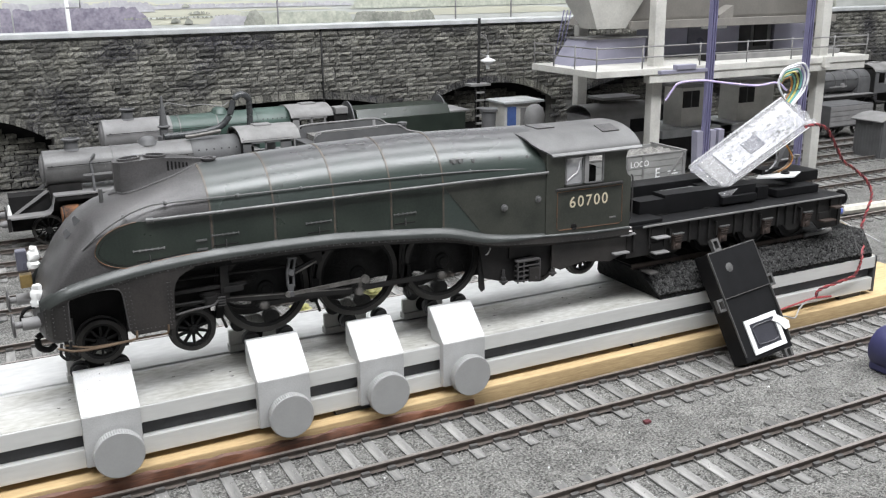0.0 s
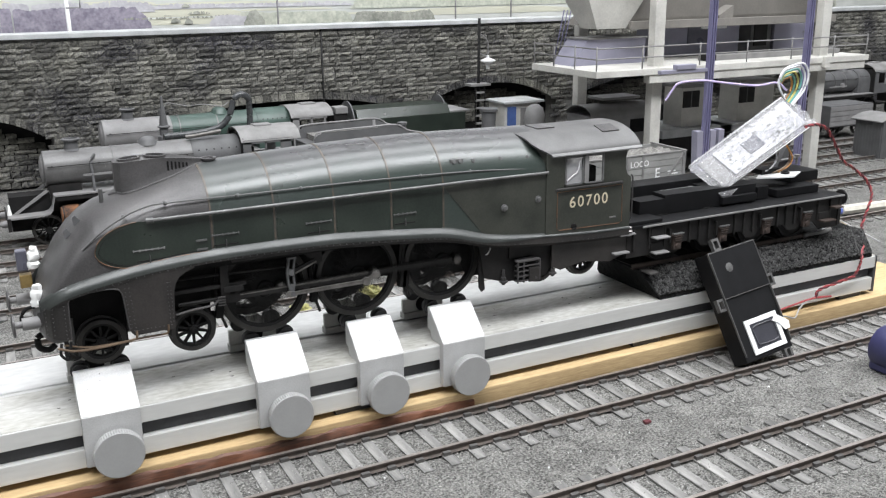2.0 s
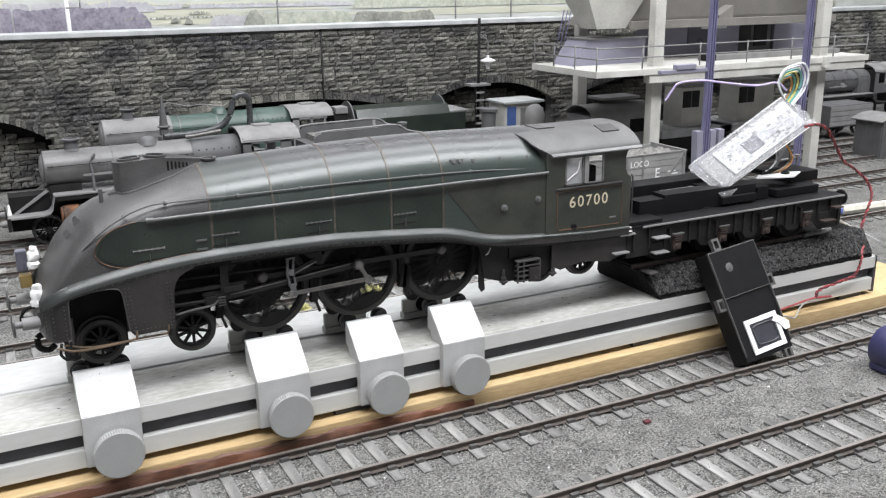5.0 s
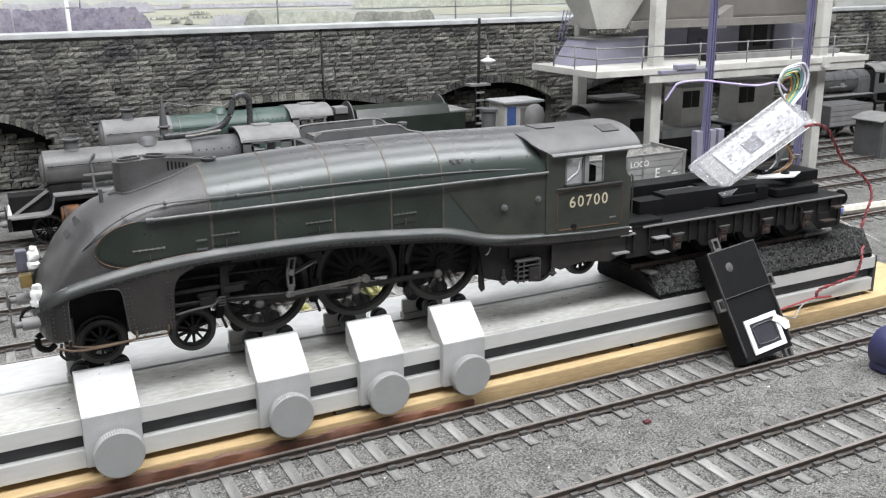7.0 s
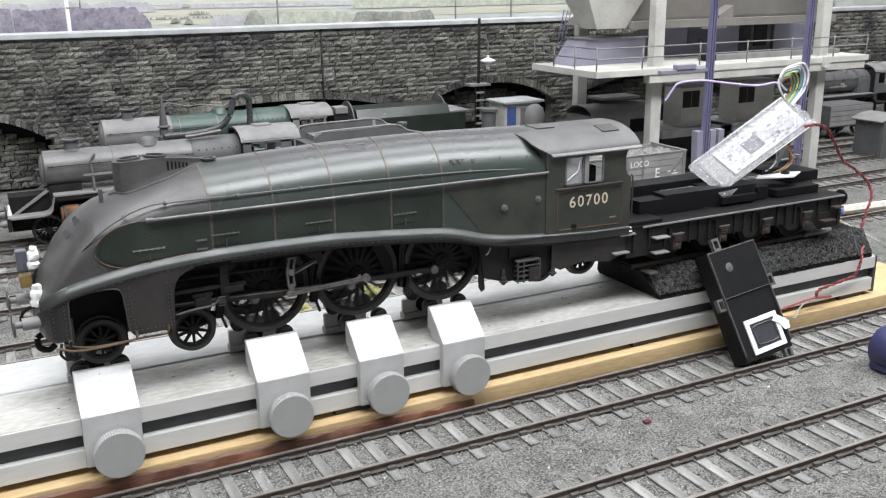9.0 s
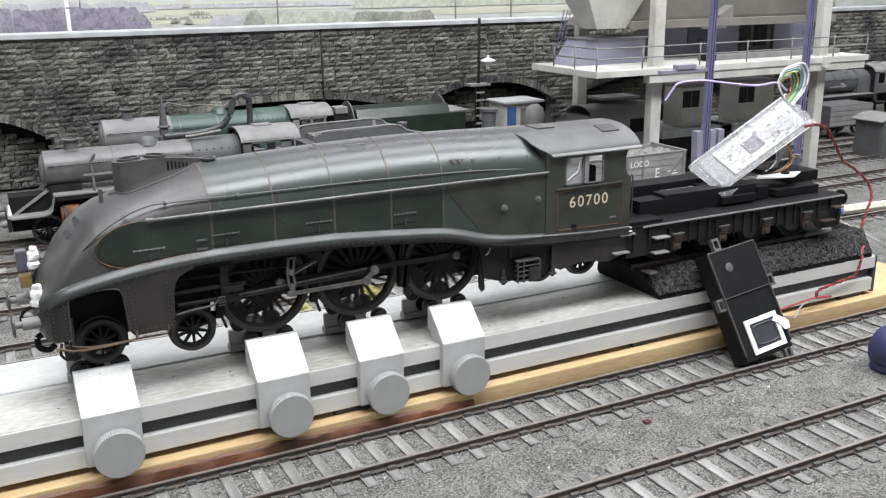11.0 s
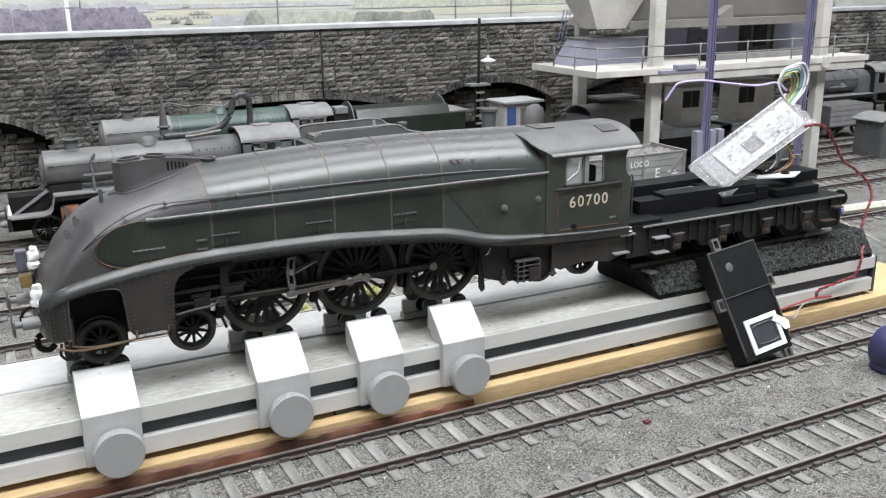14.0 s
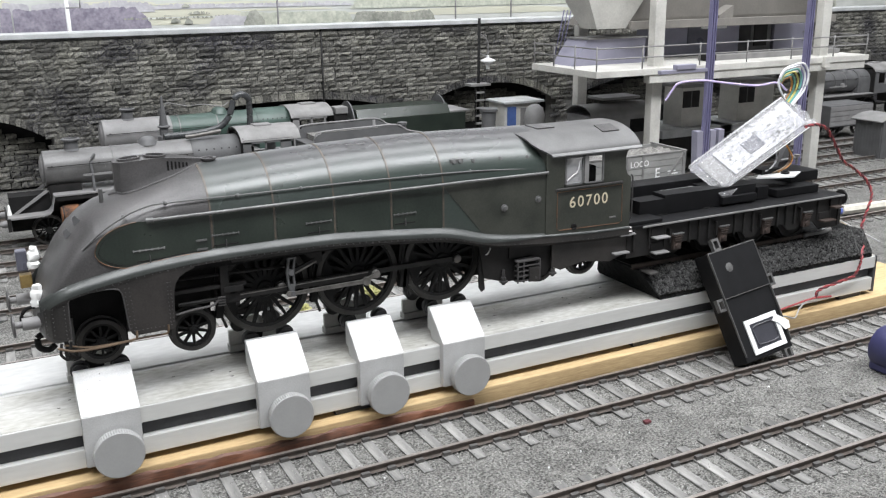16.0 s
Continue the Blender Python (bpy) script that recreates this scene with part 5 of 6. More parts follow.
# decoder board in a clear bag, leaning up from the carrier
decoder = new("decoder_in_bag")
tagged(decoder, "pale circuit board sealed in a crinkled clear plastic bag", "circuit board")
decoder.location = Vector((260.7, -12.0, 36.9)) * S
CORNERS = [Vector(c) - Vector((260.7, -12.0, 36.9)) for c in [(260.7, -12.0, 36.9), (339.4, -15.0, 77.6), (333.6, 8.0, 94.7), (253.3, 12.0, 51.0)]]
NORMAL = (CORNERS[1] - CORNERS[0]).cross(CORNERS[3] - CORNERS[0]).normalized()


def leaning(bm):
    """Lays a flat 95 x 37 sheet built at the origin onto the leaning plane of the bag."""
    for v in bm.verts:
        a, b = (v.co.x + 3) / 95, (v.co.y + 1) / 37
        v.co = (CORNERS[0] * (1 - a) + CORNERS[1] * a) * (1 - b) + (CORNERS[3] * (1 - a) + CORNERS[2] * a) * b + NORMAL * v.co.z
    return bm


bag = B()
rows = []
for i in range(49):
    u = -3 + 95 * i / 48
    loose = max(0.25, 1 - i / 12, (i - 40) / 10)
    top = [(u + (1.4 * math.sin(k * 1.3) if i in (0, 48) else 0), -1 + 37 * k / 20, 2.4 + loose * (5.0 * abs(noise.noise((u * 0.16, k * 0.42, 1))) + 1.6 * noise.noise((u * 0.4, k * 0.9, 5))) - 2.0 * (abs(i - 24) / 24) ** 6) for k in range(21)]
    rows.append(top + [(u, -1 + 37 * k / 20, -1.2) for k in range(20, -1, -1)])
part("bag", leaning(loft(bag, rows, smooth=False)), "bag", decoder, "crinkled clear plastic bag")
part("bag_seam", leaning(tube(B(), [(-3, -1, 0.5), (92, -1, 0.5)], 0.5, 6)), "white", decoder)
part("bag_seam", leaning(tube(B(), [(-3, 36, 0.5), (92, 36, 0.5)], 0.5, 6)), "white", decoder)
part("board", leaning(box(B(), 16, 86, 4, 32, 0, 1.2, 0.2)), "pcb", decoder, "pale printed circuit board")
part("foil", leaning(box(B(), 3, 15, 3, 33, -0.6, -0.2)), "midgrey", decoder)
part("chip", leaning(box(B(), 36, 50, 10, 23, 1.2, 2.4, 0.3)), "chip", decoder, "dark square chip")
rnd = random.Random(12)
for k in range(110):
    x, y = rnd.uniform(18, 83), rnd.uniform(5, 30)
    if 31 < x < 49 and 8 < y < 25:
        continue
    w, h = rnd.choice(((1.4, 0.9), (0.9, 1.5), (2.2, 1.2), (2.8, 1.8), (0.8, 0.8)))
    part("component", leaning(box(B(), x, x + w, y, y + h, 1.2, 2.0)), rnd.choice(("coping", "coping", "lightgrey", "coping")), decoder)
for k in range(10):
    part("pin", leaning(box(B(), 20 + 6.2 * k, 22.4 + 6.2 * k, 30.2, 31.4, 1.2, 1.6)), "midgrey", decoder)

def wire(name, pts, r, material, label, cat="wire", steps=7, group="loose wires"):
    return solid(name, tube(B(), curve(pts, steps), r, 7), material, label, cat, group=group)


def twisted(pts, r, a, b, label):
    w = thing("twisted_wire", label, "wire", group="loose wires")
    path = curve(pts, 14)
    for ph, m in ((0, a), (math.pi, b)):
        out = []
        for i, p in enumerate(path):
            d, u, v = axes(path[min(i + 1, len(path) - 1)] - path[max(i - 1, 0)])
            out.append(p + (u * math.cos(i * 0.75 + ph) + v * math.sin(i * 0.75 + ph)) * r)
        part("strand", tube(B(), out, r * 1.05, 6), m, w)
    return w


wire("violet_wire", [(220.1, 0.0, 99.2), (223.4, -2.0, 105.6), (227.3, -4.0, 110.1), (243.1, -8.0, 111.0), (260.8, -12.0, 108.6), (281.4, -16.0, 106.3), (294.5, -20.0, 107.7), (301.6, -22.0, 102.7)], 0.75, "violet", "pale violet wire held out in the air from the circuit board")
LOOP = [(306.9, -22.0, 93.2), (315.0, -22.0, 101.9), (317.3, -22.0, 110.9), (312.9, -22.0, 117.4), (305.3, -22.0, 117.0), (298.0, -22.0, 114.5), (294.0, -22.0, 106.8), (300.2, -22.0, 97.3)]
for i, (m, d) in enumerate((("wirewhite", 0), ("teal", 1.5), ("yellow", 3.0), ("wirewhite", -1.4), ("teal", 4.4), ("orange", 5.6))):
    wire("loop_wire", [(x + (306 - x) * 0.10 * d + 0.4 * d, y + 1.2 * d, z - (z - 98) * 0.07 * d) for x, y, z in LOOP], 0.65, m, "thin coloured wire looped above the circuit board")
wire("orange_wire", [(324, 2, 68), (331, 0, 60), (336, -1, 52), (333, -1, 46), (322, -2, 43)], 0.55, "orange", "orange wire from the circuit board to the plate")
wire("orange_wire", [(327, 2, 68), (333, 0, 58), (333, -1, 49), (326, -2, 45), (317, -2, 43)], 0.55, "copper", "brown wire from the circuit board to the plate")
wire("white_wire", [(321, 2, 62), (322, 0, 52), (316, -1, 46), (310, -2, 45)], 0.55, "wirewhite", "white wire from the circuit board to the plate")
RED = [(319.7, -24.0, 77.6), (332.5, -22.0, 77.8), (346.9, -18.0, 73.5), (360.3, -14.0, 63.2), (377.1, -10.0, 46.9), (398, -3, 38), (410, -6, 28), (412, -10, 18), (403, -15, 10), (395, -18, -1.5), (391, -23, -9), (379.5, -33, -18.6), (373, -34.5, -30.6), (359, -35, -33.3), (337, -35.5, -36), (333, -36, -40.8)]
twisted(RED, 0.62, "red", "wine", "twisted red and dark red wire hanging from the decoder")
wire("red_wire", [(333, -36, -41), (323, -37, -41), (294, -45, -39), (268, -58, -34)], 0.7, "red", "red wire running to the loudspeaker")
wire("red_wire", [(333, -36, -41), (339, -36.5, -41.5), (347, -37, -42)], 0.8, "red", "short red wire end")
wire("grey_wire", [(334, -36, -44), (318, -41, -40), (306, -46, -42), (296, -52, -44), (280, -58, -38), (268, -60, -35)], 0.5, "wiregrey", "thin grey wire running to the loudspeaker")

# loudspeaker enclosure leaning against the rolling road
spk = new("loudspeaker_box")
tagged(spk, "matt black loudspeaker enclosure leaning on the rolling road", "loudspeaker")
lean = math.degrees(math.atan2(35, 63.5))
spk.matrix_world = pose(0.2335, -0.0740, -0.0560, -lean, 0, 0) @ pose(0, 0, 0, 0, -6.0, 0)
part("case", box(B(), 0, 40.5, 0, 12.5, 0, 72, 0.8), "abs", spk)
part("lid", box(B(), 0.4, 40.1, -1.2, 0.1, 42, 71.6, 0.4), "abs", spk)
for d in ((0, 0.5, 4, 72), (40.0, 40.5, 4, 72)):
    part("edge", box(B(), d[0], d[1], -1.5, 0, d[2], d[3], 0.2), "absedge", spk, "scratched pale edge")
part("edge", box(B(), 0, 40.5, -1.5, 0, 71.4, 72.1, 0.2), "absedge", spk, "scratched pale edge")
part("seam", box(B(), 0.6, 39.9, -1.3, -1, 41.6, 42.0), "absedge", spk)
part("smudge", turned(B(), (13, -1.25, 60), (0, -1, 0), [(0, 3.0), (0.12, 2.6), (0.14, .1)], 11), "absedge", spk, "pale glue mark")
for x, z in ((-5.2, 35), (40.5, 40), (33, -7.0), (8, 72)):
    ear = B()
    vert = z in (72, -2.6)
    for d in ((0, 6, 0, 1.6), (0, 6, 6.4, 8), (0, 1.4, 1.6, 6.4), (4.6, 6, 1.6, 6.4)):
        box(ear, x + d[0], x + d[1], 0.4, 3.4, z + d[2], z + d[3])
    part("lug", ear, "absedge", spk, "slotted fixing lug")
fr = B()
for d in ((8, 36, 3, 6), (8, 36, 22, 25), (8, 11.2, 6, 22), (32.8, 36, 6, 22)):
    box(fr, d[0], d[1], -1.3, -0.1, d[2], d[3], 0.25)
sp = part("speaker_frame", fr, "white", spk, "white rectangular speaker surround")
part("speaker_cone", box(B(), 11, 33, -0.9, -0.1, 5.8, 22.2, 0.6), "cone", sp, "dark glossy speaker cone")
part("cone_ring", tube(B(), curve([(13.5, -1.0, 8.5), (22, -1.1, 7.8), (30.5, -1, 8.5), (31.2, -1, 14), (30.5, -1, 19.5), (22, -1.1, 20.2), (13.5, -1, 19.5), (12.8, -1, 14), (13.5, -1.0, 8.5)], 4), 0.5, 6), "cone", sp)
part("tape_tag", prism(B(), [(30, 19.5), (34, 23), (38, 20), (43, 16), (42, 11.5), (38, 11.5), (34, 17)], -2.0, -1.4), "white", sp, "folded white tab")

cap = thing("blue_plastic_holder", "rounded navy blue plastic holder with a white insert on the ground", "plastic holder", at=(316, -119, -62))
bl = B()
turned(bl, (0, -8, 13.5), (0, 1, 0), [(0, 10), (1.5, 13), (5, 14.2), (20, 14.2), (23, 13), (24, 9), (24.2, .3)], 28)
box(bl, -11, 11, -7, 15, 0, 8, 2)
part("shell", bl, "navy", cap)
part("insert", turned(B(), (-3, -8.4, 14), (0, -1, 0), [(-1, 6), (0.6, 6), (1, 5), (0.4, 4.5), (.3, .2)], 20), "white", cap)

# cables behind the tender
wire("white_cable", [(606, 172, -56.5), (650, 168, -56.5), (720, 160, -56.5), (900, 130, -56.5)], 5.0, "cablecream", "thick cream-white cable lying on the yard", steps=5)
wire("blue_plug_lead", [(560, 168, -58.5), (580, 171, -58.5), (606, 172, -57)], 3.4, "cable_blue", "blue plug on a lead lying on the yard", steps=5)
wire("grey_lead", [(346, -18.5, 0), (360, -16, 2), (372, -12, 3), (386, -2, 2), (420, 20, -10), (520, 60, -50)], 0.8, "wirewhite", "pale lead clipped to the rail end", steps=6)
solid("blue_heat_shrink", tube(B(), [(362, -15.5, 2.2), (368, -13.5, 2.8), (375, -10.5, 3)], 1.9, 8), "wiregrey", "pale blue sleeve on the lead", "sleeve")
for cx, cy, rad, high, mt in ((86, 174, 6, 10, "drygrass"), (27, 168, 4, 6, "drygrass")):
    rnd = random.Random(cx)
    tuft = B()
    for k in range(150):
        a, q = rnd.uniform(0, 6.283), rad * math.sqrt(rnd.random())
        x, y, h = cx + q * math.cos(a), cy + q * math.sin(a), high * rnd.uniform(0.5, 1) * (1 - 0.4 * q / rad)
        tube(tuft, [(x, y, -62.5), (x + rnd.uniform(-2, 2), y + rnd.uniform(-2, 2), -62 + h * 0.6), (x + rnd.uniform(-5, 5), y + rnd.uniform(-5, 5), -62 + h)], 0.5, 4)
    solid("scenic_tuft", tuft, mt, "small yellow-green tuft of scenic grass beside the track", "tuft", group="scenic tufts")
# ---- engines, wagon and buildings standing in the yard behind ----
RAIL = -58.0


def disc_wheel(parent, x, r, y, nsp=10):
    ax = part("wheelset", cyl(B(), (x, -14, r), (x, 14, r), 1.6, n=10), "black", parent)
    for s in (-1, 1):
        part("tyre", loft(B(), [[(x + q * math.cos(2 * math.pi * k / 32), s * yy, r + q * math.sin(2 * math.pi * k / 32)) for k in range(32)] for yy, q in ((18, r - 1.8), (18, r), (14.6, r), (14.4, r + .9), (13.8, r + .9), (13.8, r - 1.8), (18, r - 1.8))], cap=False), "tyre", ax)
        part("hub", cyl(B(), (x, s * 13.8, r), (x, s * 18.4, r), r * 0.22, n=14), "wheel", ax)
        for k in range(nsp):
            a = 2 * math.pi * k / nsp
            part("spoke", tube(B(), [(x + math.cos(a) * r * 0.18, s * 16, r + math.sin(a) * r * 0.18), (x + math.cos(a) * (r - 1.5), s * 16, r + math.sin(a) * (r - 1.5))], 0.75, 5), "wheel", ax)


def arch_roof(x0, x1, half, z0, rise, t=1.0, over=0.8):
    def row(x):
        p = [(x, -half - over + 2 * (half + over) * k / 16, z0 + rise * (1 - (2 * k / 16 - 1) ** 2) ** 0.6 if 0 < k < 16 else z0) for k in range(17)]
        return p + [(a, b, c - t) for a, b, c in p[::-1]]
    return loft(B(), [row(x0), row((x0 + x1) / 2), row(x1)])


def engine(at, label, smoke, barrel, cabm, r, axis, L):
    """A standing steam engine, its smokebox front at local x = 0, railhead at local z = 0."""
    e = thing("model_engine", label, "model locomotive", at=(at[0], at[1], RAIL), group="engines standing in the yard")
    dome_at, fire_at, cab_at, end, drivers = L["dome"], L["fire"], L["cab"], L["end"], L["drivers"]
    n = 40
    part("smokebox", turned(B(), (0, 0, axis), (1, 0, 0), [(-1.6, 3), (-1.4, r * 0.8), (-0.4, r * 0.86), (0, r), (L["smoke"], r), (L["smoke"] + .1, r - 0.5)], n), smoke, e, "dusty grey-black smokebox")
    door = part("smokebox_door", turned(B(), (-1.2, 0, axis), (-1, 0, 0), [(0, r * 0.74), (1.0, r * 0.7), (2.2, r * 0.4), (2.8, .3)], n), "midgrey", e)
    part("door_dart", cyl(B(), (-6.4, 0, axis), (-3, 0, axis), 0.8, n=8), "lightgrey", door)
    part("boiler", turned(B(), (L["smoke"], 0, axis), (1, 0, 0), [(0, r - 0.5), (fire_at - L["smoke"], r + 0.6)], n), barrel, e, "boiler barrel")
    for x in np.linspace(L["smoke"] + 8, fire_at - 4, 3):
        part("boiler_band", turned(B(), (x, 0, axis), (1, 0, 0), [(0, r - .2), (.1, r + .5), (1.3, r + .5), (1.4, r - .2)], n), "locogrey", e)
    fb = []
    for x in (fire_at, cab_at):
        fb.append([(x, (r + 1.6) * math.cos(a), axis + (r + 1.4) * math.sin(a)) for a in [math.pi * k / 20 for k in range(21)]] + [(x, -(r + 1.6), 46), (x, r + 1.6, 46)])
    part("firebox", loft(B(), fb), L["firemat"], e, "firebox casing")
    fp = B()
    for k in range(6):
        x = fire_at + 6 + k * (cab_at - fire_at - 10) / 5
        turned(fp, (x, -(r + 1.0) * 0.9, axis + r * 0.42), (0, -1, .4), [(0, 1.1), (.8, 1.0), (.9, .1)], 8)
    part("washout_plugs", fp, "black", e)
    top = axis + r
    part("chimney", turned(B(), (L["chim"], 0, top - 1.2), (0, 0, 1), [(0, 8.2), (1.6, 6.4), (L["chh"] - 2.4, 6.0), (L["chh"] - 1.8, 8.2), (L["chh"] - 0.4, 8.6), (L["chh"], 8.0), (L["chh"] + .1, 6.2), (L["chh"] - 3, 5.6), (L["chh"] - 3.1, .2)], 24), "darkgrey", e, "flared chimney")
    part("dome", turned(B(), (dome_at, 0, top - 1.6), (0, 0, 1), [(0, 10), (1.2, 8.8), (4, 8.2), (6.4, 6.2), (7.6, 3), (8, .2)], 26), L["domemat"], e, "low rounded dome")
    part("handrail", tube(B(), [(2, -r - 1.2, axis + 4), (fire_at, -r - 1.6, axis + 5)], 0.4, 6), "black", e)
    for x in np.linspace(6, fire_at - 6, 4):
        part("handrail_knob", cyl(B(), (x, -r + 1, axis + 4.2), (x, -r - 2, axis + 4.6), 0.8, n=8), "black", e)
    part("reverser_rod", box(B(), 32, 72, -r - 3.5, -r - 2.4, axis - 6.5, axis - 4.6), "midgrey", e)
    part("lubricator", box(B(), 58, 64, -r - 6, -r - 1, axis - 7, axis - 1, 0.6), "midgrey", e)
    # running plate and front
    part("running_plate", box(B(), 4, cab_at, -27.5, 27.5, 45.6, 47.2, 0.2), "midgrey", e, "dusty footplate edge")
    part("splasher_valance", box(B(), 6, cab_at, -26.5, -25.5, 41.5, 45.6), "black", e)
    part("front_platform", box(B(), -36, -6, -27, 27, 28.4, 30.4, 0.3), L["platform"], e, "dusty front platform")
    part("curved_drop", loft(B(), [[(x, -27, z), (x, 27, z), (x, 27, z - 1.6), (x, -27, z - 1.6)] for x, z in ((-6, 30.4), (-1, 31.6), (2, 35), (3, 40), (5, 47))]), "midgrey", e)
    for s in (-1, 1):
        part("front_stay", prism(B(), [(-32, 30.4), (-1, 51), (1, 49), (-28, 30.4)], s * 14 - 0.6, s * 14 + 0.6), "midgrey", e)
        bf = part("buffer", turned(B(), (-36, s * 19.5, 24), (-1, 0, 0), [(0, 3.4), (6, 3.0), (6.2, 1.8), (10, 1.8), (10.1, 5), (11, 5.2), (11.5, .5)], 18), "midgrey", e)
    part("buffer_beam", box(B(), -37, -34, -28, 28, 18, 30, 0.4), "black", e)
    part("saddle", box(B(), 2, 30, -14, 14, 30, axis - r + 3), "black", e)
    part("frames", box(B(), -33, cab_at + 20, -11, 11, 14, 46), "black2", e)
    cyl_ = part("cylinder", cyl(B(), (10, -22, 27), (44, -22, 27), 9, n=24), "black", e, "black cylinder")
    part("cylinder_cover", cyl(B(), (8.6, -22, 27), (10, -22, 27), 8.2, n=24), L["cylmat"], cyl_)
    part("cylinder_wrapper", cyl(B(), (11, -22, 27), (24, -22, 27), 9.3, n=24), L["cylmat"], cyl_)
    disc_wheel(e, -3, 13.6, 0, 12)
    for x in drivers:
        disc_wheel(e, x, 20, 0, 14)
    # cab
    for s in (-1, 1):
        sh = B()
        x0, x1 = cab_at, end
        for d in ((x0, x1 - 4, 46, 62), (x0, x0 + 8, 62, 80), (x0 + 22, x0 + 24, 62, 80), (x0 + 38, x1 - 8, 62, 80), (x0, x1 - 6, 78, 82)):
            box(sh, d[0], d[1], s * 27 - .5, s * 27 + .5, d[2], d[3])
        part("cab_side", sh, cabm, e, "cab side sheet")
    part("cab_front", box(B(), cab_at, cab_at + 1.2, -26, 26, 46, 84), "black", e)
    part("cab_interior", box(B(), cab_at + 2, cab_at + 12, -22, 22, 46, 74), "black2", e)
    roof_ = part("cab_roof", arch_roof(cab_at - 2, end + 2, 27, 81, 11.5), "lightgrey", e, "dusty light grey arched cab roof")
    part("roof_vent", box(B(), cab_at + 18, cab_at + 36, -7, 7, 91.8, 93.6, 0.4), "midgrey", roof_)
    return e


A_ = engine((-118, 460), "dusty grey-black model steam engine standing in the yard", "locogrey", "locogrey", "darkgrey", 16.6, 67.5, dict(smoke=52, chim=26, chh=11, dome=95, domemat="darkgrey", fire=134, firemat="darkgrey", cab=181, end=238, drivers=(62, 106, 150), cylmat="orange_rust", platform="lightgrey"))
part("white_lamp", turned(B(), (-34, -12, 30), (0, 0, 1), [(0, 2.2), (3, 1.8), (5, 1.2), (9, 0.9), (10, .3)], 10), "tack", A_, "white putty lamp")
part("steam_pipe", tube(B(), curve([(44, -15, 80), (40, -16.5, 74), (40, -19, 62), (40, -22, 50), (40, -22, 36)], 4), 1.3, 8), "darkgrey", A_)

wire("pale_thin_wire", [(-1.0, 505.0, 44.0), (4.0, 505.0, 52.0), (8.0, 505.0, 57.0), (25.0, 505.0, 53.0), (44.0, 505.0, 53.0), (62.0, 505.0, 50.0), (70.0, 505.0, 54.0)], 0.5, "lightgrey", "thin pale wire strung between the standing engines", steps=5)

A_t = thing("model_tender", "dusty grey-black model tender with coal rails", "model tender", at=(132, 460, RAIL), group="tenders standing in the yard")
part("tank", box(B(), 2, 132, -27, 27, 28, 70, 0.8), "darkgrey", A_t)
for s in (-1, 1):
    part("coping", tube(B(), curve([(2, s * 26.5, 70), (6, s * 26.5, 80), (14, s * 26.5, 84), (60, s * 26.5, 85), (96, s * 26.5, 85), (110, s * 26.5, 78), (128, s * 26.5, 74)], 4), 1.0, 6), "midgrey", A_t, "grey rolled tender edge")
    part("side_sheet", prism(B(), [(2, 70), (6, 79), (14, 83), (96, 84), (110, 77), (128, 73), (128, 70)], s * 26.5 - .4, s * 26.5 + .4), "darkgrey", A_t)
part("coal_space", box(B(), 14, 96, -24, 24, 70, 76), "coal", A_t, "dusty coal load")
part("filler", turned(B(), (112, -8, 70), (0, 0, 1), [(0, 4.4), (11, 4.4), (11.5, 5.4), (14, 5.4), (14.6, 3)], 16), "darkgrey", A_t, "round filler cap")
part("brake_standard", turned(B(), (18, -14, 70), (0, 0, 1), [(0, 4), (7, 3), (8, 5), (9.5, 5), (10, 1)], 12), "midgrey", A_t)
part("water_scoop_dome", turned(B(), (78, -10, 76), (0, 0, 1), [(0, 3.6), (6, 3.4), (8, 2), (13, 1.6), (13.4, .2)], 12), "midgrey", A_t)
for x in (20, 66, 112):
    disc_wheel(A_t, x, 14, 0, 10)

# big hose lying over the first engine, and a conical pot on its footplate
solid("vacuum_hose", tube(B(), curve([(83, 476, 20), (83, 474, 52), (82, 472, 60), (75, 470, 65), (67, 470, 61), (63, 470, 50), (60, 470, 43), (52, 470, 35), (40, 470, 31), (20, 468, 29.5), (-6, 466, 29)], 5), 3.2, 12), "hose", "dark grey rubber hose arched over the engine", "hose")
solid("silver_pipe", tube(B(), [(12, 452, 29.4), (24, 450, 30.4), (46, 450, 33)], 2.0, 10), "rod", "short bright pipe on the engine", "pipe")
solid("oil_pot", turned(B(), (2, 505, 12), (0, 0, 1), [(0, 7), (10, 7), (11, 4.6), (18, 4.4), (19, 6.4), (20, 6.4), (21, 4.4), (44, 1.6), (50, 1.4), (50.4, .2)], 16), "darkgrey", "dark conical pot standing between the engines", "pot", at=(0, 0, 2))

B_ = engine((-47, 596), "green and grey model steam engine beside the stone wall", "midgrey", "green2", "midgrey", 17.5, 72.5, dict(smoke=72, chim=28, chh=12, dome=128, domemat="green2", fire=168, firemat="green2", cab=206, end=254, drivers=(62, 116, 160), cylmat="black", platform="midgrey"))
B_t = thing("model_tender", "dark green flat-sided model tender beside the stone wall", "model tender", at=(228, 596, RAIL), group="tenders standing in the yard")
part("tank", box(B(), 6, 158, -27, 27, 28, 72, 0.8), "green", B_t)
part("sloped_top", prism(B(), [(-27, 72), (27, 72), (20, 83), (-20, 83)], 12, 136, "x"), "green", B_t, "dark green sloped top")
for x in (8, 132):
    part("end_plate", turned(B(), (x, 0, 68), (1, 0, 0), [(0, 24), (1.6, 24), (1.7, 21), (1.7, .2)], 32), "darkgrey", B_t, "round-topped end plate")
part("rear_deck", box(B(), 136, 165, -26, 26, 72, 74, 0.3), "lightgrey", B_t, "pale rear deck")
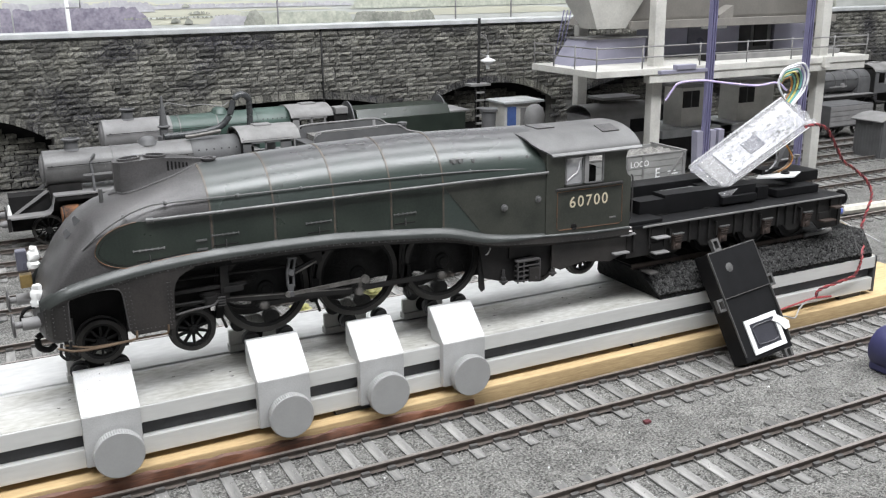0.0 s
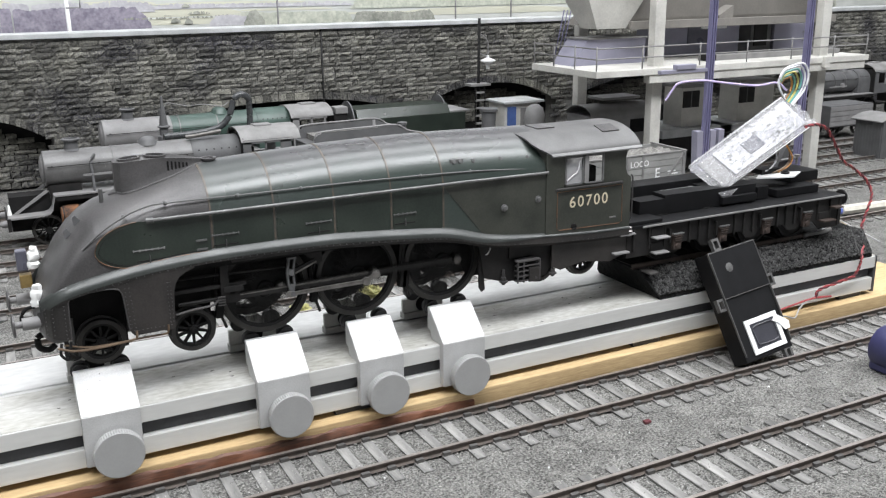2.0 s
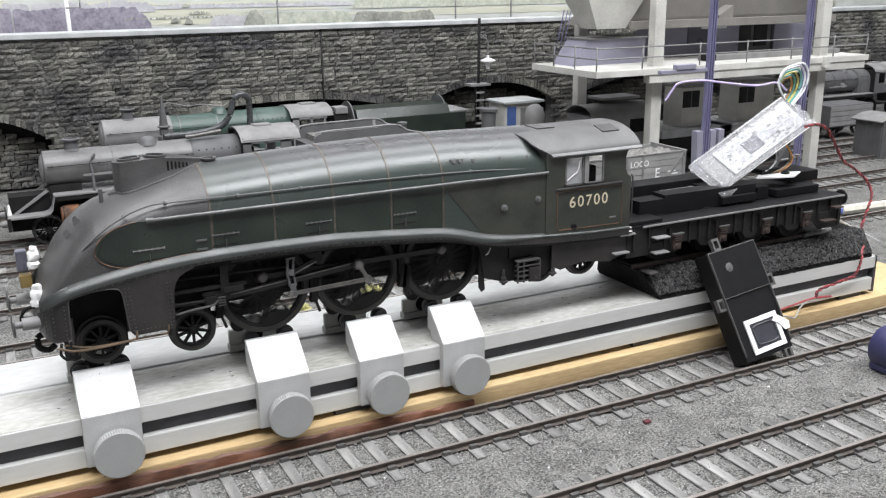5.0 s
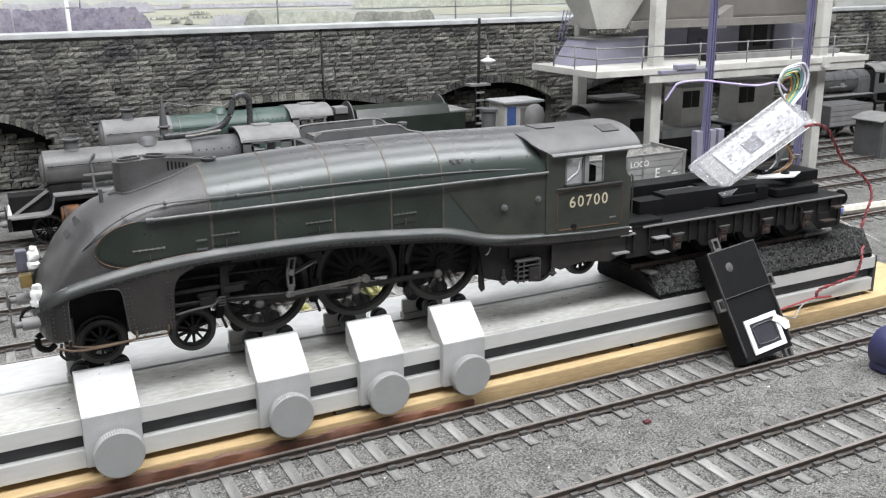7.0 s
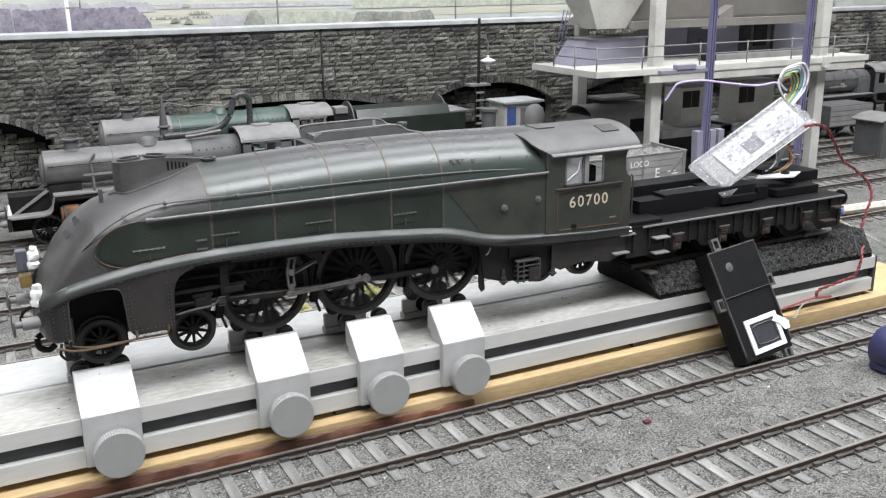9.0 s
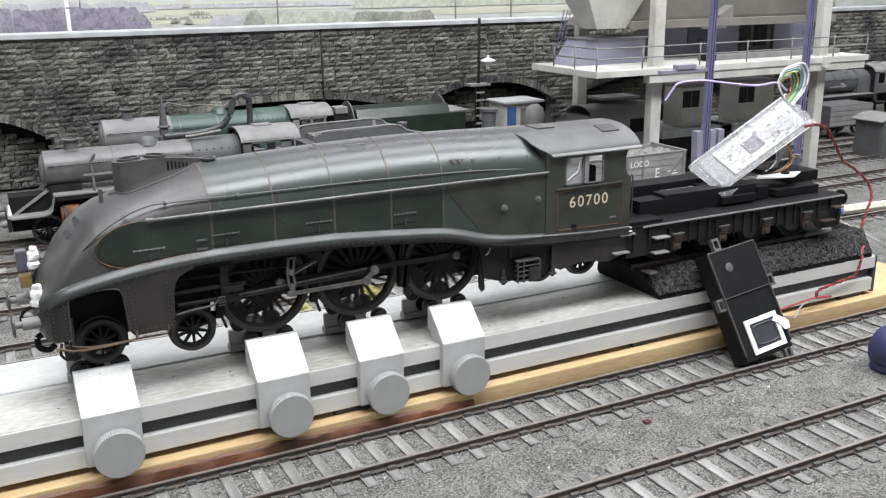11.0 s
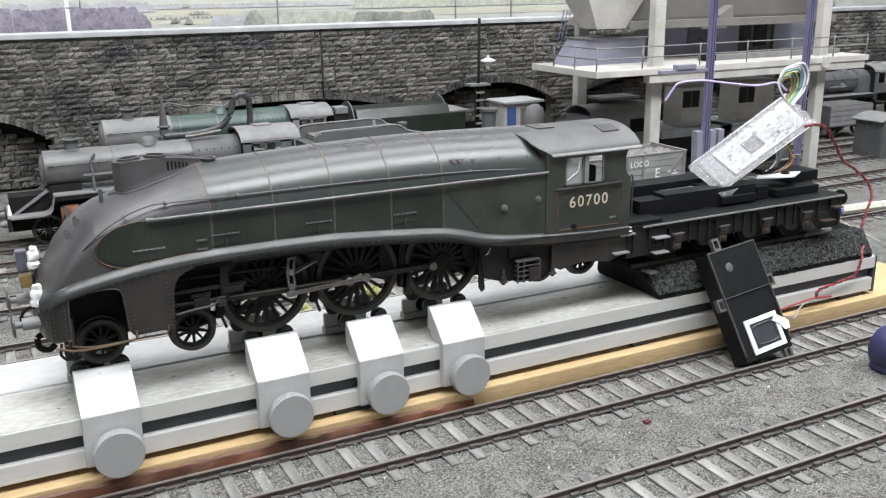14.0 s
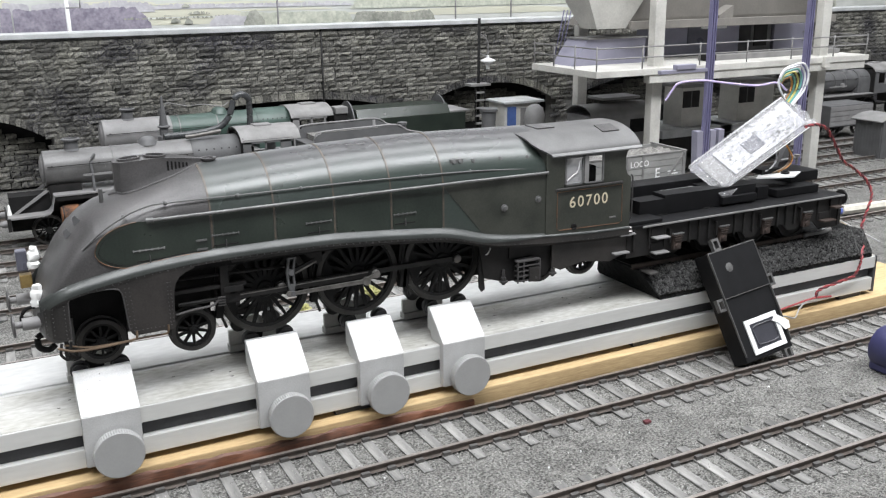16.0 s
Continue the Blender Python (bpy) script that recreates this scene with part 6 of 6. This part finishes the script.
part("emblem", turned(B(), (56, -27.2, 60), (0, -1, 0), [(0, 4), (.3, 4), (.32, .1)], 18), "rust", B_t, "round faded crest")
part("filler", turned(B(), (48, -22, 74), (0, 0, 1), [(0, 3.4), (2, 3.2), (3.4, 1.6), (3.6, .2)], 12), "lightgrey", B_t)
part("gear_box", box(B(), -16, 2, -20, 6, 44, 82, 2), "black", B_t, "black gear at the tender front")
part("gear_top", box(B(), -14, 2, -22, -4, 80, 88, 1.2), "lightgrey", B_t)
for x in (24, 76, 128):
    disc_wheel(B_t, x, 14, 0, 10)

# yard lamp post with ladder, blue-doored hut, domed fittings
lamp = thing("yard_lamp", "black model lamp post with a white hanging lamp", "lamp post", at=(398, 560, -62))
part("post", cyl(B(), (0, 0, 0), (3, 0, 190), 2.2, 1.8, 8), "black2", lamp)
part("bracket", tube(B(), curve([(3, 0, 172), (8, -1, 168), (14, -2, 160), (14, -2, 146)], 4), 0.9, 6), "midgrey", lamp)
part("bracket", tube(B(), [(2, 0, 148), (12, -2, 144)], 0.8, 6), "lightgrey", lamp)
part("shade", turned(B(), (14, -2, 128), (0, 0, 1), [(0, 2.2), (6, 2.4), (7, 3), (9.6, 9.6), (11, 9.6), (14, 2), (17, 1.2), (17.2, .2)], 18), "white", lamp, "white enamel lamp shade")
part("ladder_platform", box(B(), -13, 15, -8, 8, 108, 111, 0.4), "lightgrey", lamp, "pale platform on the post")
for k in range(9):
    part("rung", box(B(), -6, 8, -6, -4, 22 + k * 9.6, 24.4 + k * 9.6), "lightgrey", lamp)
for x in (-6, 7):
    part("ladder_rail", box(B(), x, x + 1.4, -6, -4, 0, 108), "black", lamp)
hut = thing("blue_door_hut", "small white hut with a blue panel", "hut", at=(438, 560, -62))
part("body", box(B(), 0, 50, 0, 40, 0, 82, 0.6), "concrete", hut)
part("roof", box(B(), -3, 58, -4, 44, 82, 85, 0.6), "coping", hut, "pale flat roof")
part("door", box(B(), 4, 17, -1, 0.2, 40, 78, 0.2), "doorblue", hut, "blue door panel")
part("side_panel", box(B(), 24, 46, -1, 0.2, 30, 76, 0.2), "lightgrey", hut)
dw = thing("water_column", "dark domed fitting behind the engine", "fitting", at=(445, 500, -62))
part("body", turned(B(), (0, 0, 0), (0, 0, 1), [(0, 13), (70, 13), (76, 12.6), (84, 10), (88, 5), (89, .3)], 22), "midgrey", dw)
pot = thing("chimney_pot", "dark grey flared pot behind the engine", "pot", at=(380, 500, -62))
part("body", turned(B(), (0, 0, 0), (0, 0, 1), [(0, 10), (60, 10), (70, 8), (84, 9), (85, 11), (88, 11), (88.5, 8)], 20), "darkgrey", pot)

# a wagon of stone on the near siding
wagon = thing("open_wagon", "weathered grey planked open wagon loaded with rubble", "wagon", at=(340, 283, RAIL))
for k in range(6):
    part("plank", box(B(), 0, 131, -27, -25.4, 24 + k * 6.4, 29.9 + k * 6.4, 0.25), "wagon", wagon)
    part("plank", box(B(), 129.2, 131, -25, 25, 24 + k * 6.4, 29.9 + k * 6.4, 0.25), "wagon", wagon)
    part("plank", box(B(), 0, 131, 25.4, 27, 24 + k * 6.4, 29.9 + k * 6.4, 0.25), "wagon", wagon)
part("top_rim", box(B(), -0.6, 131.6, -27.6, -24.8, 62.2, 63.6, 0.3), "lightgrey", wagon, "pale top rim")
part("top_rim", box(B(), 128.8, 131.8, -27, 27, 62.3, 63.7, 0.3), "lightgrey", wagon)
ld = B()
rows = [[(2 + 127 * i / 30, -24 + 48 * k / 14, 58 + 4 * noise.noise((i * 0.7, k * 0.7, 0)) + 3 * math.sin(math.pi * k / 14)) for k in range(15)] for i in range(31)]
loft(ld, rows, closed=False, smooth=False)
part("load", ld, "coal", wagon, "pale dusty rubble load")
for x in (56, 75):
    part("door_strap", box(B(), x, x + 2, -28, -27, 24, 62), "midgrey", wagon)
part("diagonal_strap", prism(B(), [(96, 26), (99, 26), (129, 60), (126, 60)], -28, -27), "lightgrey", wagon, "pale diagonal strap")
part("end_post", box(B(), 126.5, 129.5, -28, -27, 22, 62), "midgrey", wagon)
text_part("word", "LOCO", 8.2, "white", wagon, (60, -27.4, 51.5), label="white painted word")
text_part("letter", "E", 14, "white", wagon, (91, -27.5, 38.5), label="large white painted letter")
for d in ((108, 118, 43, 44), (109, 121, 40.2, 41.4)):
    part("small_lettering", box(B(), d[0], d[1], -27.3, -27, d[2], d[3]), "white", wagon)
part("floor", box(B(), -1, 132, -26.5, 26.5, 20.5, 24), "darkgrey", wagon)
part("sole_bar", box(B(), 0, 131, -24, -22, 14, 21), "darkgrey", wagon)
for x in (28, 103):
    disc_wheel(wagon, x, 11.4, 0, 8)

# coaling tower on concrete legs with a railed platform
tower = thing("coaling_tower", "off-white concrete model coaling tower on tall legs with a railed platform", "coaling tower", at=(495, 350, -62))
COLS = ((6, 0), (262, 0), (13, 150), (269, 150))
for x, y in COLS:
    part("leg", box(B(), x, x + 14, y, y + 11, 0, 330, 0.7), "concrete", tower, "square off-white leg")
deck = part("platform", box(B(), -82, 330, -16, 108, 135, 142, 0.6), "concrete", tower, "off-white platform slab")
part("platform_beam", box(B(), -10, 326, -14.5, -4, 126, 135, 0.5), "concrete", tower)
part("platform_beam", box(B(), 250, 258, -20, -14.6, 130, 142.6, 0.5), "concrete", tower)
for z in (154, 165):
    rail = part("platform_rail", tube(B(), [(-80, 106, z), (-80, -13, z), (328, -13, z), (328, 106, z)], 0.8, 6), "lightgrey", tower, "thin grey handrail")
for x in (-80, -20, 60, 130, 200, 270, 328):
    part("rail_post", cyl(B(), (x, -13, 142), (x, -13, 167), 0.8, n=6), "lightgrey", tower)
for y in (26, 66, 106):
    part("rail_post", cyl(B(), (-80, y, 142), (-80, y, 167), 0.8, n=6), "lightgrey", tower)
hop = B()
loft(hop, [[(x0, y0, z), (x1, y0, z), (x1, y1, z), (x0, y1, z)] for z, x0, x1, y0, y1 in ((182, -45, -6, 36, 66), (213, -61, 13, 30, 76), (330, -61, 13, 30, 76))], smooth=False)
part("hopper", hop, "concrete", tower, "pale tapering hopper")
# Bunker, fascia and rib get their shade from the darker colour.
part("bunker", loft(B(), [[(x0, y0, z), (x1, y0, z), (x1, y1, z), (x0, y1, z)] for z, x0, x1, y0, y1 in ((182, -8, 300, 48, 150), (192, 4, 310, 44, 150), (340, 8, 330, 20, 160))], smooth=False), "tan", tower, "bunker with its shade put into a darker concrete colour")
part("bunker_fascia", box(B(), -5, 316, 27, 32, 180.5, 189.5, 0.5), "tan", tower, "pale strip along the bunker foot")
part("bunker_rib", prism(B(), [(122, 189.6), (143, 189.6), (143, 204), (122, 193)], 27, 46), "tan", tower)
part("hoist_house", prism(B(), [(-66, 142), (34, 142), (34, 170), (-46, 170)], 50, 90), "mauve", tower, "grey-mauve sloping casing")
part("hoist_roof", box(B(), -48, 35, 47, 92, 170, 171.6, 0.3), "lightgrey", tower)
part("machine_house", box(B(), 85, 215, 88, 130, 142, 182, 0.6), "mauve", tower, "grey-mauve machine house")
part("machine_house", box(B(), 235, 270, 88, 130, 142, 182, 0.6), "darkgrey", tower)
part("machine_house", box(B(), 276, 345, 88, 130, 142, 176, 0.6), "mauve", tower)
part("machine_window", box(B(), 130, 170, 86.6, 88.1, 156, 178, 0.2), "chip", tower)
part("machine_window", box(B(), 240, 262, 86.6, 88.1, 150, 178, 0.2), "black", tower)
part("wall_light", box(B(), 150, 190, 84, 87, 174, 177, 0.3), "white", tower)
part("deck_step", box(B(), 100, 320, 20, 34, 142, 148, 0.3), "lightgrey", tower)
part("black_motor", box(B(), 96, 108, 12, 26, 143, 150, 0.8), "black", tower)
ladder = B()
for k in range(3):
    tube(ladder, [(-36 + 5 * k, 130, 146), (-24 + 5 * k, 130, 200)], 0.7, 5)
part("ladder", ladder, "blue_strut", tower, "blue-grey ladder")
# under-deck wagons waiting beside the tower legs
for x, w, y, lab in ((616, 38, 430, "small grey cabin with a dark window under the tower"), (709, 62, 430, "small pale grey cabin with a dark window under the tower")):
    c = thing("crane_cabin", lab, "cabin", at=(x, y, -62), group="cabins under the coaling tower")
    part("body", box(B(), 0, w, 0, 34, 56, 104, 0.8), "concrete", c)
    part("roof", box(B(), -2, w + 2, -3, 37, 104, 108, 0.8), "lightgrey", c, "pale flat roof")
    win = part("window", box(B(), 1, 27, -1.2, 0.4, 79.5, 100, 0.3), "black", c, "dark cabin window")
    part("window_bar", box(B(), 13.4, 14.4, -1.6, -1, 79.5, 100), "darkgrey", win)
    part("deck", box(B(), -40, w + 34, -14, 56, 46, 56, 0.6), "coping", c, "grey wagon deck")
    part("underframe", box(B(), -36, w + 30, -8, 50, 18, 46, 0.6), "black", c)
    for k in range(3):
        part("wheel", cyl(B(), (-40 + k * 50, -8, 14), (-40 + k * 50, -4, 14), 11, n=20), "black", c)
for x, y, lab in ((480, 455, "dark grey round-roofed van under the tower"),):
    v = thing("covered_van", lab, "van", at=(x, y, RAIL))
    part("body", box(B(), 0, 92, -26, 26, 22, 74, 0.6), "midgrey", v)
    part("roof", arch_roof(-2, 94, 26, 74, 12), "midgrey", v)
    part("plank_roof", box(B(), 28, 84, -8, 24, 90, 93, 0.4), "midgrey", v)
    part("opening", box(B(), 56, 86, -27.2, -25.8, 52, 68, 0.3), "black2", v)
    for k in (20, 70):
        disc_wheel(v, k, 11.4, 0, 8)
# blue-grey struts of a lamp gantry in front of the tower
for x0, x1, z1, zb in ((375.8, 375.2, 240, -62), (486.4, 486.9, 240, -62)):
    g = thing("gantry_post", "blue-grey folded channel post in front of the tower", "post", at=(x0, 130, -62), group="gantry posts")
    part("channel", box(B(), -2.6, 2.6, -1.5, 1.5, 0, 320, 0.4), "blue_strut", g)
    for dx in (-2.6, 0, 2.6):
        part("fin", box(B(), dx - 0.5, dx + 0.5, -3, -1.5, 0, 320, 0.2), "blue_strut", g)
    if x0 < 400:
        part("foot_channel", prism(B(), [(-5, 0), (-1.5, 0), (-4, 112), (-10.5, 112)], -3, 4), "mauve", g)
        for x in (4.5, 13.5):
            part("foot_channel", box(B(), x, x + 6, -3, 4, 0, 112, 0.6), "mauve", g)
        part("arm", box(B(), -52, -3, -2, 2, 161, 164, 0.4), "mauve", g)
        part("arm_box", box(B(), -36, -16, -3, 3, 164, 168, 0.6), "mauve", g)
# engine at the far right and the grey hut
C_ = engine((1020, 600), "sooty black model steam engine beyond the tower", "darkgrey", "darkgrey", "darkgrey", 16.5, 66, dict(smoke=40, chim=20, chh=9, dome=80, domemat="darkgrey", fire=100, firemat="darkgrey", cab=128, end=190, drivers=(50, 90, 130), cylmat="black", platform="midgrey"))
part("cab_emblem", box(B(), 150, 166, -28.2, -27.4, 60, 70), "midgrey", C_)
C_t = thing("model_tender", "sooty black model tender beyond the tower", "model tender", at=(1226, 600, RAIL), group="tenders standing in the yard")
part("tank", box(B(), 0, 150, -27, 27, 24, 84, 0.8), "black", C_t)
part("coal", box(B(), 8, 130, -22, 22, 84, 90, 2), "coal", C_t)
for x in (24, 76, 128):
    disc_wheel(C_t, x, 14, 0, 10)
low = thing("low_wagon", "low dark grey flat wagon with pipework beyond the tower", "wagon", at=(960, 520, RAIL))
part("body", box(B(), 0, 90, -24, 24, 14, 46, 0.6), "darkgrey", low)
for k in range(4):
    part("plank", box(B(), 0, 90, -25.4, -24.2, 16 + 7.4 * k, 22.6 + 7.4 * k, 0.3), "midgrey", low)
for x in (20, 70):
    disc_wheel(low, x, 11.4, 0, 8)
gh = thing("lineside_hut", "dark grey planked lineside hut with an arched pale roof", "hut", at=(900, 360, -62))
part("body", box(B(), 0, 56, 0, 42, 0, 50, 0.6), "darkgrey", gh)
for k in range(9):
    part("board", box(B(), 0.5 + k * 6.2, 6.3 + k * 6.2, -1.2, 0, 0, 50, 0.25), "darkgrey", gh)
for k in range(9):
    part("board", box(B(), -1.2, 0, 0.3 + k * 4.6, 4.6 + k * 4.6, 0, 50, 0.25), "darkgrey", gh)
rf = B()
loft(rf, [[(x, y, 50 + 7 * (1 - ((x - 28) / 34) ** 2)) for y in (-4, 46)] + [(x, y, 48.6 + 7 * (1 - ((x - 28) / 34) ** 2)) for y in (46, -4)] for x in np.linspace(-6, 62, 10)])
part("roof", rf, "lightgrey", gh, "pale curved roof")


# ---- tracks of the yard: rails, sleepers and chairs ----
def rail_mesh(x0, x1):
    return prism(B(), [(-1.7, -3.6), (1.7, -3.6), (0.45, -2.9), (0.4, -0.9), (1.0, -0.7), (1.0, 0), (-1.0, 0), (-1.0, -0.7), (-0.4, -0.9), (-0.45, -2.9)], x0, x1, "x")


def yard_track(y, x0, x1, label, seed, rusty=True):
    rnd = random.Random(seed)
    t = thing("track", label, "track", at=(0, y, RAIL), group="yard tracks", kind="structure")
    for s in (-16.75, 16.75):
        bm = rail_mesh(x0, x1)
        r = part("rail", bm, "railside", t, "rusty rail with a polished head", at=(0, s, 0))
        part("rail_head", box(B(), x0, x1, -0.95, 0.95, 0.02, 0.16), "railtop", r)
    sl = [mesh_of("sleeper", box(B(), -2.9, 2.9, -29.5, 29.5, -4.8, -3.75, 0.25), "sleeper")]
    chairs = B()
    n = int((x1 - x0) / 15.4)
    for k in range(n):
        x = x0 + 6 + k * 15.4 + rnd.uniform(-.7, .7)
        piece("sleeper", sl[0], t, (x, rnd.uniform(-.8, .8), rnd.uniform(-.25, .1)), Euler((0, 0, rnd.uniform(-.02, .02))))
        for s in (-16.75, 16.75):
            for d in (-2.2, 2.2):
                box(chairs, x - 2.2, x + 2.2, s + d - 1.1, s + d + 1.1, -3.9, -1.9)
    tagged(part("rail_chairs", chairs, "chair", t), kind="stuff")
    return t


yard_track(-58.2, -230, 520, "grey weathered model track in front of the rolling road", 1)
yard_track(-156.0, 20, 560, "grey weathered model track with rusty rails", 2)
for i, (y, x0, x1) in enumerate(((172, -330, 1000), (283, -300, 1100), (383, -280, 1200), (460, -280, 1000), (596, -280, 1500))):
    yard_track(y, x0, x1, "dusty grey yard track behind the rolling road", 10 + i)

# ---- the long stone retaining wall ----
WALL_Y, WALL_TOP = 705.0, 114.0
wall = thing("wall_north_stone", "sooty coursed stone retaining wall with blind arches", "retaining wall", at=(0, WALL_Y, 0), kind="structure")
part("core", box(B(), -600, 2200, 30, 44, GROUND, WALL_TOP), "black2", wall)
ARCHES = [(-300, -92, 30.0), (8, 384, 25.5), (388, 610, 31.0), (640, 1000, 30.0), (1030, 1400, 30.0)]


def arch_z(x):
    """Height of an arch's underside over x, or None between arches."""
    for a, b, crown in ARCHES:
        if a < x < b:
            q = (2 * (x - a) / (b - a) - 1)
            return crown - 30 * abs(q) ** 2.4
    return None


def stone_block(w, h, d, rnd):
    """A rough-faced stone: a bumpy face of 4 x 3 points with worn corners, and its four sides."""
    bm = B()
    nx, nz = 4, 3
    face = []
    base = d * rnd.uniform(0.55, 1.0)
    for k in range(nz):
        row = []
        for i in range(nx):
            edge = i in (0, nx - 1) or k in (0, nz - 1)
            x = -w / 2 + w * i / (nx - 1) + rnd.uniform(-.7, .7) * (1 if edge else 1.6)
            z = -h / 2 + h * k / (nz - 1) + rnd.uniform(-.65, .65)
            row.append(bm.verts.new((x, -base * (0.45 if edge else 1.0) - rnd.uniform(0, 1.3), z)))
        face.append(row)
    for k in range(nz - 1):
        for i in range(nx - 1):
            bm.faces.new((face[k][i], face[k][i + 1], face[k + 1][i + 1], face[k + 1][i]))
    rim = face[0] + [r[-1] for r in face[1:]] + face[-1][-2::-1] + [r[0] for r in face[-2:0:-1]]
    back = [bm.verts.new((v.co.x, 0.6, v.co.z)) for v in rim]
    for i in range(len(rim)):
        k = (i + 1) % len(rim)
        bm.faces.new((rim[i], back[i], back[k], rim[k]))
    return bm


rnd = random.Random(77)
variants = {}
for w in range(7, 26, 2):
    for h in (5.6, 7.2):
        variants[(w, h)] = [mesh_of("stone", stone_block(w - 0.8, h - 0.75, 3.2, rnd), "stone") for _ in range(3)]
mass = B()
z, row, count = GROUND + 2, 0, 0
while z < WALL_TOP - 3:
    h = 5.6 if (row * 7 + 3) % 5 < 2 else 7.2
    x = -230 - rnd.uniform(0, 20)
    while x < 1500:
        w = rnd.choice((7, 9, 11, 13, 13, 15, 15, 17, 19, 21, 25))
        xc, zc = x + w / 2, z + h / 2
        x += w
        az = arch_z(xc)
        inside = az is not None and zc < az
        if zc < -25 and -40 < xc < 900:
            continue
        y = 29.0 if inside else 0.0
        if inside and zc > az - 13:
            continue
        if az is not None and not inside and zc < az + 8.5:
            continue
        if not inside and 120 < xc < 620 and zc > 20 and count < 300:
            piece("stone", rnd.choice(variants[(w, h)]), wall, (xc, y, zc))
            count += 1
        else:
            merge(mass, stone_block(w - 0.8, h - 0.75, 3.2, rnd), Matrix.Translation((xc, y, zc)))
    z += h
    row += 1
tagged(part("stonework", mass, "stonefar", wall, "sooty coursed stones"), kind="stuff")
face = B()
zb = [arch_z(x) for x in range(-600, 2200, 8)]
for i, x in enumerate(range(-600, 2200, 8)):
    a = zb[i]
    box(face, x, x + 8, 0.4, 30.5, GROUND if a is None else a + 2, WALL_TOP)
part("wall_face", face, "mortar", wall, "dark mortar joints")
for a, b, crown in ARCHES:
    for k in range(36):
        q0, q1 = 2 * k / 36 - 1, 2 * (k + 1) / 36 - 1
        p = [(a + (b - a) * (q + 1) / 2, crown - 30 * abs(q) ** 2.4) for q in (q0, q1)]
        part("arch_stone", prism(B(), [(p[0][0] + .4, p[0][1]), (p[1][0] - .4, p[1][1]), (p[1][0] - .4 + 1.5 * q1, p[1][1] + 9.5), (p[0][0] + .4 + 1.5 * q0, p[0][1] + 9.5)], -2.0 - 1.2 * ((k * 7) % 5) / 5, 9), "stone", wall)
part("coping", box(B(), -600, 2200, -6, 44, WALL_TOP, WALL_TOP + 5.6, 0.8), "coping", wall, "pale painted coping along the wall top")
part("downpipe", cyl(B(), (122 * 2.02, -3, -60), (122 * 2.02, -3, WALL_TOP), 1.3, n=8), "black", wall, "thin dark downpipe")
signal = thing("signal_post", "slim white signal post before the back scene", "signal post", at=(-48, 760, -62))
part("post", cyl(B(), (0, 0, 0), (-4, 0, 300), 2.4, n=8), "white", signal)
part("bracket", tube(B(), [(-4, -2, 208), (12, -2, 208), (13, -2, 230)], 1.0, 6), "midgrey", signal)
for x in (215, 485, 580):
    solid("back_post", cyl(B(), (x, 780, -62), (x, 780, 300), 1.2, n=6), "midgrey", "thin grey post before the back scene", "post", group="thin back posts")


# ---- what moves: the driving wheels and their rods, slowing down ----
def crank_angle(t):
    """Degrees from the rear dead centre, anticlockwise as seen from the near side."""
    return ((0.01294 * t - 0.44442) * t - 13.716) * t * t + 624.85 * t - 108.0


def motions():
    times = [k / 15 for k in range(241)]
    for w in DRIVERS:
        base = w.location.copy()
        walk(w, [(t, Matrix.Translation(base) @ Matrix.Rotation(-radians(crank_angle(t)), 4, "Y")) for t in times])
    for ob, pose_at in RODS:
        walk(ob, [(t, pose_at(radians(crank_angle(t)))) for t in times])


motions()
